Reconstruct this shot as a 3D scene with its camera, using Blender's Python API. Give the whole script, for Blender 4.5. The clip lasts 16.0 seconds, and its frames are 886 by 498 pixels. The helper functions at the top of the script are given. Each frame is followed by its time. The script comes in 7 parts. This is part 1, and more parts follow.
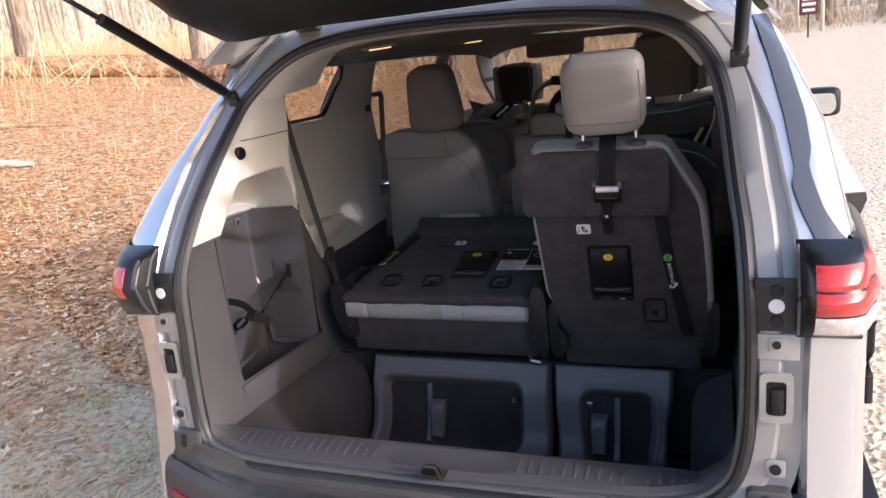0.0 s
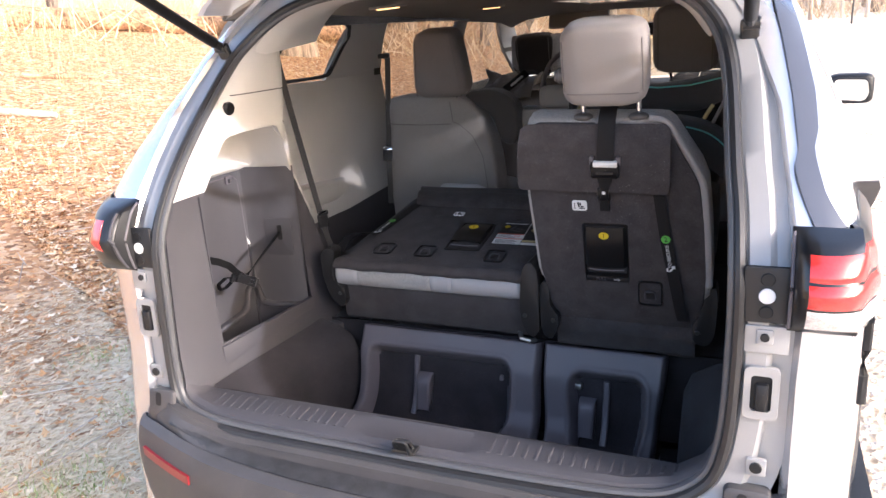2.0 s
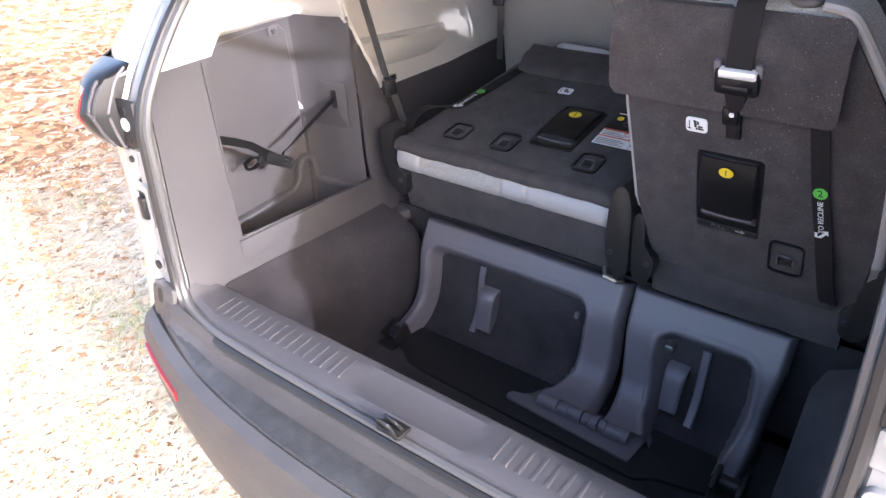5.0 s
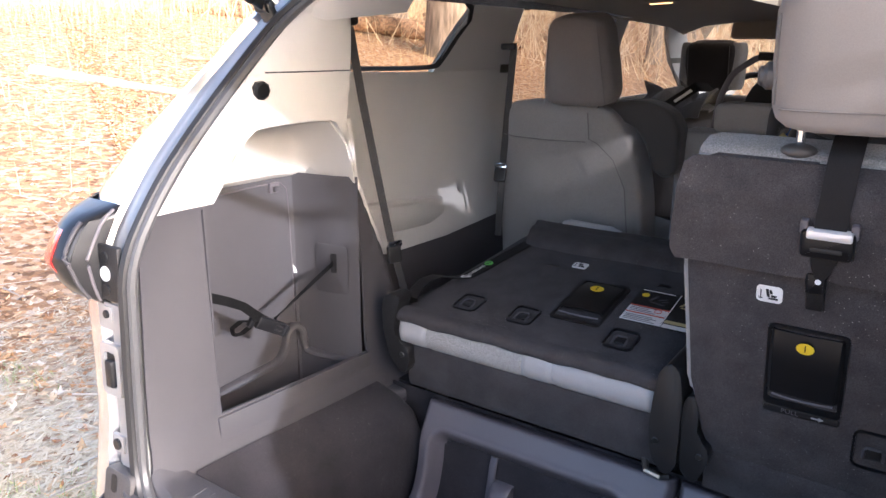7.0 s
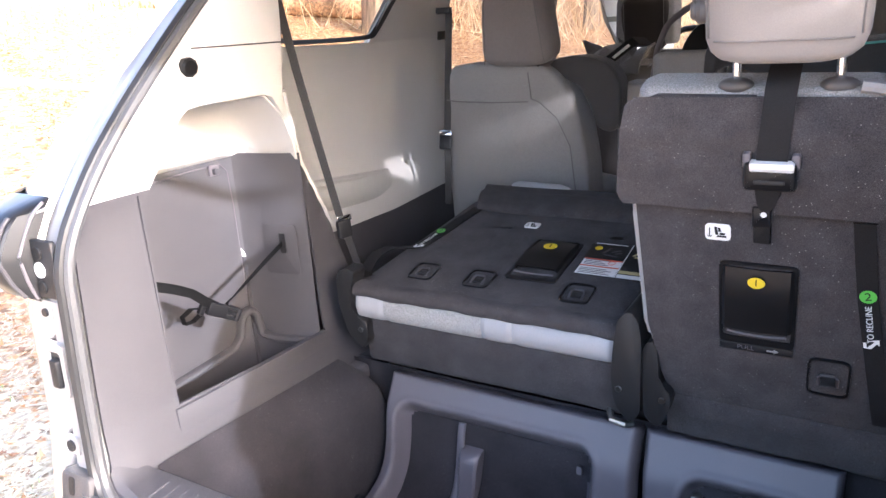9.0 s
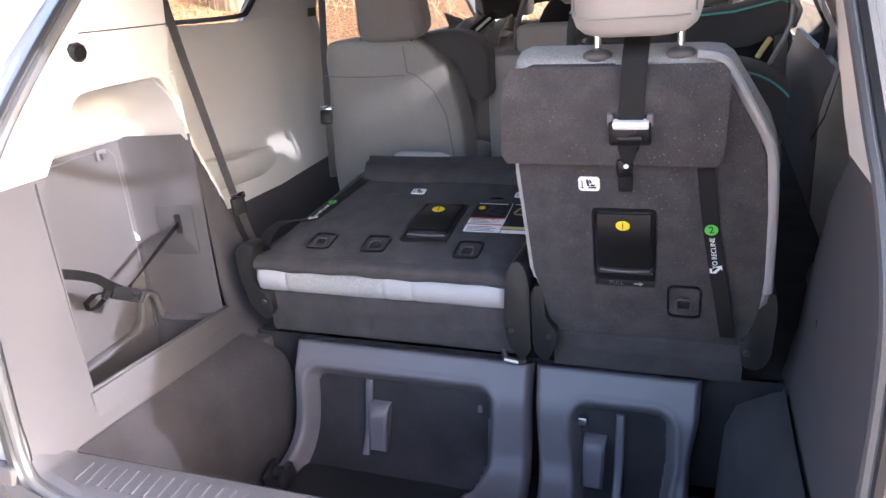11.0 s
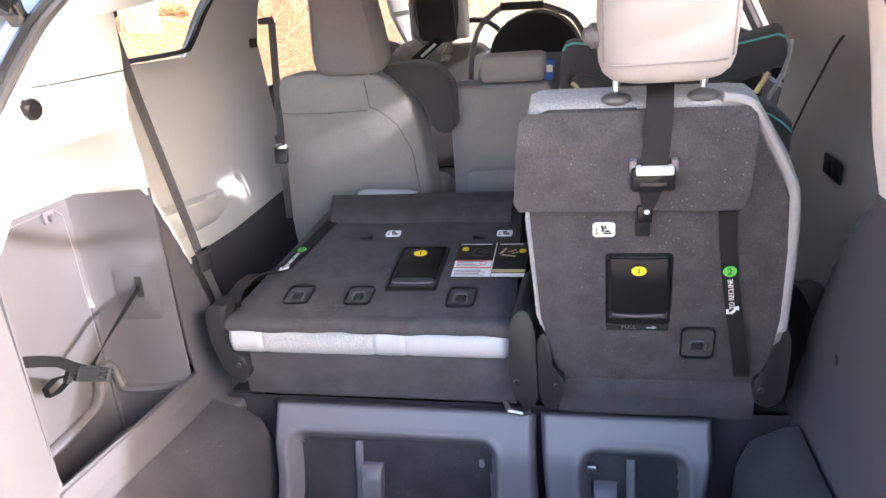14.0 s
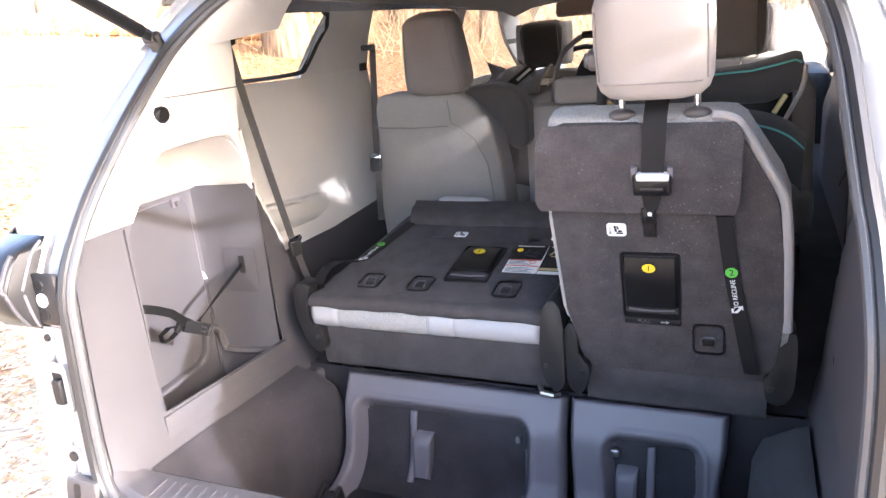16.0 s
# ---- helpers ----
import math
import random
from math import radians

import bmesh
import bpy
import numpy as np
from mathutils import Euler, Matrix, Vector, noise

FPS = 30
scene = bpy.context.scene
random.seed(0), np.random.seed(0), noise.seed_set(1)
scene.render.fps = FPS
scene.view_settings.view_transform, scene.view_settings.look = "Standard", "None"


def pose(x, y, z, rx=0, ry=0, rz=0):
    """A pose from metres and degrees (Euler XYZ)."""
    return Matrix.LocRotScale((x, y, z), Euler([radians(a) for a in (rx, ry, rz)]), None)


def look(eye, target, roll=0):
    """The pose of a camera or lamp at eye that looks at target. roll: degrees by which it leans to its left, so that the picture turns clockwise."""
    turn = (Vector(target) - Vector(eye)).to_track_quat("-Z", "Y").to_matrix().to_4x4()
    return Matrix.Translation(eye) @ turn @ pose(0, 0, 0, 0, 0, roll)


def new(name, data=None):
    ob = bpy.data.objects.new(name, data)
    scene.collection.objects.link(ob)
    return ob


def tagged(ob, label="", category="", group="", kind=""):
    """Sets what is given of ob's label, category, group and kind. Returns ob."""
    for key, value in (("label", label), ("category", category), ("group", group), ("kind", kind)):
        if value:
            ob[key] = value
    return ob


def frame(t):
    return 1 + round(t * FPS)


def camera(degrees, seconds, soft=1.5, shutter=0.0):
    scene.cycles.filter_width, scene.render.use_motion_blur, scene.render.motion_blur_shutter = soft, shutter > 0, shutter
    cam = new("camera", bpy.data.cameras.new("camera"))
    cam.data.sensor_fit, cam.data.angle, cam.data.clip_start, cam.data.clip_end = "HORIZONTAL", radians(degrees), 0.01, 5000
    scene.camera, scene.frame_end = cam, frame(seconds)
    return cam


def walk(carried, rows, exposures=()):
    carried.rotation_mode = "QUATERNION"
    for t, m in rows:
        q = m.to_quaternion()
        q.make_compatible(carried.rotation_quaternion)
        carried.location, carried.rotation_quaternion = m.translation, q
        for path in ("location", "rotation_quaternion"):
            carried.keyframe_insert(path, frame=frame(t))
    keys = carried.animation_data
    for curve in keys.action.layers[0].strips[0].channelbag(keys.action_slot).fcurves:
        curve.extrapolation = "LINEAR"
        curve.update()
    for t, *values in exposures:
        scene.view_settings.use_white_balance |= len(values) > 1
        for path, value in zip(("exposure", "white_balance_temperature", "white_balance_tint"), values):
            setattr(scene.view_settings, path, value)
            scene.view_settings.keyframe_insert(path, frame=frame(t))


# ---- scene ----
cam = camera(62.8, 16.0)
PATH = [
    (0, (0.544, -1.208, 1.487), (-0.173, 0.587, 0.972), -6.2),
    (0.5, (0.579, -1.211, 1.494), (-0.115, 0.577, 0.926), -4.9),
    (1, (0.573, -1.188, 1.494), (-0.099, 0.605, 0.917), -3.7),
    (1.5, (0.592, -1.193, 1.488), (-0.117, 0.586, 0.913), -3.3),
    (2, (0.596, -1.124, 1.458), (-0.176, 0.627, 0.875), -3.7),
    (2.5, (0.6, -0.978, 1.474), (-0.202, 0.733, 0.819), -4.3),
    (3, (0.683, -0.808, 1.497), (-0.268, 0.712, 0.611), -6.2),
    (3.5, (0.681, -0.725, 1.509), (-0.361, 0.708, 0.58), -5.8),
    (3.7, (0.653, -0.698, 1.502), (-0.407, 0.711, 0.559), -5.1),
    (5.8, (0.607, -0.478, 1.48), (-0.54, 0.771, 0.42), -2.3),
    (6, (0.612, -0.455, 1.476), (-0.568, 0.769, 0.423), -2.4),
    (6.5, (0.544, -0.491, 1.429), (-0.734, 0.891, 0.753), -1.5),
    (7, (0.409, -0.553, 1.381), (-0.695, 1.023, 0.838), 0.3),
    (7.5, (0.393, -0.56, 1.35), (-0.647, 1.057, 0.8), -0.3),
    (8, (0.41, -0.56, 1.348), (-0.608, 1.067, 0.788), -1.7),
    (8.5, (0.408, -0.556, 1.347), (-0.588, 1.081, 0.773), -2.8),
    (9, (0.411, -0.538, 1.353), (-0.586, 1.089, 0.752), -3.5),
    (9.5, (0.416, -0.525, 1.349), (-0.59, 1.095, 0.745), -3.4),
    (10, (0.401, -0.576, 1.341), (-0.448, 1.1, 0.656), -1.7),
    (10.2, (0.409, -0.601, 1.345), (-0.343, 1.096, 0.6), -1.8),
    (12.3, (0.332, -0.674, 1.407), (-0.277, 1.132, 0.802), -5.0),
    (12.5, (0.297, -0.646, 1.409), (-0.276, 1.165, 0.784), -5.0),
    (13, (0.251, -0.616, 1.414), (-0.254, 1.208, 0.767), -4.9),
    (13.5, (0.239, -0.606, 1.419), (-0.225, 1.226, 0.764), -4.8),
    (14, (0.227, -0.601, 1.422), (-0.203, 1.232, 0.744), -4.8),
    (14.5, (0.217, -0.606, 1.417), (-0.191, 1.225, 0.725), -4.5),
    (15, (0.23, -0.615, 1.417), (-0.175, 1.216, 0.723), -4.0),
    (15.5, (0.289, -0.671, 1.417), (-0.209, 1.148, 0.751), -4.0),
    (16, (0.454, -0.757, 1.416), (-0.328, 0.989, 0.832), -5.1),
]
# exposure follows the clip's camera
EXPO = [(t, e, 5650 if 5.0 < t < 11.0 else 5850, 19) for t, e in ((0.0, 1.52), (0.5, 1.95), (1.0, 2.05), (2.5, 2.53), (3.7, 2.86), (5.8, 3.0), (7.0, 2.55), (8.5, 3.16), (10.0, 3.33), (12.5, 3.6), (14.5, 3.98), (16.0, 3.70))]
walk(cam, [(t, look(eye, target, roll)) for t, eye, target, roll in PATH], EXPO)

# ---- light ----
SUN_FROM = Vector((0.975, -0.215, 0.34)).normalized()
world = bpy.data.worlds.new("sky")
scene.world = world
world.use_nodes = True
wn = world.node_tree
sky = wn.nodes.new("ShaderNodeTexSky")
sky.sky_type = "NISHITA"
sky.sun_disc = False
sky.air_density, sky.dust_density, sky.ozone_density = 1.2, 4.0, 1.2
sky.sun_elevation = math.asin(SUN_FROM.z)
sky.sun_rotation = math.atan2(SUN_FROM.x, SUN_FROM.y)
wn.links.new(sky.outputs[0], wn.nodes["Background"].inputs[0])
wn.nodes["Background"].inputs[1].default_value = 0.15
sun_data = bpy.data.lights.new("sun", "SUN")
sun_data.energy = 0.95
sun_data.angle = radians(1.0)
sun_data.color = (1.0, 0.98, 0.945)
sun = new("sun", sun_data)
sun.matrix_world = look((0, 0, 0), -SUN_FROM)


# ---- materials ----
def material(name, color, rough=0.6, metal=0.0, grain=0.0, grain_size=300.0, stain=0.08, stain_size=3.0, bump=0.0, bump_size=600.0, coat=0.0, sheen=0.0, stretch=(1, 1, 1), spec=0.5):
    m = bpy.data.materials.new(name)
    m.use_nodes = True
    t = m.node_tree
    b = t.nodes["Principled BSDF"]
    b.inputs["Roughness"].default_value = rough
    b.inputs["Metallic"].default_value = metal
    b.inputs["Coat Weight"].default_value = coat
    b.inputs["Coat Roughness"].default_value = 0.06
    b.inputs["Sheen Weight"].default_value = sheen
    b.inputs["Specular IOR Level"].default_value = spec
    co = t.nodes.new("ShaderNodeTexCoord")
    mp = t.nodes.new("ShaderNodeMapping")
    mp.inputs["Scale"].default_value = stretch
    t.links.new(co.outputs["Object"], mp.inputs[0])

    def noise_node(size, detail):
        n = t.nodes.new("ShaderNodeTexNoise")
        n.inputs["Scale"].default_value = size
        n.inputs["Detail"].default_value = detail
        t.links.new(mp.outputs[0], n.inputs["Vector"])
        return n
    big = noise_node(stain_size, 4)
    fine = noise_node(grain_size, 2)
    v1 = t.nodes.new("ShaderNodeMapRange")
    v1.inputs["From Min"].default_value, v1.inputs["From Max"].default_value = 0.3, 0.7
    v1.inputs["To Min"].default_value, v1.inputs["To Max"].default_value = 1 - stain, 1 + stain
    t.links.new(big.outputs["Fac"], v1.inputs["Value"])
    v2 = t.nodes.new("ShaderNodeMapRange")
    v2.inputs["From Min"].default_value, v2.inputs["From Max"].default_value = 0.3, 0.7
    v2.inputs["To Min"].default_value, v2.inputs["To Max"].default_value = 1 - grain, 1 + grain
    t.links.new(fine.outputs["Fac"], v2.inputs["Value"])
    mul = t.nodes.new("ShaderNodeMath")
    mul.operation = "MULTIPLY"
    t.links.new(v1.outputs[0], mul.inputs[0])
    t.links.new(v2.outputs[0], mul.inputs[1])
    mix = t.nodes.new("ShaderNodeVectorMath")
    mix.operation = "SCALE"
    mix.inputs[0].default_value = color
    t.links.new(mul.outputs[0], mix.inputs["Scale"])
    t.links.new(mix.outputs[0], b.inputs["Base Color"])
    if bump:
        bn = noise_node(bump_size, 2)
        bp = t.nodes.new("ShaderNodeBump")
        bp.inputs["Strength"].default_value = bump
        bp.inputs["Distance"].default_value = 0.002
        t.links.new(bn.outputs["Fac"], bp.inputs["Height"])
        t.links.new(bp.outputs[0], b.inputs["Normal"])
    return m


def glass_material(name, color, rough=0.0):
    m = bpy.data.materials.new(name)
    m.use_nodes = True
    t = m.node_tree
    t.nodes.clear()
    out = t.nodes.new("ShaderNodeOutputMaterial")
    mix = t.nodes.new("ShaderNodeMixShader")
    tr = t.nodes.new("ShaderNodeBsdfTransparent")
    gl = t.nodes.new("ShaderNodeBsdfGlossy")
    mix.inputs[0].default_value = 0.07
    tr.inputs[0].default_value = (*color, 1)
    gl.inputs["Roughness"].default_value = rough
    t.links.new(tr.outputs[0], mix.inputs[1])
    t.links.new(gl.outputs[0], mix.inputs[2])
    t.links.new(mix.outputs[0], out.inputs[0])
    return m


def add_lint(m, amount=0.10):
    """Pale lint specks caught in a carpet's pile."""
    t = m.node_tree
    b = t.nodes["Principled BSDF"]
    src = b.inputs["Base Color"].links[0].from_socket
    co = t.nodes.new("ShaderNodeTexCoord")
    v = t.nodes.new("ShaderNodeTexVoronoi")
    v.inputs["Scale"].default_value = 130
    t.links.new(co.outputs["Object"], v.inputs["Vector"])
    n = t.nodes.new("ShaderNodeTexNoise")
    n.inputs["Scale"].default_value = 9
    t.links.new(co.outputs["Object"], n.inputs["Vector"])
    near = t.nodes.new("ShaderNodeMapRange")
    near.inputs["From Min"].default_value, near.inputs["From Max"].default_value = 0.13, 0.05
    t.links.new(v.outputs["Distance"], near.inputs["Value"])
    few = t.nodes.new("ShaderNodeMapRange")
    few.inputs["From Min"].default_value, few.inputs["From Max"].default_value = 0.40, 0.66
    few.inputs["To Max"].default_value = amount * 4
    t.links.new(n.outputs["Fac"], few.inputs["Value"])
    mul = t.nodes.new("ShaderNodeMath")
    mul.operation = "MULTIPLY"
    t.links.new(near.outputs[0], mul.inputs[0])
    t.links.new(few.outputs[0], mul.inputs[1])
    mix = t.nodes.new("ShaderNodeMix")
    mix.data_type = "RGBA"
    mix.inputs[7].default_value = (0.42, 0.40, 0.38, 1)
    t.links.new(mul.outputs[0], mix.inputs["Factor"])
    t.links.new(src, mix.inputs[6])
    t.links.new(mix.outputs[2], b.inputs["Base Color"])
    return m


M_PAINT = material("silver_paint", (0.60, 0.605, 0.62), 0.22, 0.7, 0.03, 900, 0.02, 2, coat=1.0)
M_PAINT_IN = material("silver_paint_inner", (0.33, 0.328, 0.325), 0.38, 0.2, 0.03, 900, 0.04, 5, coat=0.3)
M_BEIGE = material("light_trim_plastic", (0.57, 0.55, 0.525), 0.62, 0, 0.04, 900, 0.04, 4, 0.25, 1400)
M_GREY = material("grey_trim_plastic", (0.0575, 0.0548, 0.0605), 0.6, 0, 0.10, 800, 0.07, 5, 0.4, 1100)
M_GREYD = material("dark_grey_plastic", (0.110, 0.0995, 0.110), 0.45, 0, 0.06, 700, 0.06, 6, 0.2, 1200)
M_BLACK = material("black_plastic", (0.015, 0.015, 0.016), 0.45, 0, 0.1, 700, 0.1, 6, 0.15, 1200, spec=0.3)
M_RUBBER = material("rubber_seal", (0.02, 0.02, 0.021), 0.45, 0, 0.1, 400, 0.1, 6)
M_SEALG = material("grey_seal_lip", (0.075, 0.075, 0.078), 0.4, 0, 0.1, 400, 0.1, 6)
M_CARPET = material("black_carpet", (0.053, 0.0486, 0.0505), 0.95, 0, 0.45, 850, 0.20, 22, 0.55, 1000, sheen=0.04, spec=0.2)
M_CARPETF = material("cargo_carpet", (0.027, 0.0245, 0.0275), 0.95, 0, 0.45, 800, 0.35, 9, 0.6, 900, sheen=0.06, spec=0.2)
add_lint(M_CARPET, 0.16)
add_lint(M_CARPETF, 0.08)
M_FABRIC = material("grey_seat_fabric", (0.235, 0.222, 0.214), 0.9, 0, 0.16, 520, 0.05, 5, 0.5, 1100, sheen=0.2, spec=0.25)
M_FABRIC_L = material("light_seat_fabric", (0.285, 0.28, 0.275), 0.9, 0, 0.35, 480, 0.05, 5, 0.6, 900, sheen=0.2, spec=0.25)
M_LEATHER = material("light_smooth_leather", (0.32, 0.315, 0.32), 0.5, 0, 0.05, 500, 0.03, 5, 0.2, 900)
M_PIPE = material("grey_piping", (0.27, 0.265, 0.27), 0.55, 0, 0.05, 500, 0.03, 5, 0.2, 900)
M_STOP = material("warm_grey_plastic", (0.075, 0.070, 0.070), 0.45, 0, 0.05, 800, 0.04, 6)
M_SEAM = material("seam_thread", (0.13, 0.12, 0.115), 0.8)
M_HEAD = material("headrest_fabric", (0.205, 0.188, 0.181), 0.7, 0, 0.05, 700, 0.03, 5, 0.15, 1400, sheen=0.12, spec=0.25)
M_HEADD = material("brown_grey_seat_fabric", (0.165, 0.148, 0.140), 0.9, 0, 0.14, 520, 0.05, 5, 0.4, 1100, sheen=0.15, spec=0.25)
M_LINER = material("headliner", (0.38, 0.345, 0.305), 0.95, 0, 0.08, 500, 0.03, 4, 0.3, 800, spec=0.2)
M_BUMPER = material("bumper_plastic", (0.062, 0.058, 0.058), 0.5, 0, 0.15, 600, 0.15, 8, 0.3, 900)
M_STRAP = material("nylon_tie_webbing", (0.006, 0.006, 0.0065), 0.65, 0, 0.3, 900, 0.1, 20, 0.3, 1200, spec=0.1)
M_PAD = material("scuffed_step_pad", (0.036, 0.036, 0.038), 0.5, 0, 0.25, 500, 0.45, 26, 0.4, 700)
M_WEB = material("belt_webbing", (0.014, 0.0135, 0.0145), 0.6, 0, 0.25, 900, 0.05, 8, 0.3, 1200, spec=0.15)
M_BELT = material("grey_belt_webbing", (0.052, 0.05, 0.049), 0.7, 0, 0.25, 900, 0.05, 8, 0.3, 1200, spec=0.2)
M_CHROME = material("chrome", (0.75, 0.75, 0.76), 0.12, 1.0, 0.02, 200, 0.04, 9)
M_STEEL = material("zinc_steel", (0.4, 0.4, 0.38), 0.35, 1.0, 0.1, 300, 0.1, 20)
M_STEELD = material("dark_steel", (0.09, 0.09, 0.09), 0.35, 0.9, 0.1, 300, 0.1, 20)
M_STRIP = material("gloss_dark_strip", (0.07, 0.075, 0.09), 0.12, 0.0, coat=1.0)
M_MIRROR = material("mirror_glass", (0.85, 0.88, 0.88), 0.03, 1.0)
M_FABRICD = material("dark_grey_cloth", (0.046, 0.044, 0.044), 0.9, 0, 0.15, 700, 0.06, 5, 0.4, 1000, sheen=0.2, spec=0.25)
M_BLACKF = material("black_cloth", (0.02, 0.018, 0.018), 0.9, 0, 0.2, 700, 0.1, 5, 0.4, 1000, sheen=0.2, spec=0.25)
M_TEAL = material("teal_piping", (0.10, 0.36, 0.33), 0.6)
M_BLUE = material("blue_packet", (0.03, 0.12, 0.5), 0.4)
M_GLOW = material("dome_lens", (0.9, 0.6, 0.3), 0.4)
M_GLOW.node_tree.nodes["Principled BSDF"].inputs["Emission Color"].default_value = (1.0, 0.55, 0.2, 1)
M_GLOW.node_tree.nodes["Principled BSDF"].inputs["Emission Strength"].default_value = 0.6
M_MAROON = material("maroon_sign", (0.10, 0.02, 0.02), 0.5)
M_FARWOOD = material("far_wood_glow", (0.36, 0.29, 0.22), 1.0, 0, 0.6, 3.5, 0.35, 0.4, stretch=(1, 1, 0.4), spec=0.0)
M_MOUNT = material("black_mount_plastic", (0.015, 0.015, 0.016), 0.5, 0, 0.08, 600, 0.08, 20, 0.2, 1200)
# faint tan emission stands in for sunlit haze on the far woods
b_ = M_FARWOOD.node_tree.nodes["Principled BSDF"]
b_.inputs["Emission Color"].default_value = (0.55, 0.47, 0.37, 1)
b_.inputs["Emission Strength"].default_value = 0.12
M_TONGUE = material("brushed_tongue", (0.78, 0.77, 0.77), 0.35, 0.3)
M_WHITE = material("white_print", (0.75, 0.75, 0.74), 0.5)
M_YELLOW = material("yellow_print", (0.75, 0.55, 0.02), 0.5)
M_GREEN = material("green_print", (0.10, 0.45, 0.06), 0.5)
M_RED = material("red_lens", (0.22, 0.012, 0.016), 0.35, 0, coat=0.2)
M_PRIVD = glass_material("dark_privacy_glass", (0.42, 0.41, 0.38))
M_TINT = glass_material("tinted_door_glass", (0.31, 0.30, 0.28))
M_SCREEN = glass_material("windscreen_glass", (0.48, 0.49, 0.46))
M_PRIV = glass_material("privacy_glass", (0.50, 0.47, 0.41))


# ---- mesh helpers ----
def finish(bm, smooth=35):
    bmesh.ops.recalc_face_normals(bm, faces=bm.faces)
    for f in bm.faces:
        f.smooth = True
    lim = radians(smooth)
    for e in bm.edges:
        if len(e.link_faces) == 2 and e.calc_face_angle(0) > lim:
            e.smooth = False


def part(name, bm, mat, parent=None, label="", smooth=35):
    finish(bm, smooth)
    me = bpy.data.meshes.new(name)
    bm.to_mesh(me)
    bm.free()
    for m in (mat if isinstance(mat, (list, tuple)) else [mat]):
        me.materials.append(m)
    ob = new(name, me)
    ob.parent = parent
    if label:
        ob["label"] = label
    return ob


def thing(name, label, category, at=(0, 0, 0), group="", kind=""):
    ob = new(name)
    ob.empty_display_size = 0.05
    ob.location = at
    return tagged(ob, label, category, group, kind)


def box(bm, c, s, bevel=0.0, m=None, seg=2):
    r = bmesh.ops.create_cube(bm, size=1.0)
    vs = r["verts"]
    for v in vs:
        v.co = Vector((v.co.x * s[0], v.co.y * s[1], v.co.z * s[2]))
    if bevel:
        es = list({e for v in vs for e in v.link_edges})
        q = bmesh.ops.bevel(bm, geom=es, offset=bevel, segments=seg, profile=0.5, affect="EDGES")
        vs = list({v for f in q["faces"] for v in f.verts} | {v for v in vs if v.is_valid})
    m = (m or Matrix()) if m is None or isinstance(m, Matrix) else m
    for v in vs:
        v.co = Vector(c) + (m.to_3x3() @ v.co)
    return bm


def grid(bm, rows, close=False, mat=0):
    """A sheet through rows of points."""
    vs = [[bm.verts.new(p) for p in r] for r in rows]
    for i in range(len(vs) - 1):
        n = len(vs[i])
        for j in range(n if close else n - 1):
            k = (j + 1) % n
            try:
                f = bm.faces.new((vs[i][j], vs[i][k], vs[i + 1][k], vs[i + 1][j]))
                f.material_index = mat
            except ValueError:
                pass
    return vs


def shell(bm, d):
    """Thicken a sheet."""
    bmesh.ops.recalc_face_normals(bm, faces=bm.faces)
    bmesh.ops.solidify(bm, geom=list(bm.faces), thickness=d)
    return bm


def prism(bm, pts, frame_m, depth, bevel=0.0, seg=2):
    """A flat outline (u, v) laid in the frame's x-y plane and raised along its z by depth."""
    lo = [bm.verts.new(frame_m @ Vector((u, v, 0))) for u, v in pts]
    hi = [bm.verts.new(frame_m @ Vector((u, v, depth))) for u, v in pts]
    n = len(pts)
    top = bm.faces.new(hi)
    bm.faces.new(lo[::-1])
    for i in range(n):
        bm.faces.new((lo[i], lo[(i + 1) % n], hi[(i + 1) % n], hi[i]))
    if bevel:
        es = [e for e in top.edges]
        bmesh.ops.bevel(bm, geom=es, offset=bevel, segments=seg, profile=0.5, affect="EDGES")
    return bm


def smooth_loop(pts, steps=4, closed=True):
    """Rounds an outline by corner cutting."""
    p = [Vector(q) for q in pts]
    for _ in range(steps):
        o = []
        n = len(p)
        for i in range(n if closed else n - 1):
            a, b = p[i], p[(i + 1) % n]
            o += [a * 0.75 + b * 0.25, a * 0.25 + b * 0.75]
        if not closed:
            o = [p[0]] + o[1:-1] + [p[-1]]
        p = o
    return p


def fillet(pts, r, seg=4, closed=True):
    """Rounds the corners of an outline, by r at most."""
    p = [Vector(q) for q in pts]
    n = len(p)
    o = []
    for i in range(n):
        if not closed and i in (0, n - 1):
            o.append(p[i])
            continue
        a, b, c = p[i - 1], p[i], p[(i + 1) % n]
        da, dc = (a - b).length, (c - b).length
        k = min(r, 0.45 * da, 0.45 * dc)
        s, e = b + (a - b) * (k / da), b + (c - b) * (k / dc)
        for j in range(seg + 1):
            t = j / seg
            o.append(s * (1 - t) ** 2 + b * (2 * t * (1 - t)) + e * t ** 2)
    return o


def round_rect(w, h, r, seg=4, cx=0.0, cy=0.0):
    o = []
    for qx, qy, a0 in ((1, 1, 0), (-1, 1, 90), (-1, -1, 180), (1, -1, 270)):
        for i in range(seg + 1):
            a = radians(a0 + 90 * i / seg)
            o.append((cx + qx * (w / 2 - r) + r * math.cos(a), cy + qy * (h / 2 - r) + r * math.sin(a)))
    return o


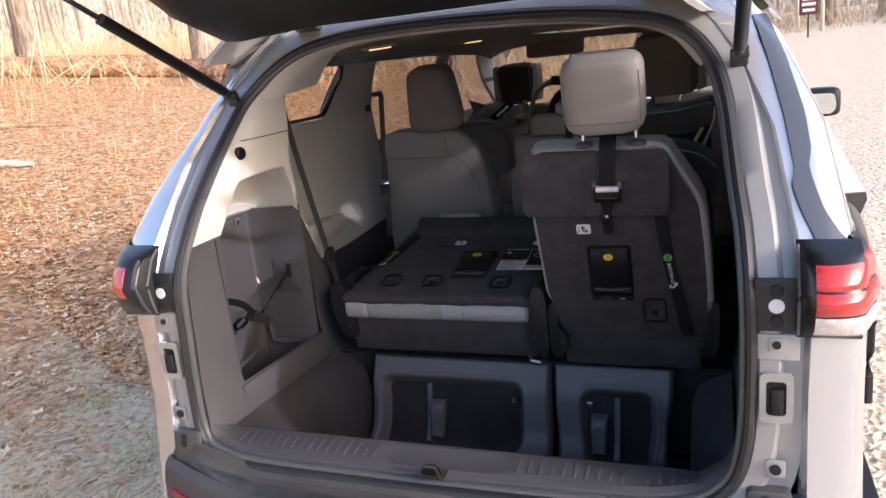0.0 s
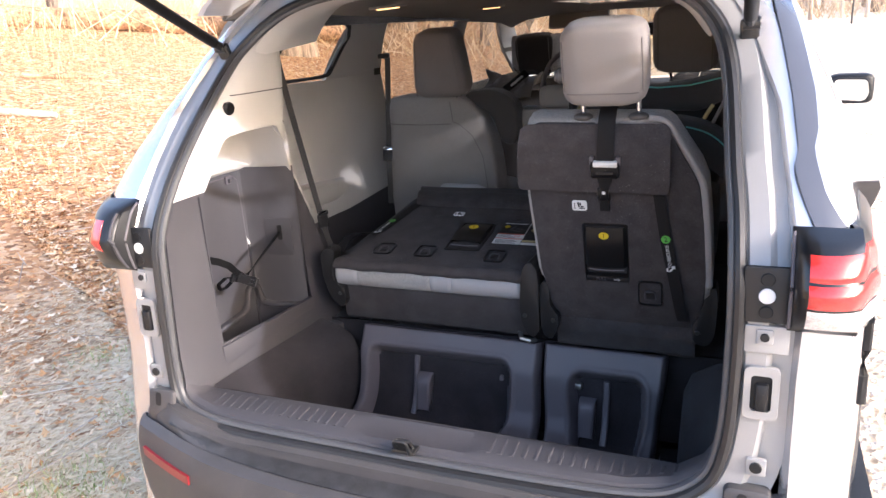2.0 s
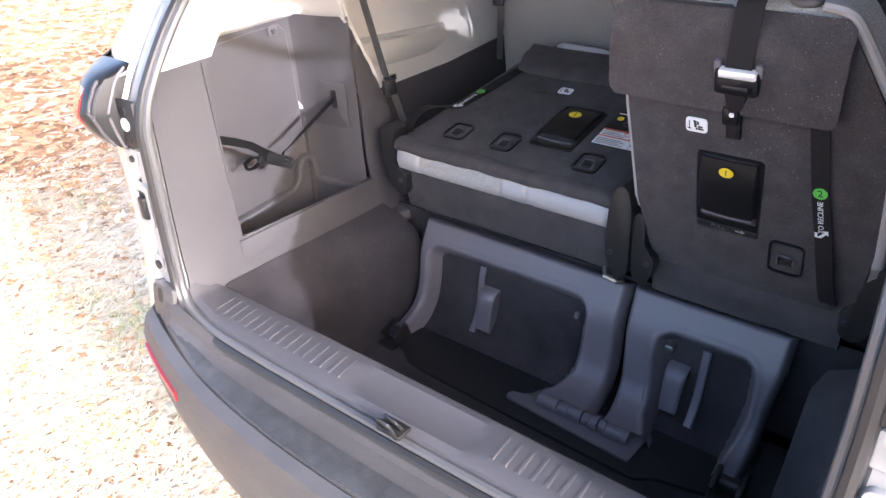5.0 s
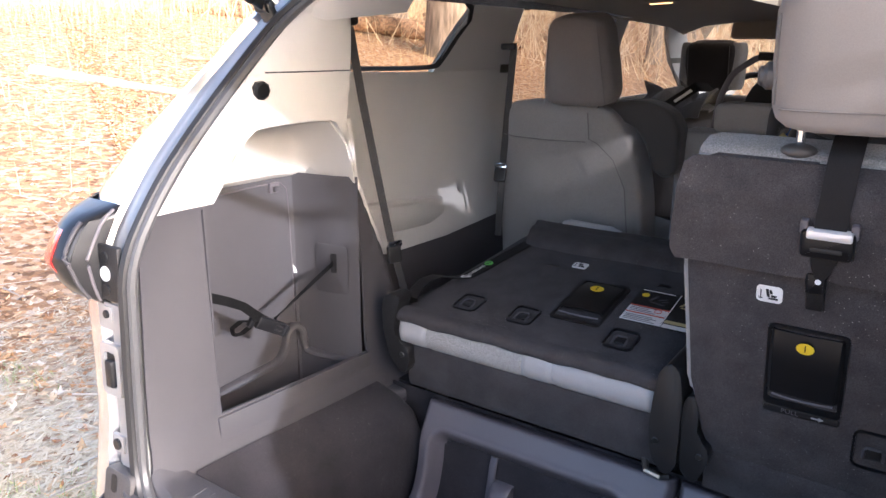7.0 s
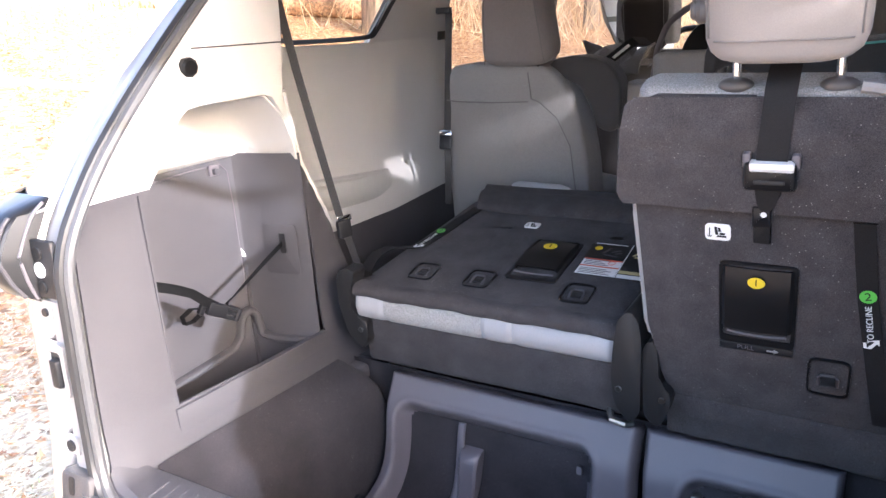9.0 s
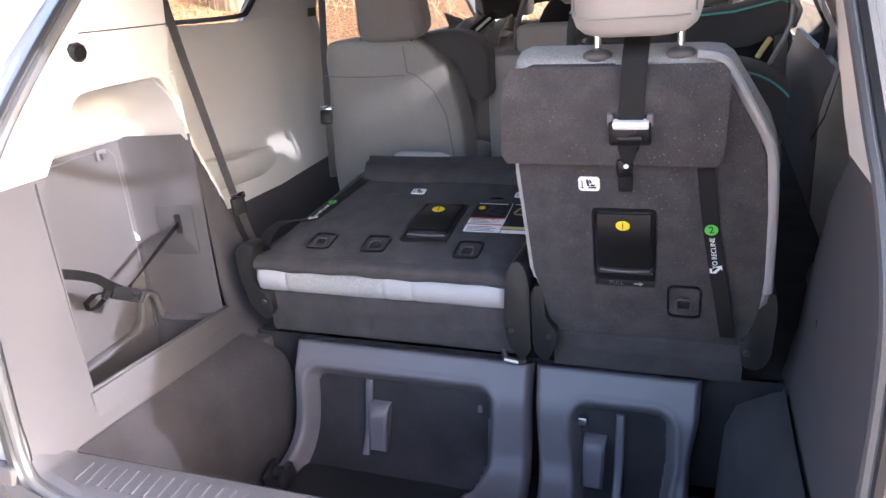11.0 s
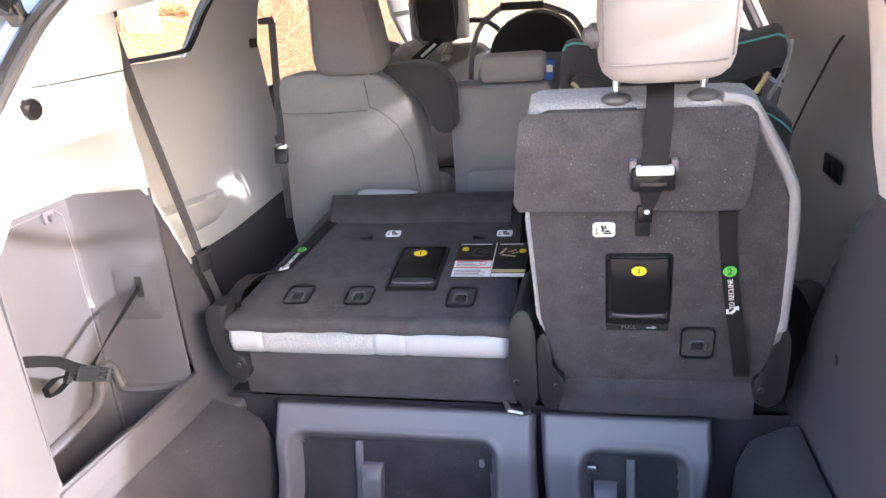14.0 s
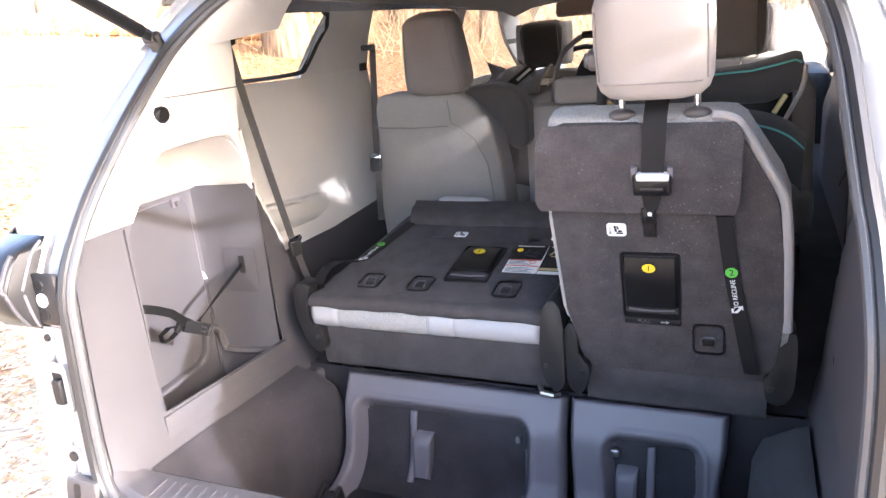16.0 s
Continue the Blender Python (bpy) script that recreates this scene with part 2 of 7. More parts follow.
def tube(bm, pts, r, n=10, caps=True, rx=None, up=(0, 0, 1)):
    """A rod or strap along points: r across, rx the other half size."""
    rx = rx or r
    pts = [Vector(p) for p in pts]
    rings = []
    for i, p in enumerate(pts):
        d = (pts[min(i + 1, len(pts) - 1)] - pts[max(i - 1, 0)]).normalized()
        s = d.cross(Vector(up))
        s = s.normalized() if s.length > 1e-4 else d.orthogonal().normalized()
        w = s.cross(d).normalized()
        rings.append([p + s * (rx * math.cos(2 * math.pi * k / n)) + w * (r * math.sin(2 * math.pi * k / n)) for k in range(n)])
    vs = grid(bm, rings, close=True)
    if caps:
        bm.faces.new(vs[0][::-1])
        bm.faces.new(vs[-1])
    return bm


def strap(bm, pts, width, across, thick=0.0012):
    """Flat webbing through points, its width along the direction given for each point."""
    rows = []
    for i, p in enumerate(pts):
        a = Vector(across[i] if isinstance(across[0], (list, tuple, Vector)) else across).normalized() * width / 2
        p = Vector(p)
        rows.append([p - a, p + a])
    grid(bm, rows)
    return shell(bm, thick)


def disc(bm, c, normal, r, h, n=20, bevel=0.0):
    z = Vector(normal).normalized()
    q = z.to_track_quat("Z", "Y").to_matrix().to_4x4()
    return prism(bm, [(r * math.cos(2 * math.pi * i / n), r * math.sin(2 * math.pi * i / n)) for i in range(n)], Matrix.Translation(c) @ q, h, bevel, 1)


def plane_frame(o, x, y):
    x, y = Vector(x).normalized(), Vector(y).normalized()
    z = x.cross(y).normalized()
    y = z.cross(x)
    return Matrix(((x.x, y.x, z.x, o[0]), (x.y, y.y, z.y, o[1]), (x.z, y.z, z.z, o[2]), (0, 0, 0, 1)))


def lerp(x, xs, ys):
    return float(np.interp(x, xs, ys))


def rear_y(z):
    """The slope of the tailgate opening: how far forward it lies at a height."""
    return lerp(z, [0.3, 0.60, 0.64, 0.70, 0.9, 1.05, 1.12, 1.2, 1.42, 1.56, 1.75], [0.0, 0.0, 0.02, 0.036, 0.044, 0.05, 0.09, 0.155, 0.365, 0.5, 0.68])


OPEN_R = [(0, 0.622), (0.22, 0.624), (0.42, 0.63), (0.50, 0.645), (0.55, 0.68), (0.57, 0.72), (0.582, 0.80), (0.585, 0.95), (0.583, 1.05), (0.576, 1.15), (0.567, 1.2), (0.559, 1.27), (0.549, 1.352), (0.528, 1.423), (0.477, 1.483), (0.40, 1.518), (0.22, 1.545), (0, 1.557)]
OPEN_L = [(0.22, 0.622), (0.42, 0.623), (0.52, 0.628), (0.585, 0.645), (0.613, 0.68), (0.62, 0.75), (0.619, 0.85), (0.615, 0.95), (0.612, 1.05), (0.611, 1.15), (0.608, 1.23), (0.598, 1.32), (0.583, 1.40), (0.568, 1.435), (0.525, 1.49), (0.466, 1.53), (0.366, 1.553), (0.20, 1.561)]


# ---- the minivan's shell ----
van = thing("minivan", "silver minivan with its tailgate raised open over the cargo bay", "car")


def opening_loop(off=0.0, dy=0.0):
    """The opening's outline, widened by off."""
    pts = [Vector(p) for p in OPEN_R] + [Vector((-x, z)) for x, z in OPEN_L[::-1]]
    n = len(pts)
    out = []
    for i in range(n):
        t = (pts[(i + 1) % n] - pts[i - 1]).normalized()
        q = pts[i] + Vector((t.y, -t.x)) * off
        out.append(Vector((q.x, rear_y(q.y) + dy, q.y)))
    return out


def dense(loop, steps=2):
    return smooth_loop(loop, steps)


def W(z):
    """Half the body's width at a height."""
    return lerp(z, [0.25, 0.45, 0.65, 0.9, 1.05, 1.2, 1.42, 1.6, 1.7, 1.76], [0.93, 0.975, 0.985, 0.985, 0.965, 0.92, 0.83, 0.73, 0.55, 0.3])


def W_off(z):
    """The far side's tumblehome."""
    return lerp(z, [0.25, 0.45, 0.65, 0.9, 1.06, 1.17, 1.28, 1.375, 1.46, 1.56, 1.65], [0.93, 0.965, 0.97, 0.955, 0.90, 0.84, 0.785, 0.74, 0.70, 0.62, 0.48])


def edge_x(z):
    return lerp(z, [0.3, 0.62, 0.9, 1.05, 1.3, 1.45, 1.56, 1.65], [0.68, 0.68, 0.68, 0.685, 0.675, 0.63, 0.55, 0.45])


def body_point(sgn, z, s):
    ex = edge_x(z)
    wide = W(z)
    if sgn > 0:
        wide = W_off(z)
        ex -= 0.13 * max(0.0, z - 1.0)
    else:
        ex += 0.015
    lip = 0.085 - (0.04 * min(1.0, max(0.0, (z - 1.2) / 0.15)) if sgn < 0 else 0.0) + (0.028 * math.exp(-((z - 1.13) / 0.1) ** 2) if sgn < 0 else 0.0)
    reach = 1.4 if sgn < 0 else 2.0
    step = min(lip, max(0.0, wide - ex))
    bulge = step * (1 - math.exp(-s / 0.014)) + max(0.0, wide - ex - lip) * (1 - (1 - min(s / reach, 1.0)) ** 1.6)
    y = rear_y(z) - 0.005 + s
    front = max(0.0, y - 4.2)
    return Vector((sgn * (ex + bulge - 0.25 * front ** 2), y, z))


S_ST = [0, 0.002, 0.005, 0.010, 0.016, 0.026, 0.045, 0.08, 0.12, 0.18, 0.26, 0.36, 0.48, 0.62, 0.9, 1.2]
Z_LOW = [0.28, 0.4, 0.52, 0.64, 0.76, 0.88, 0.98, 1.06, 1.14, 1.22, 1.30, 1.36, 1.42, 1.49, 1.55, 1.60, 1.65]
for sgn in (-1, 1):
    bm = bmesh.new()
    grid(bm, [[Vector((body_point(sgn, z, 0).x - sgn * 0.012, rear_y(z) + 0.016, z))] + [body_point(sgn, z, s) for s in S_ST] for z in Z_LOW])
    gone = [f for f in bm.faces if 1.29 < f.calc_center_median().z < 1.54 and 0.72 < f.calc_center_median().y < 1.45]
    bmesh.ops.delete(bm, geom=gone, context="FACES")
    shell(bm, 0.004)
    part("rear_quarter_panel", bm, M_PAINT, van, "silver painted rear quarter panel")
    bm = bmesh.new()
    grid(bm, [[body_point(sgn, z, s) for s in (1.2, 1.6, 2.0, 2.6, 3.2, 3.8, 4.2, 4.5, 4.7)] for z in Z_LOW[:9]])
    shell(bm, 0.004)
    part("side_panel", bm, M_PAINT, van)
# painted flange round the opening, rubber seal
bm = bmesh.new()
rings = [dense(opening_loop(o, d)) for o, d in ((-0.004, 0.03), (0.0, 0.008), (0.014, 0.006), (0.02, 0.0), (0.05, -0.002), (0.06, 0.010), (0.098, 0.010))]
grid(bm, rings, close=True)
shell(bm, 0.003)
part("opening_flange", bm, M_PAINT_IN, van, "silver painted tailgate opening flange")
for off, dy, r, m, nm in ((0.006, -0.004, 0.010, M_RUBBER, "door_seal"), (-0.006, 0.001, 0.0075, M_SEALG, "seal_lip")):
    bm = bmesh.new()
    loop = dense(opening_loop(off, dy))
    n = len(loop)
    rr = []
    for i, p in enumerate(loop):
        d = (loop[(i + 1) % n] - loop[i - 1]).normalized()
        s = d.cross(Vector((0, 1, 0))).normalized()
        w = s.cross(d)
        rr.append([p + s * r * math.cos(k * math.pi / 4) + w * r * 1.2 * math.sin(k * math.pi / 4) for k in range(8)])
    rr.append(rr[0])
    grid(bm, rr, close=True)
    bmesh.ops.remove_doubles(bm, verts=bm.verts, dist=1e-5)
    part(nm, bm, m, van)

# bumper
bm = bmesh.new()
rows = []


def bumper_y(x):
    return -0.135 + 0.11 * (abs(x) / 0.72) ** 2.6 if abs(x) < 0.72 else -0.025 + 0.9 * (abs(x) - 0.72) ** 1.3


ENDS = [(0.715, -0.018), (0.727, 0.004), (0.736, 0.035), (0.742, 0.075)]
for x, yb in [(-a, b) for a, b in ENDS[::-1]] + [(i / 24 * 0.70, bumper_y(i / 24 * 0.70)) for i in range(-24, 25)] + ENDS:
    ys = min(0.012, rear_y(0.6) + 0.012) + (0 if abs(x) < 0.6 else (abs(x) - 0.6) * 0.5)
    ys = max(ys, yb + 0.006)
    rise = 0.0 if abs(x) < 0.45 else 0.055 * min(1, (abs(x) - 0.45) / 0.2)
    rows.append([(x, ys - 0.004, 0.620 + rise), (x, ys - 0.022, 0.617 + rise), (x, ys - 0.026, 0.606 + rise * 0.9), (x, yb + (ys - yb) * 0.5, 0.602 + rise * 0.6), (x, yb + 0.040, 0.597 + rise * 0.3), (x, yb + 0.034, 0.603 + rise * 0.3), (x, yb + 0.012, 0.594 + rise * 0.25),
                 (x, yb, 0.565 + rise * 0.2), (x, yb - 0.004, 0.53), (x, yb - 0.002, 0.49), (x, yb + 0.004, 0.44), (x, yb + 0.02, 0.36), (x, yb + 0.05, 0.29), (x, yb + 0.12, 0.25)])
grid(bm, rows)
shell(bm, 0.004)
bumper = part("rear_bumper", bm, M_BUMPER, van, "dark textured plastic rear bumper")
bm = bmesh.new()
rr = []
for i in range(-24, 25):
    x = i / 24 * 0.60
    yb = bumper_y(x)
    ys = max(min(0.012, rear_y(0.6) + 0.012), yb + 0.006)
    rise = 0.0 if abs(x) < 0.45 else 0.055 * min(1, (abs(x) - 0.45) / 0.2)
    rr.append([(x, yb + 0.044, 0.5995 + rise * 0.32), (x, yb + (ys - yb) * 0.5, 0.6045 + rise * 0.6), (x, yb + (ys - yb) * 0.62, 0.606 + rise * 0.68)])
grid(bm, rr)
shell(bm, 0.002)
part("step_pad", bm, M_PAD, bumper, "scuffed black step pad")
for sgn in (-1, 1):
    bm = bmesh.new()
    rr = []
    for i in range(9):
        x = sgn * (0.50 + 0.17 * i / 8)
        rr.append([(x, bumper_y(x) - 0.007, 0.535 + 0.002 * i), (x, bumper_y(x) - 0.007, 0.556 + 0.002 * i)])
    grid(bm, rr)
    shell(bm, 0.006)
    part("rear_reflector", bm, M_RED, bumper, "narrow dark red reflector strip")

# sill plate
bm = bmesh.new()
rows = []


def sill_row(x):
    """The sill plate's section at a width: from the seal over the top and down into the well."""
    side = OPEN_R[:6] if x > 0 else [(0.0, 0.622)] + OPEN_L[:5]
    zs_ = lerp(abs(x), [q[0] for q in side], [q[1] for q in side])
    ys_ = rear_y(zs_)
    dip = 0.006 * min(1.0, max(0.0, (0.15 - abs(x + 0.016)) / 0.03))
    return [(x, ys_ + 0.012, zs_ + 0.006), (x, ys_ + 0.016, zs_ + 0.016), (x, ys_ + 0.026, zs_ + 0.022), (x, max(0.050, ys_ + 0.04), max(0.649, zs_ + 0.020) - dip), (x, max(0.085, ys_ + 0.05), max(0.653, zs_ + 0.014) - dip), (x, 0.100, max(0.654, zs_ + 0.012)), (x, 0.110, max(0.652, zs_)), (x, 0.114, 0.58)]


for i in range(-52, 53):
    rows.append(sill_row(-0.016 + i / 52 * 0.586))
grid(bm, rows)
shell(bm, 0.003)
sill = part("sill_plate", bm, M_GREY, van, "grey ribbed plastic sill plate")
for k in range(-22, 23):
    if abs(k) < 7:
        continue
    x = -0.016 + k * 0.0235
    bm = bmesh.new()
    r = sill_row(x)
    p, q = Vector(r[3]), Vector(r[5])
    prism(bm, [(-0.004, -0.004), (0.004, -0.004), (0.004, (q - p).length - 0.006), (-0.004, (q - p).length - 0.006)], plane_frame(p, (1, 0, 0), q - p), 0.0045, 0.0015)
    part("rib", bm, M_GREY, sill)
bm = bmesh.new()
tube(bm, fillet([Vector((-0.034, 0.008, 0.645)), Vector((-0.033, -0.006, 0.676)), Vector((-0.003, -0.012, 0.682)), Vector((0.0, -0.002, 0.648))], 0.008, 3, False), 0.0038, 8)
tube(bm, fillet([Vector((-0.034, 0.026, 0.648)), Vector((-0.033, 0.010, 0.672)), Vector((-0.003, 0.004, 0.676)), Vector((0.0, 0.018, 0.648))], 0.008, 3, False), 0.003, 8)
box(bm, (-0.017, 0.012, 0.650), (0.05, 0.03, 0.008), 0.002)
part("striker", bm, M_STEELD, sill, "dark steel latch striker loop")


# quarter walls, pillars, doors, with window openings
def wall_x(y, z):
    x = lerp(z, [0.5, 0.88, 0.93, 1.05, 1.3, 1.42, 1.5, 1.56, 1.64], [0.80, 0.80, 0.82, 0.845, 0.862, 0.835, 0.80, 0.75, 0.62])
    return x


def thick_x(bm, d):
    """Thicken a side wall outwards."""
    r = bmesh.ops.extrude_face_region(bm, geom=list(bm.faces))
    for v in r["geom"]:
        if isinstance(v, bmesh.types.BMVert):
            v.co.x += d


def side_x(sgn, z, d=0.0, y=2.5):
    w = wall_x(0, z) + d
    return -w if sgn < 0 else min(w, body_point(1, z, max(0.02, y - rear_y(z))).x - 0.03 + d)


def inward(sgn, q):
    """The quarter walls stand a little closer in than the outlines they were drawn on."""
    c = Vector((0.235, -0.6, 1.42))
    return c + (Vector(q) - c) * (0.953 if sgn < 0 else 0.87)


def wall_sheet(sgn, outline, name, mat, label="", thick=0.02):
    bm = bmesh.new()
    vs = [bm.verts.new((0, y, z)) for y, z in outline]
    f = bm.faces.new(vs)
    bmesh.ops.triangulate(bm, faces=[f])
    for z in np.arange(0.45, 1.7, 0.05):
        bmesh.ops.bisect_plane(bm, geom=bm.verts[:] + bm.edges[:] + bm.faces[:], plane_co=(0, 0, z), plane_no=(0, 0, 1))
    for v in bm.verts:
        v.co = inward(sgn, Vector((side_x(sgn, v.co.z, 0.0, v.co.y), v.co.y, v.co.z)))
    thick_x(bm, thick * sgn)
    return part(name, bm, mat, van, label, 40)


# side trim of the cargo bay
def trim_x(z):
    return lerp(z, [0.36, 0.58, 0.75, 1.1, 1.24, 1.33, 1.45, 1.6], [0.545, 0.578, 0.60, 0.607, 0.575, 0.562, 0.545, 0.50])


def trim_front(z, sgn=-1):
    if sgn > 0:
        return lerp(z, [0.55, 0.80, 0.87, 0.97, 1.06, 1.11, 1.30, 1.45, 1.60], [0.76, 0.70, 0.66, 0.615, 0.535, 0.475, 0.45, 0.46, 0.52])
    return lerp(z, [0.55, 0.8, 0.94, 1.07, 1.236, 1.33, 1.45, 1.6], [0.76, 0.73, 0.675, 0.613, 0.545, 0.545, 0.53, 0.6])


def trim_rear(z):
    return rear_y(z) + 0.012


def trim_co(sgn, y, z):
    r = max(0.0, 0.07 - (y - trim_rear(z)))
    f = max(0.0, 0.03 - (trim_front(z, sgn) - y))
    tx = trim_x(z) - (0.012 if sgn > 0 else 0.0)
    edge = OPEN_R[3:] if sgn > 0 else OPEN_L[2:]
    ex = lerp(z, [q[1] for q in edge], [q[0] for q in edge]) - 0.012
    return Vector((sgn * (tx + (ex - tx) * (r / 0.07) ** 2 + f * f / 0.03), y, z))


BIN = [(0.19, 0.735), (0.19, 0.86), (0.19, 0.97), (0.193, 1.05), (0.205, 1.10), (0.212, 1.118)]
BIN_UP = [(0.212, 1.118), (0.222, 1.14), (0.242, 1.185), (0.262, 1.215), (0.28, 1.232), (0.302, 1.24), (0.39, 1.242), (0.47, 1.241), (0.492, 1.234), (0.527, 1.194), (0.555, 1.15), (0.572, 1.112)]
BIN_DN = [(0.572, 1.112), (0.58, 1.03), (0.585, 0.9), (0.585, 0.712)]


def sheet(sgn, outline, name, mat, parent, label="", thick=0.004, holes=()):
    bm = bmesh.new()
    es = []
    for loop in (outline, *holes):
        vs = [bm.verts.new((0, y, z)) for y, z in loop]
        for i in range(len(vs)):
            es.append(bm.edges.new((vs[i], vs[(i + 1) % len(vs)])))
    bmesh.ops.triangle_fill(bm, edges=es, use_beauty=True)
    for z in np.arange(0.4, 1.7, 0.06):
        bmesh.ops.bisect_plane(bm, geom=bm.verts[:] + bm.edges[:] + bm.faces[:], plane_co=(0, 0, z), plane_no=(0, 0, 1))
    for y in np.arange(0.02, 0.8, 0.02):
        bmesh.ops.bisect_plane(bm, geom=bm.verts[:] + bm.edges[:] + bm.faces[:], plane_co=(0, y, 0), plane_no=(0, 1, 0))
    for v in bm.verts:
        v.co = trim_co(sgn, v.co.y, v.co.z)
    thick_x(bm, thick * sgn)
    return part(name, bm, mat, parent, label, 30)


def zs(a, b, n):
    return [a + (b - a) * i / n for i in range(n + 1)]


side_trims = {}
for sgn in (-1, 1):
    low = [(trim_rear(z), z) for z in zs(1.118, 0.68, 30)] + [(0.115, 0.63), (0.115, 0.56)] + [(trim_front(0.56, sgn), 0.56)] + [(trim_front(z, sgn), z) for z in zs(0.6, 1.112, 40)]
    up = [(trim_front(z, sgn), z) for z in zs(1.112, 1.5, 30)] + [(trim_rear(z), z) for z in zs(1.5, 1.118, 30)]
    tr = new("cargo_side_trim")
    tr.parent = van
    if sgn < 0:
        low_o = low[:1] + low[1:] + BIN_DN + BIN[:]
        up_o = up + BIN_UP
    else:
        low_o, up_o = low, up
    sheet(sgn, low_o, "lower_trim", M_GREY, tr, "grey textured plastic lower trim")
    sheet(sgn, up_o, "upper_trim", M_BEIGE, tr, "light beige plastic pillar trim")
    # return wall at the front edge
    bm = bmesh.new()
    grid(bm, [[trim_co(sgn, trim_front(z, sgn), z), trim_co(sgn, trim_front(z, sgn), z) + Vector((sgn * 0.02, 0.012, 0)), Vector((side_x(sgn, z, -0.01), trim_front(z, sgn) + 0.05, z))] for z in zs(1.112, 1.56, 30)])
    shell(bm, 0.003)
    part("front_return", bm, M_BEIGE, tr)
    bm = bmesh.new()
    grid(bm, [[trim_co(sgn, trim_front(z, sgn), z), trim_co(sgn, trim_front(z, sgn), z) + Vector((sgn * 0.02, 0.012, 0)), Vector((side_x(sgn, z, -0.01), trim_front(z, sgn) + 0.05, z))] for z in zs(0.56, 1.112, 30)])
    shell(bm, 0.003)
    part("front_return", bm, M_GREY, tr)
    side_trims[sgn] = tr

tr = side_trims[-1]
# storage bin behind the side trim: walls, floor, back
bm = bmesh.new()
prof = [(0.19, -0.60), (0.195, -0.69), (0.20, -0.742), (0.22, -0.765), (0.46, -0.762), (0.512, -0.760), (0.532, -0.753), (0.542, -0.737), (0.549, -0.69), (0.556, -0.65), (0.566, -0.62), (0.575, -0.602)]
grid(bm, [[(x, y, z) for y, x in prof] for z in (0.60, 0.66, 0.72, 0.80, 0.90, 1.0, 1.06, 1.112)])
grid(bm, [[(x, y, 0.602) for x in (-0.60, -0.77)] for y in (0.19, 0.40, 0.58)])
shell(bm, -0.003)
part("bin_liner", bm, M_GREY, tr, "grey plastic storage bin recess")
bm = bmesh.new()
shelf = [(-0.768, 1.106), (-0.757, 1.11), (-0.747, 1.118), (-0.742, 1.135), (-0.746, 1.142), (-0.742, 1.155), (-0.725, 1.2), (-0.70, 1.225), (-0.65, 1.238), (-0.588, 1.244)]
rows = []
for y in (0.19, 0.21, 0.23, 0.25, 0.28, 0.30, 0.36, 0.42, 0.46, 0.485, 0.51, 0.53, 0.555, 0.572):
    top = lerp(y, [0.19, 0.215, 0.245, 0.265, 0.305, 0.48, 0.492, 0.527, 0.555, 0.572], [1.112, 1.12, 1.185, 1.215, 1.242, 1.242, 1.234, 1.194, 1.15, 1.114])
    k = (top - 1.106) / (1.245 - 1.106)
    rows.append([(min(x, trim_co(-1, y, 1.106 + (z - 1.106) * k).x - 0.002), y, 1.106 + (z - 1.106) * k) for x, z in shelf])
grid(bm, rows)
shell(bm, 0.003)
part("bin_shelf", bm, M_BEIGE, tr, "light beige moulded shelf over the bin")
bm = bmesh.new()
wall = [(-0.60, 1.112), (-0.605, 1.24)]
grid(bm, [[(-0.768, 0.56, 1.10), (-0.70, 0.578, 1.10), (-0.606, 0.574, 1.10)], [(-0.75, 0.56, 1.15), (-0.69, 0.562, 1.15), (-0.598, 0.557, 1.15)], [(-0.73, 0.53, 1.2), (-0.68, 0.53, 1.2), (-0.588, 0.525, 1.2)], [(-0.66, 0.49, 1.243), (-0.63, 0.49, 1.243), (-0.576, 0.488, 1.243)]])
shell(bm, 0.003)
part("shelf_end", bm, M_BEIGE, tr)
# lip panel in front of the bin
bm = bmesh.new()
prism(bm, [(0.176, 0.634), (0.590, 0.640), (0.590, 0.714), (0.178, 0.730)], plane_frame((-0.603, 0, 0), (0, 1, 0), (0, 0, 1)), 0.012, 0.003)
part("bin_lip", bm, M_GREY, tr, "removable grey lip panel of the bin")
bm = bmesh.new()
tube(bm, fillet([Vector(q) for q in ((-0.759, 0.22, 0.672), (-0.757, 0.465, 0.690), (-0.755, 0.487, 0.712), (-0.754, 0.495, 0.752), (-0.752, 0.515, 0.766), (-0.747, 0.533, 0.752), (-0.740, 0.538, 0.70), (-0.70, 0.545, 0.695), (-0.61, 0.570, 0.694))], 0.012, 3, False), 0.010, 10, rx=0.012)
part("moulded_ridge", bm, M_GREY, tr)
bm = bmesh.new()
prism(bm, round_rect(0.085, 0.11, 0.008), plane_frame((-0.662, 0.5525, 0.905), (1, 0.15, 0), (0, 0, 1)), 0.0012, 0.0006)
part("anchor_cover", bm, M_GREY, tr)

# carpeted well
bm = bmesh.new()


def bank(y, sgn):
    """The carpet's side at a station: from the trim's foot down to the floor, swelling into the wheelhouse forward."""
    k = min(1.0, max(0.0, (y - 0.114) / 0.48))
    foot = 0.582 if sgn < 0 else 0.566
    near = [(foot, 0.660), (foot - 0.012, 0.640), (0.552, 0.56), (0.538, 0.47), (0.522, 0.40), (0.505, 0.372), (0.48, 0.36)]
    far = [(foot, 0.640), (foot - 0.02, 0.634), (0.525, 0.622), (0.488, 0.600), (0.470, 0.55), (0.465, 0.45), (0.462, 0.36)]
    k = k * k * (3 - 2 * k) * 0.55 + 0.45 * k
    return [(sgn * (a + (c - a) * k), b + (d - b) * k) for (a, b), (c, d) in zip(near, far)]


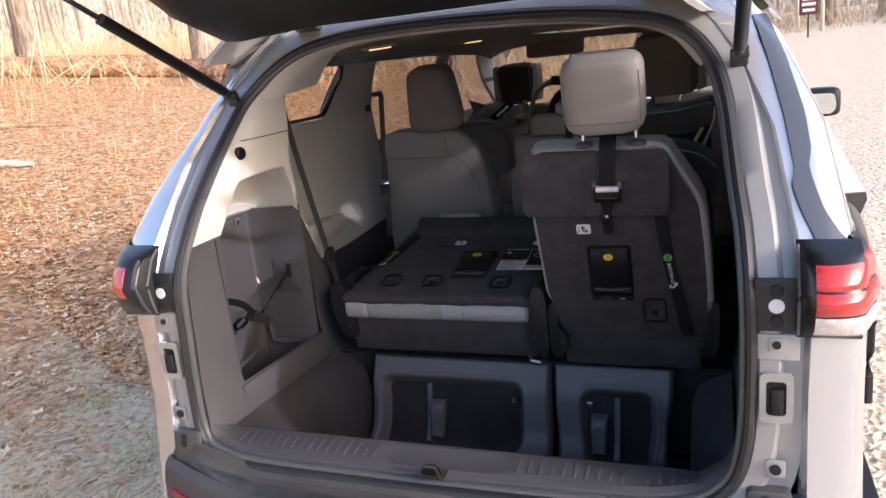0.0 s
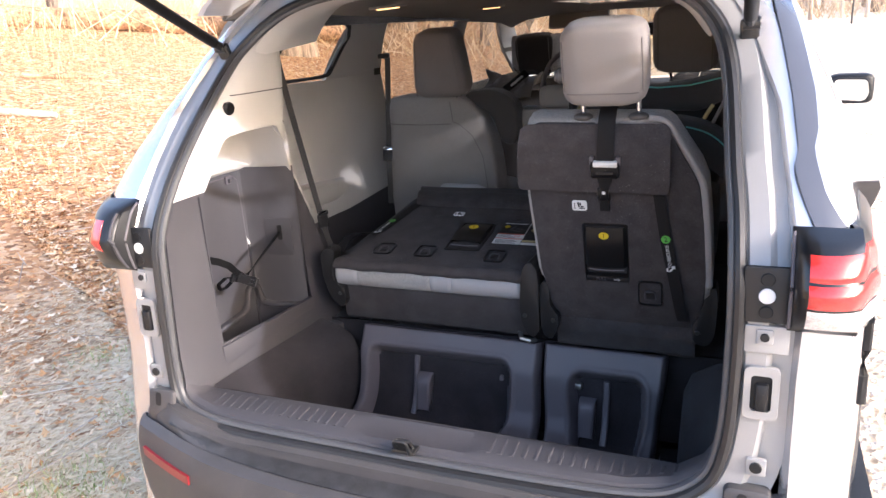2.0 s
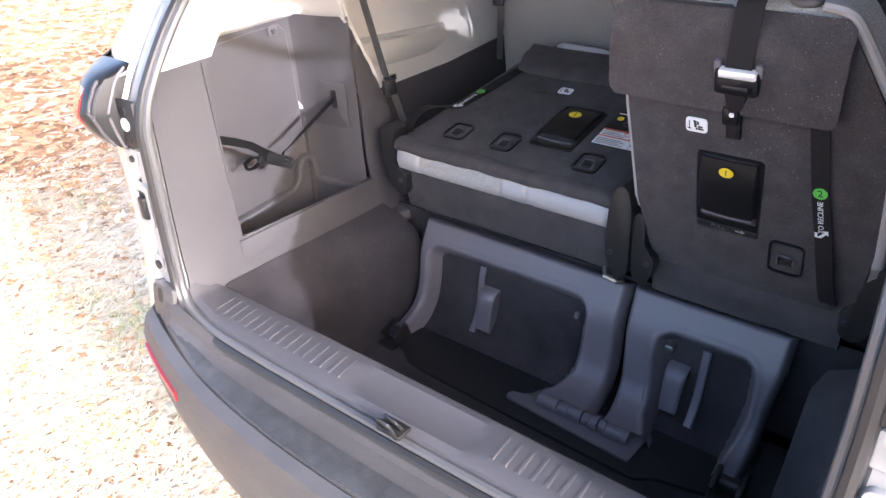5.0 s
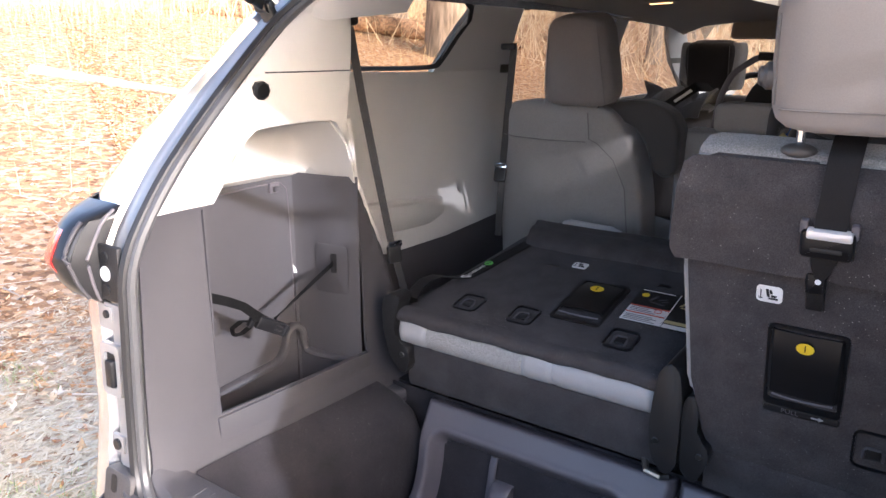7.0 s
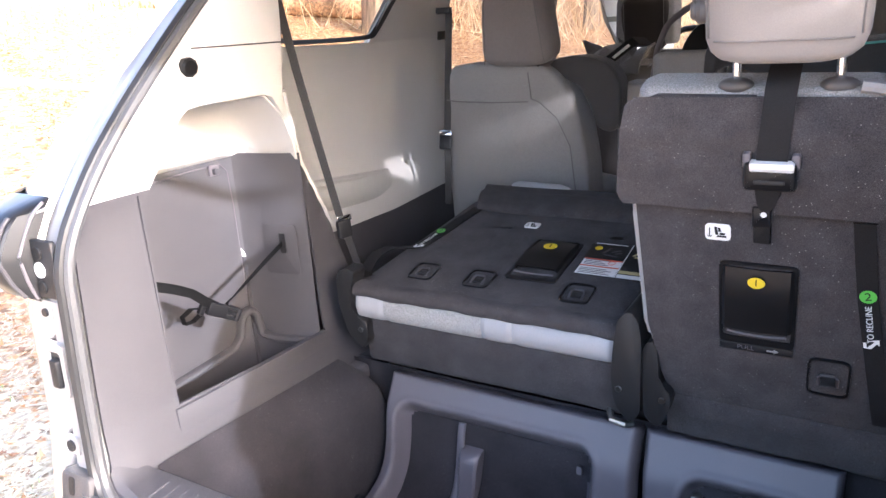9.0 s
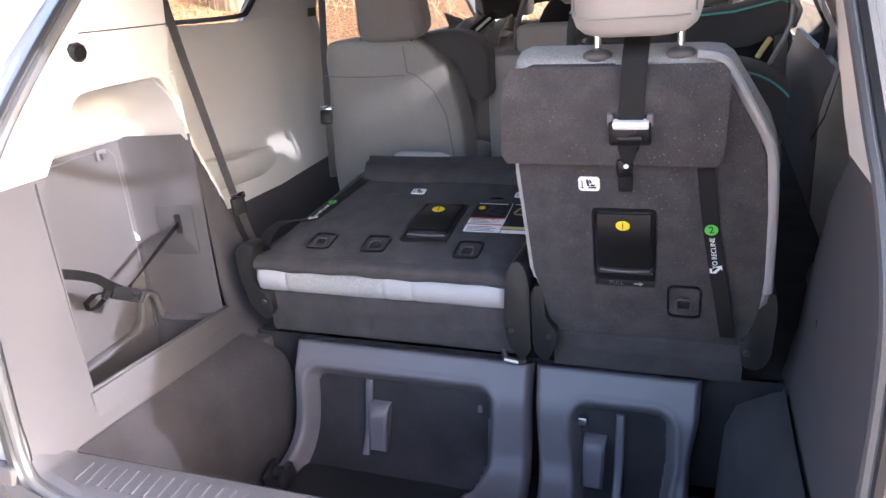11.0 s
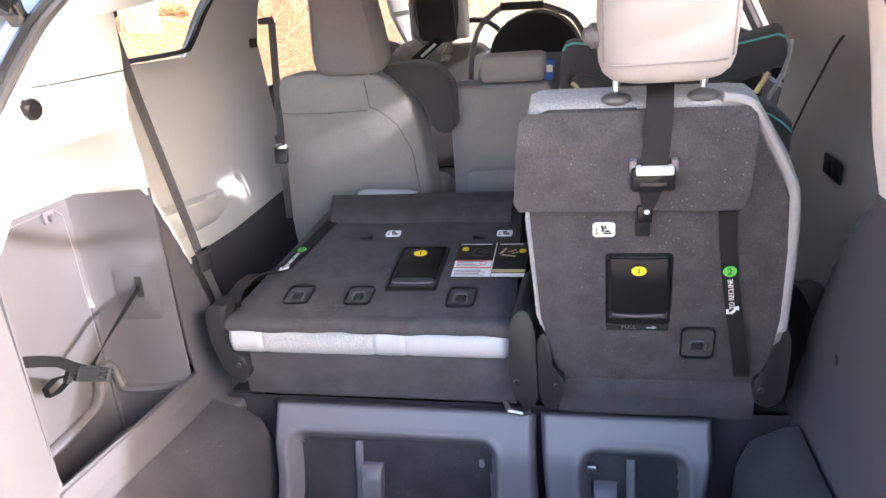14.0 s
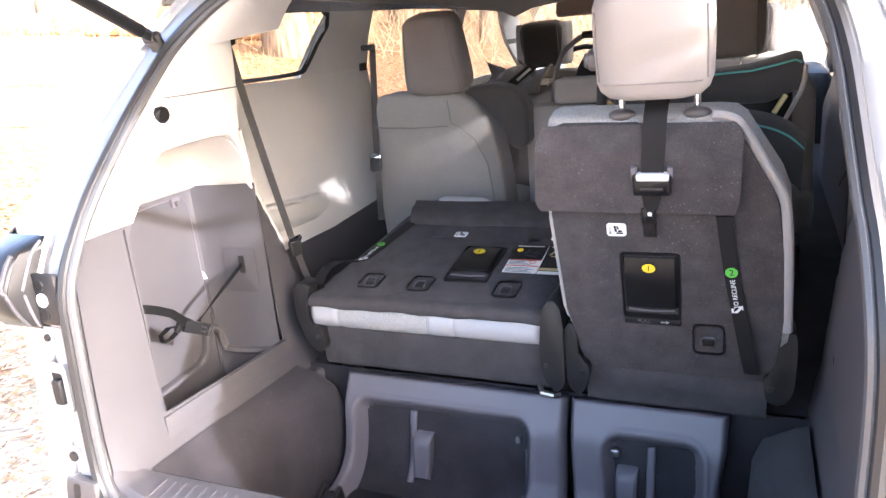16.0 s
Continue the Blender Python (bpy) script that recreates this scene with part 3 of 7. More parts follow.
def well_row(y):
    return [(x, y, z) for x, z in bank(y, -1)] + [(x, y, 0.36) for x in (-0.25, 0.0, 0.25)] + [(x, y, z) for x, z in bank(y, 1)[::-1]]


stations = [0.114 + 0.486 * k / 18 for k in range(19)]
rows = [well_row(y) for y in stations]
last = rows[-1]
for dy, f in ((0.012, 0.97), (0.022, 0.90), (0.026, 0.78)):
    rows.append([(x, 0.60 + dy, max(0.36, 0.36 + (z - 0.36) * f)) for x, y, z in last])
grid(bm, rows)
grid(bm, [[(x, 0.114, z) for x, y, z in rows[0]], [(x, 0.114, 0.655) for x, y, z in rows[0]]])
grid(bm, [[(x, 0.66, z) for x in (-0.6, -0.3, 0.0, 0.3, 0.6)] for z in (0.36, 0.62)])
grid(bm, [[(x, y, 0.615) for x in (-0.85, -0.3, 0.3, 0.85)] for y in (0.68, 1.2, 2.0, 3.0, 4.1)])
part("cargo_carpet", bm, M_CARPETF, van, "black carpet lining the cargo well", 60)


for sgn in (-1, 1):
    if sgn > 0:
        wall_sheet(sgn, [(0.58, 1.308), (1.0, 1.308), (1.02, 1.50), (0.58, 1.50)], "rear_pillar_trim", M_BEIGE)
        wall_sheet(sgn, [(0.58, 0.45), (2.10, 0.45), (2.12, 0.91), (2.15, 1.37), (1.26, 1.372), (0.80, 1.378), (0.58, 1.38)], "quarter_trim", M_BEIGE, "light beige quarter trim below the side window")
    else:
        wall_sheet(sgn, [(0.58, 0.86), (0.95, 0.825), (1.2, 0.82), (1.62, 0.84), (1.62, 1.30), (1.22, 1.30), (0.80, 1.312), (0.58, 1.32)], "quarter_trim", M_BEIGE, "light beige quarter trim below the side window")
        wall_sheet(sgn, [(0.58, 0.5), (1.62, 0.5), (1.62, 0.84), (1.2, 0.82), (0.95, 0.825), (0.58, 0.86)], "lower_quarter_trim", M_GREY, "dark grey lower quarter trim")
    zw = 1.30 if sgn < 0 else 1.37
    wall_sheet(sgn, [(1.22, zw), (1.62 if sgn < 0 else 2.15, zw), (1.60 if sgn < 0 else 2.08, 1.64), (1.46, 1.64), (1.425, 1.53)], "pillar_trim", M_BEIGE, "light beige pillar trim")
    wall_sheet(sgn, [(0.5, 1.53), (1.425, 1.53), (1.46, 1.64), (0.5, 1.64)], "roof_rail_trim", M_BEIGE)
    bm = bmesh.new()
    wl = smooth_loop([(0.70, zw + 0.015), (1.215, zw + 0.005), (1.255, zw + 0.02), (1.415, 1.525), (0.70, 1.53)], 2)
    rr = [[inward(sgn, (side_x(sgn, z, -0.003, y), y, z)) for y, z in wl], [inward(sgn, (side_x(sgn, z, 0.004, y), y + (0.012 if y < 1 else -0.012), z + (0.01 if z < 1.4 else -0.01))) for y, z in wl]]
    grid(bm, rr, close=True)
    shell(bm, 0.004)
    part("window_gasket", bm, M_RUBBER, van)
    bm = bmesh.new()
    grid(bm, [[inward(sgn, (side_x(sgn, z, 0.012, y), y, z)) for y in (0.6, 0.9, 1.2, 1.45)] for z in (1.28, 1.36, 1.44, 1.5, 1.55)])
    g = part("quarter_window", bm, M_PRIV if sgn < 0 else M_PRIVD, van, "tinted rear quarter window")
    # doors ahead
    yd = 1.62 if sgn < 0 else 2.14
    wall_sheet(sgn, [(yd, 0.4), (3.5, 0.4), (3.5, 1.02), (yd, 1.0)], "door_trim", M_GREYD)
    wall_sheet(sgn, [(yd, 1.0), (yd + 0.06, 1.0), (yd + 0.02, 1.64), (yd - 0.02, 1.64)], "pillar_trim", M_BEIGE)
    wall_sheet(sgn, [(2.45, 1.0), (2.62, 1.0), (2.58, 1.64), (2.45, 1.64)], "pillar_trim", M_GREYD)
    wall_sheet(sgn, [(1.6, 1.52), (3.1, 1.52), (3.1, 1.64), (1.6, 1.64)], "roof_rail_trim", M_BEIGE)
    wall_sheet(sgn, [(3.75, 1.0), (4.2, 1.02), (3.1, 1.64), (3.0, 1.56)], "pillar_trim", M_BEIGE)
    bm = bmesh.new()
    grid(bm, [[inward(sgn, (side_x(sgn, z, 0.014), y, z)) for y in (yd - 0.02, 3.9)] for z in (0.98, 1.2, 1.42, 1.56)])
    g = part("door_window", bm, M_TINT, van)
    g.visible_shadow = False

# headliner, roof, header trim
bm = bmesh.new()
prof = [(-0.76, 1.51), (-0.66, 1.55), (-0.5, 1.567), (-0.25, 1.575), (0, 1.573), (0.25, 1.566), (0.45, 1.55), (0.56, 1.53), (0.64, 1.49)]
grid(bm, [[(x, y, z + dz) for x, z in prof] for y, dz in ((0.56, 0.01), (0.7, 0.012), (1.2, 0.0), (1.8, -0.01), (2.15, -0.015), (2.7, -0.03), (2.95, -0.04), (3.15, -0.07))])
gone = [f for f in bm.faces if 1.9 < f.calc_center_median().y < 2.9 and -0.3 < f.calc_center_median().x < 0.3]
bmesh.ops.delete(bm, geom=gone, context="FACES")
shell(bm, 0.01)
part("headliner", bm, M_LINER, van, "light cloth headliner")
bm = bmesh.new()
lp = opening_loop(-0.004, 0.02)
top = [p for p in lp if p.z > 1.4]
top.sort(key=lambda p: p.x)
top = smooth_loop(top, 2, False)
grid(bm, [top, [p + Vector((-p.x * 0.012, 0.012, -0.004)) for p in top], [p + Vector((-p.x * 0.03, 0.045, -0.010)) for p in top], [p + Vector((-p.x * 0.05, 0.09, -0.004)) for p in top], [Vector((p.x * 0.95, max(0.66, p.y + 0.13), p.z + 0.012)) for p in top]])
shell(bm, 0.004)
part("header_trim", bm, M_BEIGE, van, "beige trim over the tailgate opening")
bm = bmesh.new()
rows = []
for y in (0.66, 0.7, 0.8, 1.2, 1.7, 2.15, 2.7, 3.3):
    rows.append([(x, y, z) for x, z in [(-0.74, 1.49), (-0.70, 1.56), (-0.60, 1.64), (-0.35, 1.69), (0.0, 1.705), (0.3, 1.685), (0.48, 1.645), (0.61, 1.57), (0.675, 1.49)]])
grid(bm, rows)
gone = [f for f in bm.faces if 2.15 < f.calc_center_median().y < 2.7 and -0.36 < f.calc_center_median().x < 0.31]
bmesh.ops.delete(bm, geom=gone, context="FACES")
shell(bm, 0.006)
part("roof", bm, M_PAINT, van)
bm = bmesh.new()
grid(bm, [[(x, 3.15 - 0.05 * abs(x), 1.53) for x in (-0.70, 0, 0.68)], [(x, 4.45 - 0.2 * abs(x), 1.03) for x in (-0.8, 0, 0.8)]])
g = part("windscreen", bm, M_SCREEN, van)
g.visible_shadow = False
bm = bmesh.new()
for x in (-0.25, 0.25):
    grid(bm, [[(x, y, z) for y in (2.15, 2.7)] for z in (1.535, 1.69)])
for y in (2.15, 2.7):
    grid(bm, [[(x, y, z) for x in (-0.25, 0.25)] for z in (1.535, 1.69)])
part("moonroof_frame", bm, M_LINER, van, "pale frame of the moonroof")
bm = bmesh.new()
grid(bm, [[(x, y, 1.697) for x in (-0.36, 0.0, 0.31)] for y in (2.14, 2.71)])
part("moonroof_glass", bm, M_PRIV, van, "tinted moonroof glass")
bm = bmesh.new()
box(bm, (0, 4.1, 0.8), (1.65, 0.7, 0.44), 0.06)
part("dashboard", bm, M_BLACK, van)
bm = bmesh.new()
grid(bm, [[(x, 4.3 + 0.5 * k, 1.02 - 0.14 * k - 0.1 * (abs(x) > 0.8)) for x in (-0.9, -0.4, 0, 0.4, 0.9)] for k in (0, 0.5, 1, 1.4)])
shell(bm, 0.01)
part("bonnet", bm, M_PAINT, van)
# front end
bm = bmesh.new()
rows = []
for z, d in ((0.25, -0.06), (0.35, 0.0), (0.5, 0.03), (0.65, 0.02), (0.75, -0.02), (0.82, -0.06), (0.88, -0.14)):
    rows.append([(x, 4.98 + d - 0.35 * abs(x / 0.93) ** 3, z) for x in [0.93 * i / 10 for i in range(-10, 11)]])
grid(bm, rows)
shell(bm, 0.006)
fascia = part("front_fascia", bm, M_PAINT, van)
bm = bmesh.new()
grid(bm, [[(x, 5.012 - 0.35 * abs(x / 0.93) ** 3, z) for x in [0.5 * i / 6 for i in range(-6, 7)]] for z in (0.36, 0.44, 0.52)])
shell(bm, 0.006)
part("grille", bm, M_BLACK, fascia)
bm = bmesh.new()
grid(bm, [[(x, y, 0.27) for x in (-0.92, 0, 0.92)] for y in (0.15, 2.5, 4.8)])
part("underbody", bm, M_BLACK, van)


# ---- third row ----
BACK = plane_frame((0, 0.612, 0.715), (1, 0, 0), (0, -0.156, 0.555))
FOLD = plane_frame((0, 0.645, 0.835), (1, 0, 0), (0, 1, 0.19))
LEG_LINE = [(0.0, 0.458, 0.380), (0.042, 0.500, 0.384), (0.087, 0.541, 0.403), (0.131, 0.568, 0.437), (0.179, 0.581, 0.484), (0.226, 0.588, 0.531), (0.252, 0.593, 0.556), (0.335, 0.635, 0.628)]


def leg_at(u, v, h):
    """A point on the seat leg's bent sheet: across, up along the bend, and out of it."""
    def mid(q):
        w = [lerp(q + d, [a[0] for a in LEG_LINE], [a[1] for a in LEG_LINE]) for d in (-0.014, -0.007, 0, 0.007, 0.014)]
        z = [lerp(q + d, [a[0] for a in LEG_LINE], [a[2] for a in LEG_LINE]) for d in (-0.014, -0.007, 0, 0.007, 0.014)]
        return Vector((0, sum(w) / 5, sum(z) / 5))
    t = (mid(v + 0.006) - mid(v - 0.006)).normalized()
    return mid(v) + Vector((u, 0, 0)) + Vector((0, -t.z, t.y)) * h


def leg_frame_at(u, v):
    """A flat frame laid on the leg's sheet."""
    return plane_frame(leg_at(u, v, 0), (1, 0, 0), leg_at(u, v + 0.01, 0) - leg_at(u, v - 0.01, 0))
REAR = plane_frame((0, 0.60, 0.85), (1, 0, 0), (0, 0, 1))


def up_by(m, d):
    return m @ Matrix.Translation((0, 0, d))


def plate(name, pts, m, lo, hi, mat, parent, bevel=0.002, label="", rounds=0):
    """A flat piece: an outline in a frame, from height lo to hi above its plane."""
    if rounds:
        pts = [tuple(p) for p in fillet(pts, 0.012)]
    bm = bmesh.new()
    prism(bm, pts, up_by(m, lo), hi - lo, bevel, 2)
    return part(name, bm, mat, parent, label)


def rect(x0, y0, x1, y1, r=0.004, seg=3):
    return round_rect(x1 - x0, y1 - y0, r, seg, (x0 + x1) / 2, (y0 + y1) / 2)


def text_part(body, size, m, mat, parent, name="lettering"):
    cu = bpy.data.curves.new(name, "FONT")
    cu.body, cu.size, cu.align_x, cu.align_y, cu.extrude = body, size, "CENTER", "CENTER", 0.0002
    tmp = bpy.data.objects.new(name, cu)
    scene.collection.objects.link(tmp)
    me = bpy.data.meshes.new_from_object(tmp.evaluated_get(bpy.context.evaluated_depsgraph_get()))
    bpy.data.objects.remove(tmp)
    me.materials.append(mat)
    ob = new(name, me)
    ob.parent = parent
    ob.matrix_local = m
    return ob


def frame_ring(bm, outer, inner, m, lo, hi):
    """A flat ring between two outlines of equal count."""
    rows = [[m @ Vector((u, v, lo)) for u, v in outer], [m @ Vector((u, v, hi - 0.0015)) for u, v in outer],
            [m @ Vector((u * 0.96 + a * 0.04, v * 0.96 + b * 0.04, hi)) for (u, v), (a, b) in zip(outer, inner)], [m @ Vector((u, v, hi)) for u, v in inner], [m @ Vector((u, v, lo)) for u, v in inner]]
    grid(bm, rows, close=True)


def pull_handle(parent, m, x0, y0, x1, y1, top_edge):
    """A black release handle in a recess, with its numbered sticker."""
    bm = bmesh.new()
    frame_ring(bm, rect(x0 - 0.006, y0 - 0.012, x1 + 0.006, y1 + 0.005, 0.008), rect(x0, y0, x1, y1, 0.005), m, -0.004, 0.0035)
    h = part("handle_bezel", bm, M_GLOSS, parent, "black release handle bezel")
    h.parent = parent
    plate("handle_well", rect(x0, y0, x1, y1, 0.004), m, -0.018, -0.005, M_GLOSS, h, 0)
    bm = bmesh.new()
    mid = y0 + (y1 - y0) * 0.20
    rows = []
    for k in range(9):
        s = k / 8
        y = y1 - 0.003 - s * (y1 - mid)
        d = 0.012 * math.sin(min(1, s * 1.4) * math.pi / 2 + 0.35) - 0.001
        rows.append([m @ Vector((x0 + 0.002, y, d - 0.006)), m @ Vector((x0 + 0.006, y, d)), m @ Vector(((x0 + x1) / 2, y, d + 0.002)), m @ Vector((x1 - 0.006, y, d)), m @ Vector((x1 - 0.002, y, d - 0.006))])
    grid(bm, rows)
    shell(bm, 0.004)
    part("handle_paddle", bm, M_GLOSS, h, "smooth black pull paddle")
    # lower edge drawn as a thin line in lighter grey than the paddle
    bm = bmesh.new()
    tube(bm, [m @ Vector((x0 + 0.006 + (x1 - x0 - 0.012) * k / 8, y0 + 0.012 - 0.003 * math.sin(math.pi * k / 8), 0.006)) for k in range(9)], 0.0018, 8)
    part("handle_edge", bm, M_GREYD, h, "thin lighter grey lower edge")
    return h


def sticker(parent, m, u, v, r, text="1"):
    bm = bmesh.new()
    prism(bm, [(u + 1.25 * r * math.cos(2 * math.pi * i / 24), v + r * math.sin(2 * math.pi * i / 24)) for i in range(24)], m, 0.0006)
    s = part("sticker", bm, M_YELLOW, parent, "round yellow sticker")
    text_part(text, r * 1.7, m @ Matrix.Translation((u, v, 0.0009)), M_BLACK, s)


def seat_icon(parent, m, u, v, w=0.035, h=0.027):
    p = plate("anchor_label", rect(u - w / 2, v - h / 2, u + w / 2, v + h / 2, 0.006), m, 0.0, 0.0016, M_WHITE, parent, 0.0005, "small white anchor pictogram label")
    k = w / 0.035
    for pts in ([(-0.012, -0.008), (-0.0105, -0.008), (-0.0105, 0.007), (-0.012, 0.007)], [(-0.015, -0.004), (-0.0135, -0.008), (-0.009, -0.008), (-0.0075, -0.004), (-0.009, -0.0065), (-0.0135, -0.0065)],
                [(-0.002, -0.008), (0.012, -0.008), (0.012, -0.005), (0.0, -0.005)], [(-0.003, -0.004), (0.001, -0.004), (-0.001, 0.009), (-0.005, 0.009)], [(0.002, -0.004), (0.009, -0.004), (0.011, -0.001), (0.003, 0.0)], [(0.001, 0.001), (0.005, 0.002), (0.003, 0.008), (0.0, 0.008)]):
        plate("glyph", [(u + a * k, v + b * k) for a, b in pts], m, 0.0016, 0.002, M_BLACK, p, 0)


def tether_anchor(parent, m, u, v, w=0.058, h=0.066):
    bm = bmesh.new()
    frame_ring(bm, rect(u - w / 2, v - h / 2, u + w / 2, v + h / 2, 0.012), rect(u - w / 2 + 0.0035, v - h / 2 + 0.0035, u + w / 2 - 0.0035, v + h / 2 - 0.0035, 0.009), m, -0.004, 0.0045)
    a = part("anchor_bezel", bm, M_GLOSS, parent, "black tether anchor bezel")
    plate("anchor_well", rect(u - w / 2 + 0.005, v - h / 2 + 0.005, u + w / 2 - 0.005, v + h / 2 - 0.005, 0.008), m, -0.012, -0.004, M_BLACK, a, 0)
    bm = bmesh.new()
    tube(bm, [m @ Vector((u + x, v + y, z)) for x, y, z in ((-0.013, -0.018, 0), (-0.013, 0.0, 0.004), (-0.009, 0.007, 0.005), (0.009, 0.007, 0.005), (0.013, 0.0, 0.004), (0.013, -0.018, 0))], 0.0022, 8)
    part("anchor_loop", bm, M_GREY, a)
    plate("anchor_tab", rect(u - 0.010, v - 0.016, u + 0.010, v + 0.002, 0.003), m, 0.001, 0.0035, M_BLACK, a, 0.001)


def recline_strap(parent, m, pts, width, mark):
    """A black pull strap with its printed tag."""
    bm = bmesh.new()
    strap(bm, [m @ Vector(p) for p in pts], width, m.to_3x3() @ Vector((1, 0, 0)), 0.0016)
    s = part("recline_strap", bm, M_WEB, parent, "black webbing pull strap with printed tag")
    (u, v, z), ang = mark
    f = m @ Matrix.Translation((u, v, z)) @ pose(0, 0, 0, 0, 0, ang)
    bm = bmesh.new()
    disc(bm, f @ Vector((0, 0, 0)), f.to_3x3() @ Vector((0, 0, 1)), 0.0105, 0.0006)
    g = part("green_dot", bm, M_GREEN, s, "printed green dot")
    text_part("2", 0.018, f @ Matrix.Translation((0, 0, 0.0009)), M_BLACK, g)
    text_part("TO RECLINE", 0.0115, f @ Matrix.Translation((0.0, -0.047, 0.0006)) @ pose(0, 0, 0, 0, 0, 90), M_WHITE, s)
    plate("arrow", [(-0.010, -0.092), (-0.004, -0.092), (0.007, -0.080), (0.010, -0.083), (0.010, -0.073), (0.001, -0.074), (0.004, -0.077), (-0.006, -0.087), (-0.006, -0.078), (-0.010, -0.078)], f, 0.0003, 0.0008, M_WHITE, s, 0)
    return s


M_GLOSS = material("satin_black_plastic", (0.010, 0.010, 0.011), 0.3, 0, 0.05, 500, 0.1, 6, spec=0.25)


def seat_leg(parent, outer_l, outer_r, inner_l, inner_r, top, crown, hinges):
    """The moulded plastic frame on the seat's front with its carpeted hollow, and its hinges.
    Each outline is a row of (v, x)."""
    def at_v(line, v):
        return lerp(v, [q[0] for q in line], [q[1] for q in line])

    def depth(u, v):
        side = min(u - at_v(inner_l, v), at_v(inner_r, v) - u)
        head = crown - v
        r = 0.032
        return r - math.hypot(r - side, r - head) if side < r and head < r else min(side, head)
    nu, nv = 110, 66
    frame_f, hollow_f, pts = [], [], []
    for j in range(nv + 1):
        for i in range(nu + 1):
            v = top * j / nv
            xl, xr = at_v(outer_l, v), at_v(outer_r, v)
            u = xl + (xr - xl) * i / nu
            d = depth(u, v)
            k = min(1.0, max(0.0, (d + 0.006) / 0.020))
            k = k * k * (3 - 2 * k)
            e = min(u - xl, xr - u, top - v)
            h = 0.018 - 0.040 * k - 0.020 * max(0.0, 1 - e / 0.012) ** 2 + 0.003 * math.exp(-((d + 0.010) / 0.005) ** 2)
            pts.append((leg_at(u, v, h), d))
    for j in range(nv):
        for i in range(nu):
            q = [j * (nu + 1) + i, j * (nu + 1) + i + 1, (j + 1) * (nu + 1) + i + 1, (j + 1) * (nu + 1) + i]
            (hollow_f if min(pts[c][1] for c in q) > 0.012 else frame_f).append(q)
    f = None
    for name, faces, mat, lab in (("leg_frame", frame_f, M_GREYD, "dark grey moulded plastic leg frame"), ("carpet_insert", hollow_f, M_CARPETF, "black carpeted hollow")):
        bm = bmesh.new()
        vs = {}
        for q in faces:
            bm.faces.new([vs.setdefault(c, None) or vs.update({c: bm.verts.new(pts[c][0])}) or vs[c] for c in q])
        if name == "leg_frame":
            bnd = [e for e in bm.edges if e.is_boundary]
            ex = bmesh.ops.extrude_edge_only(bm, edges=bnd)
            back = Vector((0, 0.028, -0.012))
            for g in ex["geom"]:
                if isinstance(g, bmesh.types.BMVert):
                    g.co += back
        o = part(name, bm, mat, parent, lab, 60)
        f = f or o
    for hx, hw, end in hinges:
        bm = bmesh.new()
        tube(bm, [Vector((hx - hw / 2, 0.458, 0.380)), Vector((hx + hw / 2, 0.458, 0.380))], 0.017, 16)
        if end:
            for k in (-1, 1):
                box(bm, (hx + k * (hw / 2 + 0.004), 0.452, 0.380), (0.011, 0.056, 0.046), 0.005, pose(0, 0, 0, 18))
            box(bm, (hx, 0.435, 0.366), (hw + 0.02, 0.05, 0.012), 0.004)
        else:
            box(bm, (hx, 0.466, 0.376), (hw, 0.022, 0.026), 0.004)
        part("floor_hinge", bm, M_BLACK, parent, "black plastic floor hinge")


def leg_latch(parent, uc, us_, v0, v1):
    """A tapered latch lever in the carpeted hollow, and the raised strap guide beside it."""
    bm = bmesh.new()
    rows = []
    for k in range(9):
        v = v0 + (v1 - v0) * k / 8
        w = 0.019 + 0.003 * k / 8
        h = -0.022 + 0.034 * math.sin(math.pi * min(1.0, 0.25 + 0.9 * k / 8) * 0.62) - (0.012 if k == 8 else 0)
        rows.append([leg_at(uc - w, v, -0.03), leg_at(uc - w, v, h - 0.005), leg_at(uc - w + 0.005, v, h), leg_at(uc + w - 0.005, v, h), leg_at(uc + w, v, h - 0.005), leg_at(uc + w, v, -0.03)])
    rows = [[q + Vector((0, 0.015, 0)) for q in rows[0]]] + rows + [[q + Vector((0, 0.03, 0.0)) for q in rows[-1]]]
    grid(bm, rows)
    part("latch_lever", bm, M_GREYD, parent, "dark grey fold-down latch lever", 40)
    bm = bmesh.new()
    tube(bm, [leg_at(us_, v0 - 0.01 + (v1 - v0 + 0.065) * k / 8, -0.016 + 0.004 * math.sin(math.pi * k / 8)) for k in range(9)], 0.006, 8, rx=0.009)
    part("strap_guide", bm, M_GREYD, parent)


def bracket(parent, pts, d0=-0.02, d1=0.03, bolts=()):
    b = plate("hinge_cover", pts, REAR, d0, d1, M_BLACK, parent, 0.0035, "black plastic hinge cover", 1)
    for u, v in bolts:
        bm = bmesh.new()
        disc(bm, REAR @ Vector((u, v, d1 - 0.001)), (0, -1, 0), 0.006, 0.004, 12, 0.001)
        part("bolt", bm, M_STEELD, b)


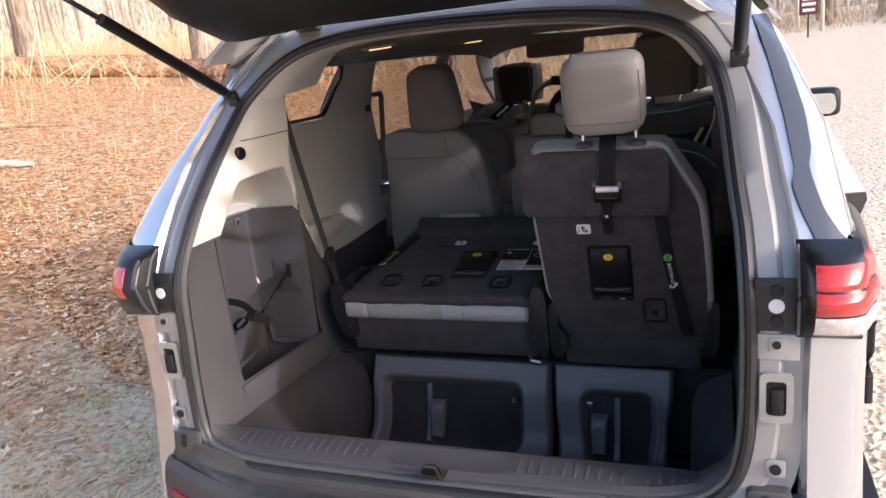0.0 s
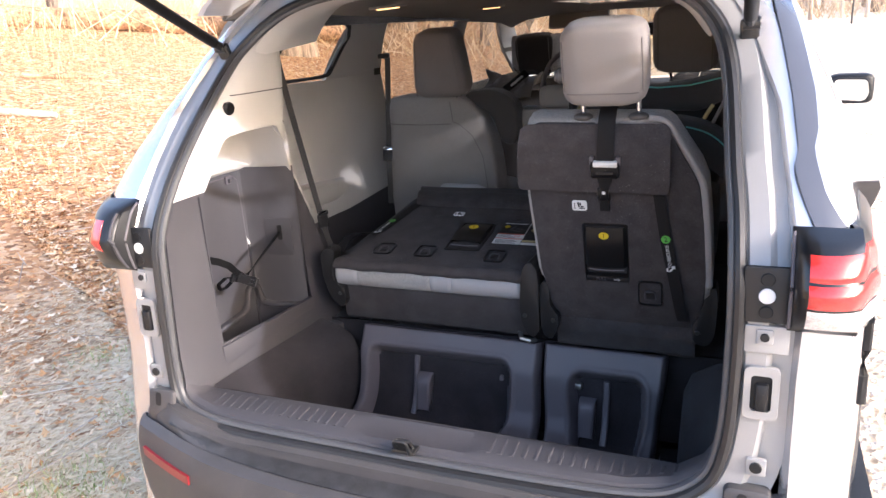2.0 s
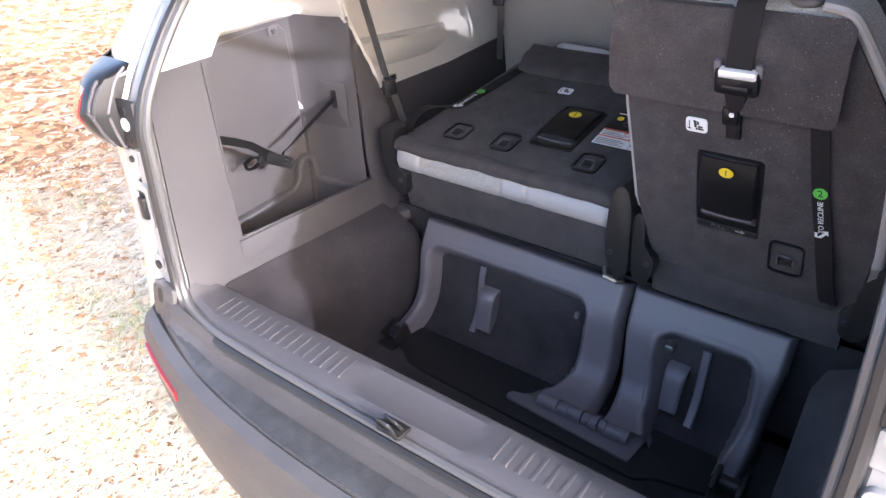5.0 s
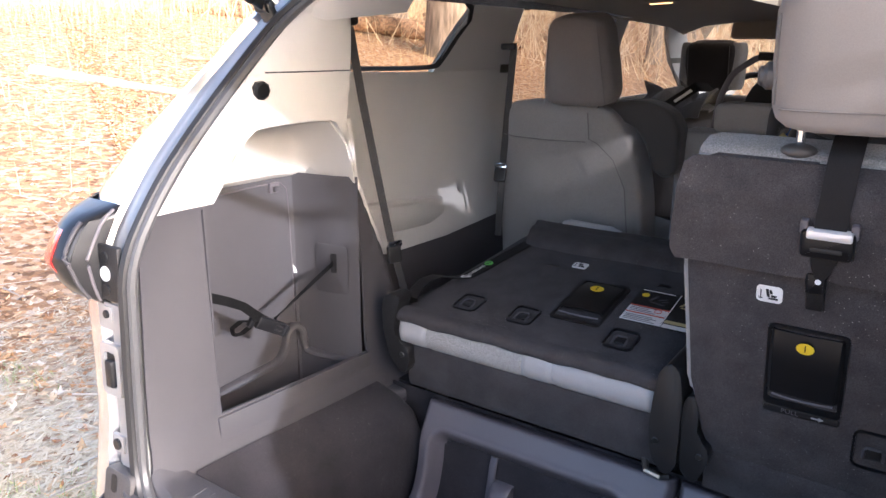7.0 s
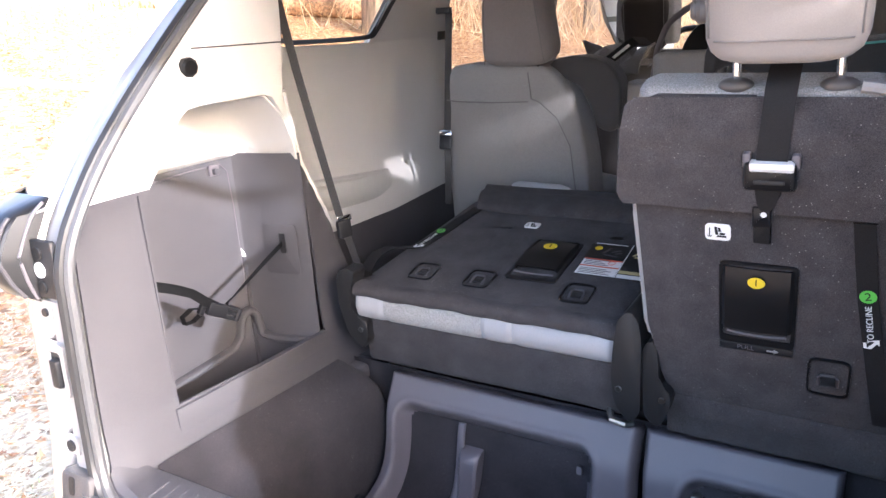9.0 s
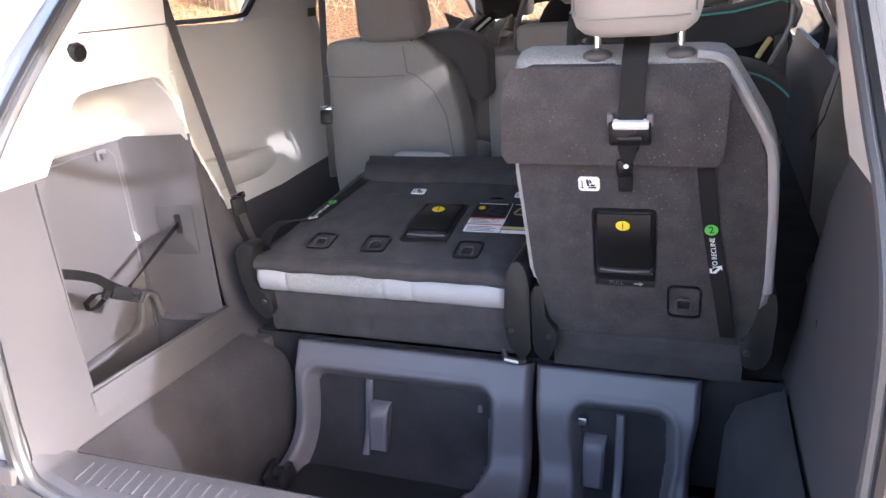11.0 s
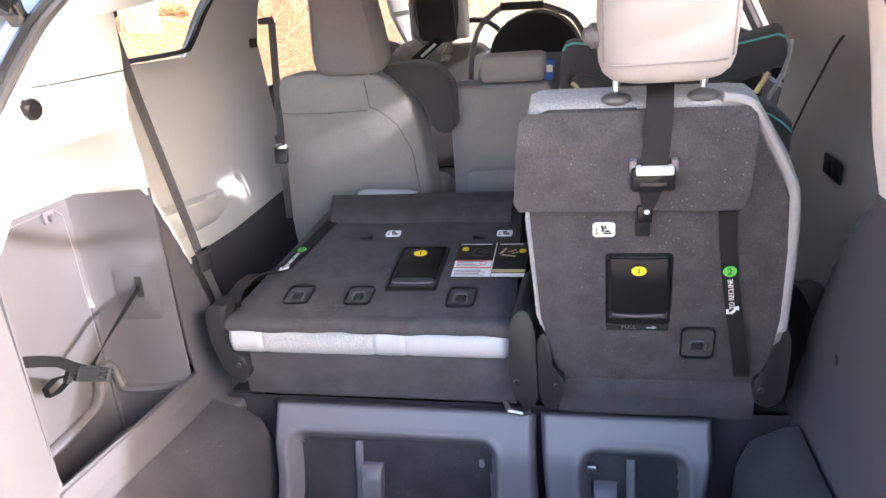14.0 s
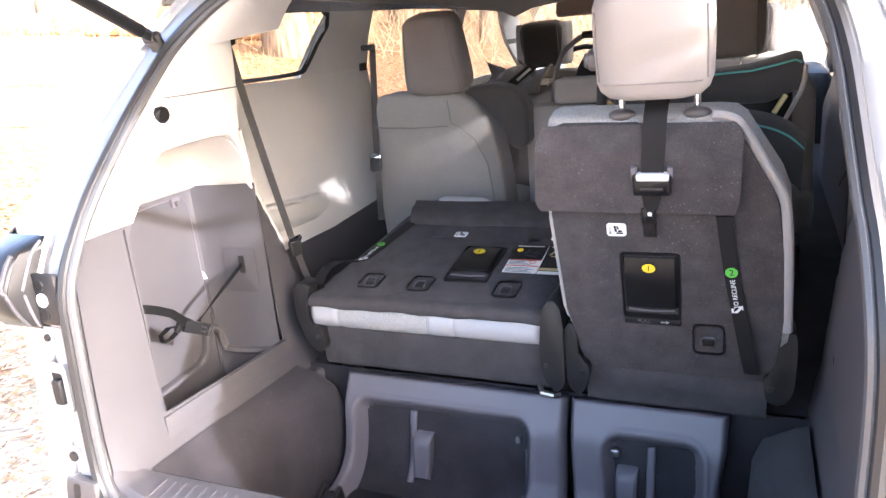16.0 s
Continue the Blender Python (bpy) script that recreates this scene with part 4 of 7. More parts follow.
# folded wide section
fs = thing("third_row_seat", "black carpet-backed third-row seat folded flat, light grey cushion edge", "car seat", group="third-row seats")
bm = bmesh.new()
rows = []
out_l = [(-0.045, -0.515), (0.02, -0.53), (0.24, -0.495), (0.41, -0.472), (0.50, -0.452), (0.545, -0.43)]
N = 14
for i in range(25):
    v = -0.045 + 0.59 * i / 24
    xl = lerp(v, [a for a, b in out_l], [b for a, b in out_l])
    xr = lerp(v, [-0.045, 0.02, 0.545], [0.055, 0.062, 0.03])
    row = []
    edge = 0.020 if i in (0, 24) else 0.0
    for j in range(N + 1):
        s = j / N
        x = xl + (xr - xl) * s
        rim = min(s, 1 - s) * (xr - xl)
        drop = -0.018 * max(0.0, 1 - rim / 0.035) ** 2 - 0.012 * max(0, 1 - (v + 0.045) / 0.03) ** 2 - 0.03 * max(0, (v - 0.5) / 0.045) ** 2
        drop += 0.0025 * noise.noise(Vector((x * 9, v * 9, 0.3)))
        row.append(FOLD @ Vector((x, v, drop)))
    row = [FOLD @ Vector((xl - 0.004, v, -0.07))] + row + [FOLD @ Vector((xr + 0.004, v, -0.07))]
    rows.append(row)
rows = [[Vector((p.x, p.y, p.z)) + Vector((0, 0, -0.055)) for p in rows[0]]] + rows + [[p + Vector((0, 0.02, -0.07)) for p in rows[-1]]]
grid(bm, rows)
part("seat_back", bm, M_CARPET, fs, "black carpeted rear of the folded backrest", 50)
# carpet lip at the rear edge
bm = bmesh.new()
rows = []
for i in range(31):
    x = -0.522 + 0.585 * i / 30
    wv = 0.003 * math.sin(i * 0.9) * math.sin(i * 0.37)
    rows.append([(x, 0.625, 0.832 + wv), (x, 0.606, 0.832 + wv), (x, 0.595, 0.826 + wv), (x, 0.592, 0.812 + wv), (x, 0.600, 0.803 + wv), (x, 0.62, 0.80)])
grid(bm, rows)
part("carpet_lip", bm, M_CARPET, fs, "", 60)
# light cushion edge in four sewn lengths
for i, (x0, x1, m) in enumerate([(-0.522, -0.441, M_LEATHER), (-0.441, -0.211, M_FABRIC_L), (-0.211, -0.145, M_LEATHER), (-0.145, 0.06, M_LEATHER)]):
    bm = bmesh.new()
    rows = []
    n = 30
    for k in range(n + 1):
        x = x0 + (x1 - x0) * k / n
        e = min(k, n - k) / n * (x1 - x0)
        q = 0.004 * max(0, 1 - e / 0.010) + (0.012 * max(0, 1 - (x + 0.522) / 0.015) if i == 0 else 0) + (0.012 * max(0, 1 - (0.06 - x) / 0.015) if i == 3 else 0)
        wv = 0.0015 * math.sin(x * 23)
        rows.append([(x, 0.63, 0.806), (x, 0.606 + q, 0.806 + wv), (x, 0.597 + q, 0.798), (x, 0.593 + q, 0.778 + wv), (x, 0.598 + q, 0.760), (x, 0.608 + q, 0.753), (x, 0.64, 0.75)])
    grid(bm, rows)
    part("cushion_edge", bm, m, fs, "light grey woven cloth cushion edge" if m == M_FABRIC_L else "light grey smooth leather cushion edge", 60)
# carpet skirt below


def skirt(parent, x0, x1, z0, z1):
    bm = bmesh.new()
    rows = []
    for k in range(25):
        x = x0 + (x1 - x0) * k / 24
        wv = 0.004 * noise.noise(Vector((x * 14, 0, z1)))
        rows.append([(x, 0.63, z1), (x, 0.612 + wv, z1 - 0.004), (x, 0.607 + wv, z1 - 0.04), (x, 0.612 + wv, (z0 + z1) / 2), (x, 0.616 + wv, z0 + 0.012), (x, 0.625, z0 + wv), (x, 0.66, z0)])
    grid(bm, rows)
    return part("carpet_skirt", bm, M_CARPET, parent, "black carpet skirt", 60)


skirt(fs, -0.50, 0.062, 0.646, 0.762)
# far flap
bm = bmesh.new()
rows = []
for i in range(9):
    v = 0.355 + 0.165 * i / 8
    xl = -0.42 - 0.05 * i / 8
    row = []
    for j in range(17):
        s = j / 16
        x = xl + (0.02 - xl) * s
        row.append(FOLD @ Vector((x, v, 0.009 + 0.012 * math.sin(math.pi * min(1, i / 5)) + 0.004 * noise.noise(Vector((x * 7, v * 7, 1))) - 0.02 * max(0, (i - 6) / 2) ** 2)))
    rows.append(row)
rows = [[p - Vector((0, 0.002, 0.012)) for p in rows[0]]] + rows
grid(bm, rows)
shell(bm, 0.005)
part("carpet_flap", bm, M_CARPET, fs, "loose black carpet flap", 60)
h = pull_handle(fs, FOLD, -0.205, 0.075, -0.108, 0.232, 0)
sticker(h, up_by(FOLD, 0.0165), -0.157, 0.184, 0.012)
for u, v in ((-0.39, 0.045), (-0.258, 0.045), (-0.046, 0.042)):
    tether_anchor(fs, FOLD, u, v)
seat_icon(fs, FOLD, -0.249, 0.299)
seat_icon(fs, FOLD, 0.012, 0.296)
for u in (-0.305, -0.043):
    plate("tether_slot", rect(u - 0.016, 0.272, u + 0.012, 0.284, 0.003), FOLD, -0.002, 0.0012, M_GLOSS, fs, 0)
# warning label
lab = plate("warning_label", rect(-0.083, 0.115, 0.072, 0.252, 0.002), FOLD, -0.001, 0.0012, M_BLACK, fs, 0, "printed seat-folding instruction label")
M_YELLOWD = material("dull_yellow_print", (0.5, 0.42, 0.2), 0.5)
M_REDP = material("red_print", (0.6, 0.1, 0.06), 0.5)
for (x0, y0, x1, y1), m in (((-0.081, 0.117, -0.001, 0.148), M_WHITE), ((-0.081, 0.153, -0.001, 0.176), M_WHITE), ((-0.081, 0.177, -0.001, 0.181), M_REDP), ((-0.081, 0.1485, -0.001, 0.1525), M_REDP),
                            ((0.003, 0.117, 0.071, 0.130), M_WHITE), ((0.003, 0.134, 0.071, 0.145), M_YELLOWD), ((-0.0005, 0.117, 0.0015, 0.252), M_WHITE), ((-0.078, 0.245, -0.01, 0.248), M_WHITE), ((0.008, 0.245, 0.06, 0.248), M_WHITE)):
    plate("print_block", [(x0, y0), (x1, y0), (x1, y1), (x0, y1)], FOLD, 0.0012, 0.0016, m, lab, 0)
for k in range(4):
    for x0, x1, y0 in ((-0.076, -0.012 - 0.01 * (k % 2), 0.121), (-0.076, -0.024 - 0.008 * (k % 3), 0.156)):
        plate("print_line", [(x0, y0 + 0.006 * k), (x1, y0 + 0.006 * k), (x1, y0 + 0.002 + 0.006 * k), (x0, y0 + 0.002 + 0.006 * k)], FOLD, 0.0016, 0.0019, M_GREY, lab, 0)
for cx, cy in ((-0.066, 0.226), (0.06, 0.218)):
    bm = bmesh.new()
    disc(bm, FOLD @ Vector((cx, cy, 0.0012)), FOLD.to_3x3() @ Vector((0, 0, 1)), 0.008, 0.0006)
    part("print_dot", bm, M_YELLOW, lab)
for cx, cy in ((-0.034, 0.212), (0.03, 0.212)):
    for pts in ([(-0.016, -0.012), (0.014, -0.018), (0.018, -0.014), (-0.012, -0.008)], [(-0.02, -0.006), (-0.014, -0.006), (-0.004, 0.018), (-0.010, 0.018)], [(0.0, 0.0), (0.016, 0.01), (0.014, 0.013), (-0.002, 0.003)], [(0.008, -0.006), (0.022, 0.0), (0.02, 0.003), (0.007, -0.003)]):
        plate("drawing_line", [(cx + a, cy + b) for a, b in pts], FOLD, 0.0012, 0.0016, M_GREY if cx < 0 else M_YELLOWD, lab, 0)
bm = bmesh.new()
tube(bm, [FOLD @ Vector((-0.020 + 0.007 * math.cos(a), 0.168 + 0.007 * math.sin(a), 0.0018)) for a in [k * math.pi / 6 for k in range(13)]], 0.0008, 6)
part("print_ring", bm, M_REDP, lab)
recline_strap(fs, FOLD, [(-0.418, 0.36, 0.004), (-0.432, 0.29, 0.004), (-0.446, 0.21, 0.004), (-0.462, 0.14, 0.005), (-0.480, 0.11, 0.014), (-0.500, 0.085, 0.026), (-0.516, 0.06, 0.024), (-0.526, 0.04, 0.012), (-0.530, 0.02, -0.004), (-0.528, 0.02, -0.02)], 0.030, ((-0.4445, 0.215, 0.0082), -9))
bracket(fs, [(-0.552, 0.0), (-0.53, 0.018), (-0.50, 0.012), (-0.512, -0.02), (-0.520, -0.06), (-0.512, -0.09), (-0.482, -0.098), (-0.478, -0.14), (-0.495, -0.165), (-0.53, -0.135), (-0.55, -0.07)], -0.03, 0.012, [(-0.497, -0.118)])
bracket(fs, [(0.060, -0.04), (0.066, 0.005), (0.084, 0.024), (0.100, 0.012), (0.108, -0.03), (0.108, -0.165), (0.09, -0.19), (0.066, -0.16), (0.06, -0.14), (0.056, -0.10)], -0.16, 0.028, [(0.070, -0.125)])
seat_leg(fs, [(0.0, -0.452), (0.05, -0.452), (0.2, -0.448), (0.335, -0.450)], [(0.0, 0.104), (0.06, 0.102), (0.19, 0.097), (0.335, 0.096)], [(0.0, -0.418), (0.19, -0.412), (0.335, -0.41)],
         [(0.0, -0.022), (0.03, -0.004), (0.10, 0.018), (0.20, 0.020), (0.335, 0.018)], 0.335, 0.268, [(-0.434, 0.03, True)])
for x0, x1, r in ((-0.014, 0.032, 0.0175), (0.034, 0.056, 0.0150), (0.058, 0.090, 0.0175), (0.092, 0.108, 0.0150), (0.110, 0.128, 0.0175), (0.130, 0.146, 0.0150), (0.148, 0.196, 0.0175)):
    part("hinge_barrel", tube(bmesh.new(), [(x0, 0.455, 0.382), (x0 + 0.002, 0.455, 0.382), (x1 - 0.002, 0.455, 0.382), (x1, 0.455, 0.382)], r, 14), M_GREYD, fs)
# moulded step on the well's floor, with the hinge plate
bm = bmesh.new()
prism(bm, [tuple(q) for q in fillet([(-0.452, 0.47), (-0.445, 0.438), (-0.395, 0.432), (-0.362, 0.402), (-0.30, 0.392), (-0.05, 0.384), (0.245, 0.378), (0.272, 0.402), (0.36, 0.42), (0.415, 0.44), (0.42, 0.60), (-0.452, 0.60)], 0.015)], pose(0, 0, 0.3605), 0.009, 0.005)
part("floor_step", bm, M_BLACK, fs, "black moulded plastic step before the hinges")
bm = bmesh.new()
prism(bm, [tuple(q) for q in fillet([(-0.085, 0.424), (0.217, 0.405), (0.222, 0.49), (-0.03, 0.49), (-0.045, 0.455), (-0.085, 0.446)], 0.008)], pose(0, 0, 0.3695), 0.006, 0.003)
part("hinge_plate", bm, M_GREYD, fs, "dark plastic floor hinge plate")
leg_latch(fs, -0.242, -0.270, 0.098, 0.198)
plate("carpet_clip", rect(-0.005, -0.008, 0.005, 0.008, 0.003), leg_frame_at(-0.012, 0.215), -0.02, -0.012, M_GREYD, fs, 0)
bm = bmesh.new()
tube(bm, [(0.04, 0.62, 0.655), (0.05, 0.60, 0.645), (0.075, 0.598, 0.642), (0.085, 0.61, 0.64)], 0.007, 8)
part("lock_stub", bm, M_STEEL, fs)

# upright narrow section
us = thing("third_row_seat", "black carpet-backed third-row seat standing upright with light grey piping", "car seat", group="third-row seats")
OUT = [(0.150, 0.0), (0.49, 0.0), (0.524, 0.08), (0.526, 0.16), (0.520, 0.30), (0.511, 0.40), (0.496, 0.44), (0.440, 0.536), (0.425, 0.548), (0.400, 0.551), (0.140, 0.554), (0.122, 0.547), (0.112, 0.50), (0.106, 0.37), (0.112, 0.153), (0.130, 0.05)]
plate("backrest", OUT, BACK, -0.058, 0.0, M_FABRIC_L, us, 0.018, "light grey woven backrest edge")
plate("back_panel", [(0.152, 0.004), (0.488, 0.004), (0.508, 0.07), (0.512, 0.16), (0.505, 0.30), (0.496, 0.395), (0.48, 0.43), (0.43, 0.525), (0.42, 0.541), (0.15, 0.546), (0.128, 0.537), (0.119, 0.50), (0.113, 0.37), (0.12, 0.153), (0.136, 0.05)], BACK, -0.01, 0.005, M_CARPET, us, 0.004, "black carpeted seat back panel")
# light piping along the slanted side
bm = bmesh.new()
tube(bm, [BACK @ Vector((u, v, -0.002)) for u, v in [p.xy for p in smooth_loop([Vector((*q, 0)) for q in [(0.518, 0.13), (0.5165, 0.16), (0.511, 0.30), (0.502, 0.405), (0.486, 0.438), (0.434, 0.535), (0.420, 0.552), (0.39, 0.556)]], 2, False)]], 0.0085, 10, rx=0.010)
part("piping", bm, M_PIPE, us, "light grey leather piping")
bm = bmesh.new()
tube(bm, [BACK @ Vector((u, v, -0.004)) for u, v in ((0.110, 0.36), (0.114, 0.25), (0.119, 0.153), (0.122, 0.13))], 0.006, 8, rx=0.006)
part("piping", bm, M_PIPE, us, "light grey leather piping")
# carpet flap, folded over the top
bm = bmesh.new()
rows = []
NV = 16
for i in range(NV + 1):
    s = i / NV
    v = 0.545 - 0.157 * s
    row = []
    for j in range(25):
        q = j / 24
        xl = lerp(s, [0, 0.06, 0.9, 1], [0.122, 0.108, 0.092, 0.100])
        xr = lerp(s, [0, 0.08, 0.9, 1], [0.424, 0.437, 0.434, 0.424])
        x = xl + (xr - xl) * q
        d = 0.007 + 0.019 * min(1, s * 4) + 0.006 * math.sin(s * math.pi) - 0.004 * math.exp(-((s - 0.42) / 0.035) ** 2) + 0.002 * noise.noise(Vector((x * 12, v * 12, 5)))
        row.append(BACK @ Vector((x, v + 0.004 * noise.noise(Vector((x * 6, 0, 2))) * (s > 0.9), d)))
    rows.append(row)
grid(bm, rows)
shell(bm, -0.005)
part("carpet_flap", bm, M_CARPET, us, "black carpet flap over the seat back", 60)
h = pull_handle(us, up_by(BACK, 0.004), 0.237, 0.155, 0.332, 0.288, 0)
plate("handle_lip", rect(0.232, 0.128, 0.337, 0.142, 0.003), BACK, 0.003, 0.0075, M_BLACK, h, 0.002)
text_part("PULL", 0.0115, up_by(BACK, 0.0078) @ Matrix.Translation((0.270, 0.1355, 0)), M_GREYD, h)
plate("print_arrow", [(0.300, 0.134), (0.310, 0.134), (0.310, 0.131), (0.317, 0.136), (0.310, 0.140), (0.310, 0.137), (0.300, 0.137)], BACK, 0.0075, 0.008, M_PIPE, h, 0)
sticker(h, up_by(BACK, 0.0195), 0.284, 0.268, 0.0095)
seat_icon(us, up_by(BACK, 0.005), 0.229, 0.340)
tether_anchor(us, up_by(BACK, 0.004), 0.386, 0.101, 0.058, 0.072)
recline_strap(us, up_by(BACK, 0.006), [(0.410, 0.375, 0.004), (0.416, 0.32, 0.003), (0.425, 0.25, 0.004), (0.437, 0.18, 0.005), (0.448, 0.12, 0.012), (0.457, 0.07, 0.016), (0.463, 0.035, 0.010), (0.463, 0.03, 0.0)], 0.026, ((0.4235, 0.262, 0.0065), 8))
# centre belt with its buckle
belt = part("centre_belt", strap(bmesh.new(), [BACK @ Vector(p) for p in ((0.306, 0.585, -0.05), (0.306, 0.575, 0.0), (0.305, 0.56, 0.018), (0.303, 0.52, 0.030), (0.301, 0.49, 0.036), (0.300, 0.47, 0.038))], 0.037, BACK.to_3x3() @ Vector((1, 0, 0)), 0.0014), M_WEB, us, "black belt webbing hung over the seat back")
bm = bmesh.new()
prism(bm, rect(0.267, 0.430, 0.330, 0.470, 0.006), up_by(BACK, 0.022), 0.022, 0.006)
buckle = part("buckle", bm, M_GLOSS, belt, "black belt buckle")
plate("buckle_slot", rect(0.280, 0.441, 0.317, 0.4475, 0.002), BACK, 0.043, 0.0455, M_MOUNT, buckle, 0.001)
bm = bmesh.new()
prism(bm, rect(0.274, 0.459, 0.327, 0.472, 0.003), up_by(BACK, 0.034), 0.012, 0.003)
part("tongue", bm, M_TONGUE, belt, "bright steel belt tongue")
for k in (0.270, 0.328):
    plate("tongue_ear", rect(k - 0.005, 0.460, k + 0.005, 0.481, 0.003), BACK, 0.028, 0.038, M_GREYD, belt, 0.002)
plate("belt_stay", [(0.279, 0.431), (0.315, 0.431), (0.312, 0.420), (0.304, 0.405), (0.301, 0.392), (0.286, 0.392), (0.285, 0.405), (0.280, 0.418)], BACK, 0.024, 0.031, M_WEB, belt, 0.002)
plate("small_buckle", rect(0.277, 0.368, 0.301, 0.399, 0.003), BACK, 0.018, 0.031, M_GLOSS, belt, 0.003)
plate("belt_stub", rect(0.277, 0.330, 0.299, 0.372, 0.002), BACK, 0.005, 0.012, M_WEB, belt, 0.002)
bm = bmesh.new()
disc(bm, BACK @ Vector((0.292, 0.389, 0.031)), BACK.to_3x3() @ Vector((0, 0, 1)), 0.004, 0.001, 10)
part("release_dot", bm, M_WHITE, belt)
skirt(us, 0.145, 0.492, 0.632, 0.722)
bracket(us, [(0.108, -0.04), (0.125, -0.025), (0.134, -0.05), (0.136, -0.105), (0.158, -0.118), (0.156, -0.15), (0.14, -0.19), (0.116, -0.18), (0.111, -0.15)], -0.12, 0.02, [(0.143, -0.135)])
bracket(us, [(0.508, -0.03), (0.534, -0.012), (0.540, -0.05), (0.536, -0.14), (0.52, -0.17), (0.488, -0.165), (0.482, -0.115), (0.50, -0.10)], -0.05, 0.012, [(0.496, -0.135)])
seat_leg(us, [(0.0, 0.128), (0.06, 0.126), (0.19, 0.114), (0.335, 0.106)], [(0.0, 0.412), (0.06, 0.411), (0.18, 0.413), (0.255, 0.424), (0.335, 0.426)], [(0.0, 0.228), (0.06, 0.203), (0.2, 0.186), (0.335, 0.188)],
         [(0.0, 0.366), (0.05, 0.366), (0.16, 0.380), (0.24, 0.378), (0.335, 0.376)], 0.335, 0.262, [(0.398, 0.04, True)])
leg_latch(us, 0.230, 0.278, 0.092, 0.188)
plate("clip", rect(-0.009, -0.008, 0.009, 0.008, 0.003), leg_frame_at(0.205, 0.222), -0.02, 0.0, M_STEEL, us, 0.002)
# headrest


def pad(bm, c, w, d, h, m=None, n=10):
    """A padded block with bulging faces and soft corners."""
    rows = []
    m = m or Matrix()
    for i in range(n + 1):
        a = -math.pi / 2 + math.pi * i / n
        cz, sz = math.cos(a), math.sin(a)
        zz = math.copysign(abs(sz) ** 0.35, sz) * h / 2
        k = max(abs(cz), 1e-3) ** 0.35
        ring = []
        for j in range(28):
            b = 2 * math.pi * j / 28
            cx = math.copysign(abs(math.cos(b)) ** 0.42, math.cos(b))
            cy = math.copysign(abs(math.sin(b)) ** 0.55, math.sin(b))
            ring.append(Vector(c) + m.to_3x3() @ Vector((cx * w / 2 * k, cy * d / 2 * (0.35 + 0.65 * k), zz)))
        rows.append(ring)
    vs = grid(bm, rows, close=True)
    bm.faces.new(vs[0][::-1])
    bm.faces.new(vs[-1])
    return bm


hm = pose(0, 0, 0, 14)
hr = thing("headrest", "pinkish grey cloth headrest on two chrome posts of the upright seat", "headrest")
bm = bmesh.new()
pad(bm, (0.308, 0.408, 1.372), 0.176, 0.10, 0.166, hm)
cush = part("headrest_cushion", bm, M_HEAD, hr, "", 60)
bm = bmesh.new()
tube(bm, [Vector((0.308, 0.408, 1.372)) + hm.to_3x3() @ Vector((0.072 * s * k, -0.0502 + 0.004 * (k > 0.9), -0.052)) for s, k in ((-1, 1), (-1, 0.8), (-1, 0.5), (1, 0.0), (1, 0.5), (1, 0.8), (1, 1))], 0.0012, 6)
part("seam", bm, M_SEAM, cush)
for s in (-1, 1):
    bm = bmesh.new()
    tube(bm, [Vector((0.308 + s * 0.079, 0.408, 1.372)) + hm.to_3x3() @ Vector((0.0, -0.0385, z)) for z in (-0.05, -0.02, 0.03, 0.055)], 0.0012, 6)
    part("seam", bm, M_SEAM, cush)
for x in (0.247, 0.366):
    bm = bmesh.new()
    tube(bm, [BACK @ Vector((x, 0.54, -0.022)), BACK @ Vector((x, 0.63, -0.03))], 0.006, 12)
    p = part("post", bm, M_CHROME, hr, "chrome post")
    bm = bmesh.new()
    bmesh.ops.create_uvsphere(bm, u_segments=20, v_segments=10, radius=1.0, matrix=Matrix.Translation(BACK @ Vector((x, 0.551, -0.018))) @ Matrix.Diagonal((0.0225, 0.018, 0.0105, 1)))
    part("post_guide", bm, M_STOP, p, "", 60)
bm = bmesh.new()
disc(bm, (0.2215, 0.40, 1.347), (-1, -0.25, 0), 0.0165, 0.012, 20, 0.004)
disc(bm, (0.214, 0.398, 1.347), (-1, -0.25, 0), 0.012, 0.010, 18, 0.003)
part("release_knob", bm, M_STOP, hr, "round grey release knob")


# ---- rear details of the van ----
def on_flange(x, z, d=0.0):
    """A frame on the opening's flange, facing backwards."""
    s = (rear_y(z + 0.02) - rear_y(z - 0.02)) / 0.04
    return plane_frame((x, rear_y(z) + 0.010 + d, z), (1, 0, 0), (0, s, 1))


M_LAMPDARK = material("lamp_housing", (0.012, 0.012, 0.013), 0.28, 0, 0.1, 300, 0.1, 20, coat=0.15)
M_REDLENS = material("red_lamp_lens", (0.55, 0.03, 0.025), 0.15, 0, 0.1, 200, 0.2, 30, coat=1.0)
M_CLEAR = material("clear_lamp_lens", (0.7, 0.66, 0.64), 0.12, 0.3, 0.2, 300, 0.2, 60, coat=1.0)
GARNISH = [(1.50, 0.602, 0.628), (1.48, 0.609, 0.638), (1.41, 0.628, 0.661), (1.32, 0.648, 0.684), (1.26, 0.657, 0.690), (1.235, 0.661, 0.684), (1.21, 0.655, 0.690), (1.17, 0.668, 0.703), (1.14, 0.682, 0.722), (1.125, 0.69, 0.735)]
GARNISH = [tuple(lerp(z, [g[0] for g in GARNISH[::-1]], [g[j] for g in GARNISH[::-1]]) if j else z for j in range(3)) for z in [1.50 - 0.375 * i / 30 for i in range(31)]]


def on_body(z, x):
    """A point just behind the far body side at a height and width."""
    ex = edge_x(z) - 0.13 * max(0.0, z - 1.0)
    k = min(0.97, max(0.0, (x - ex) / 0.085))
    return Vector((x + 0.003, rear_y(z) - 0.010 - 0.014 * math.log(1 - k), z))


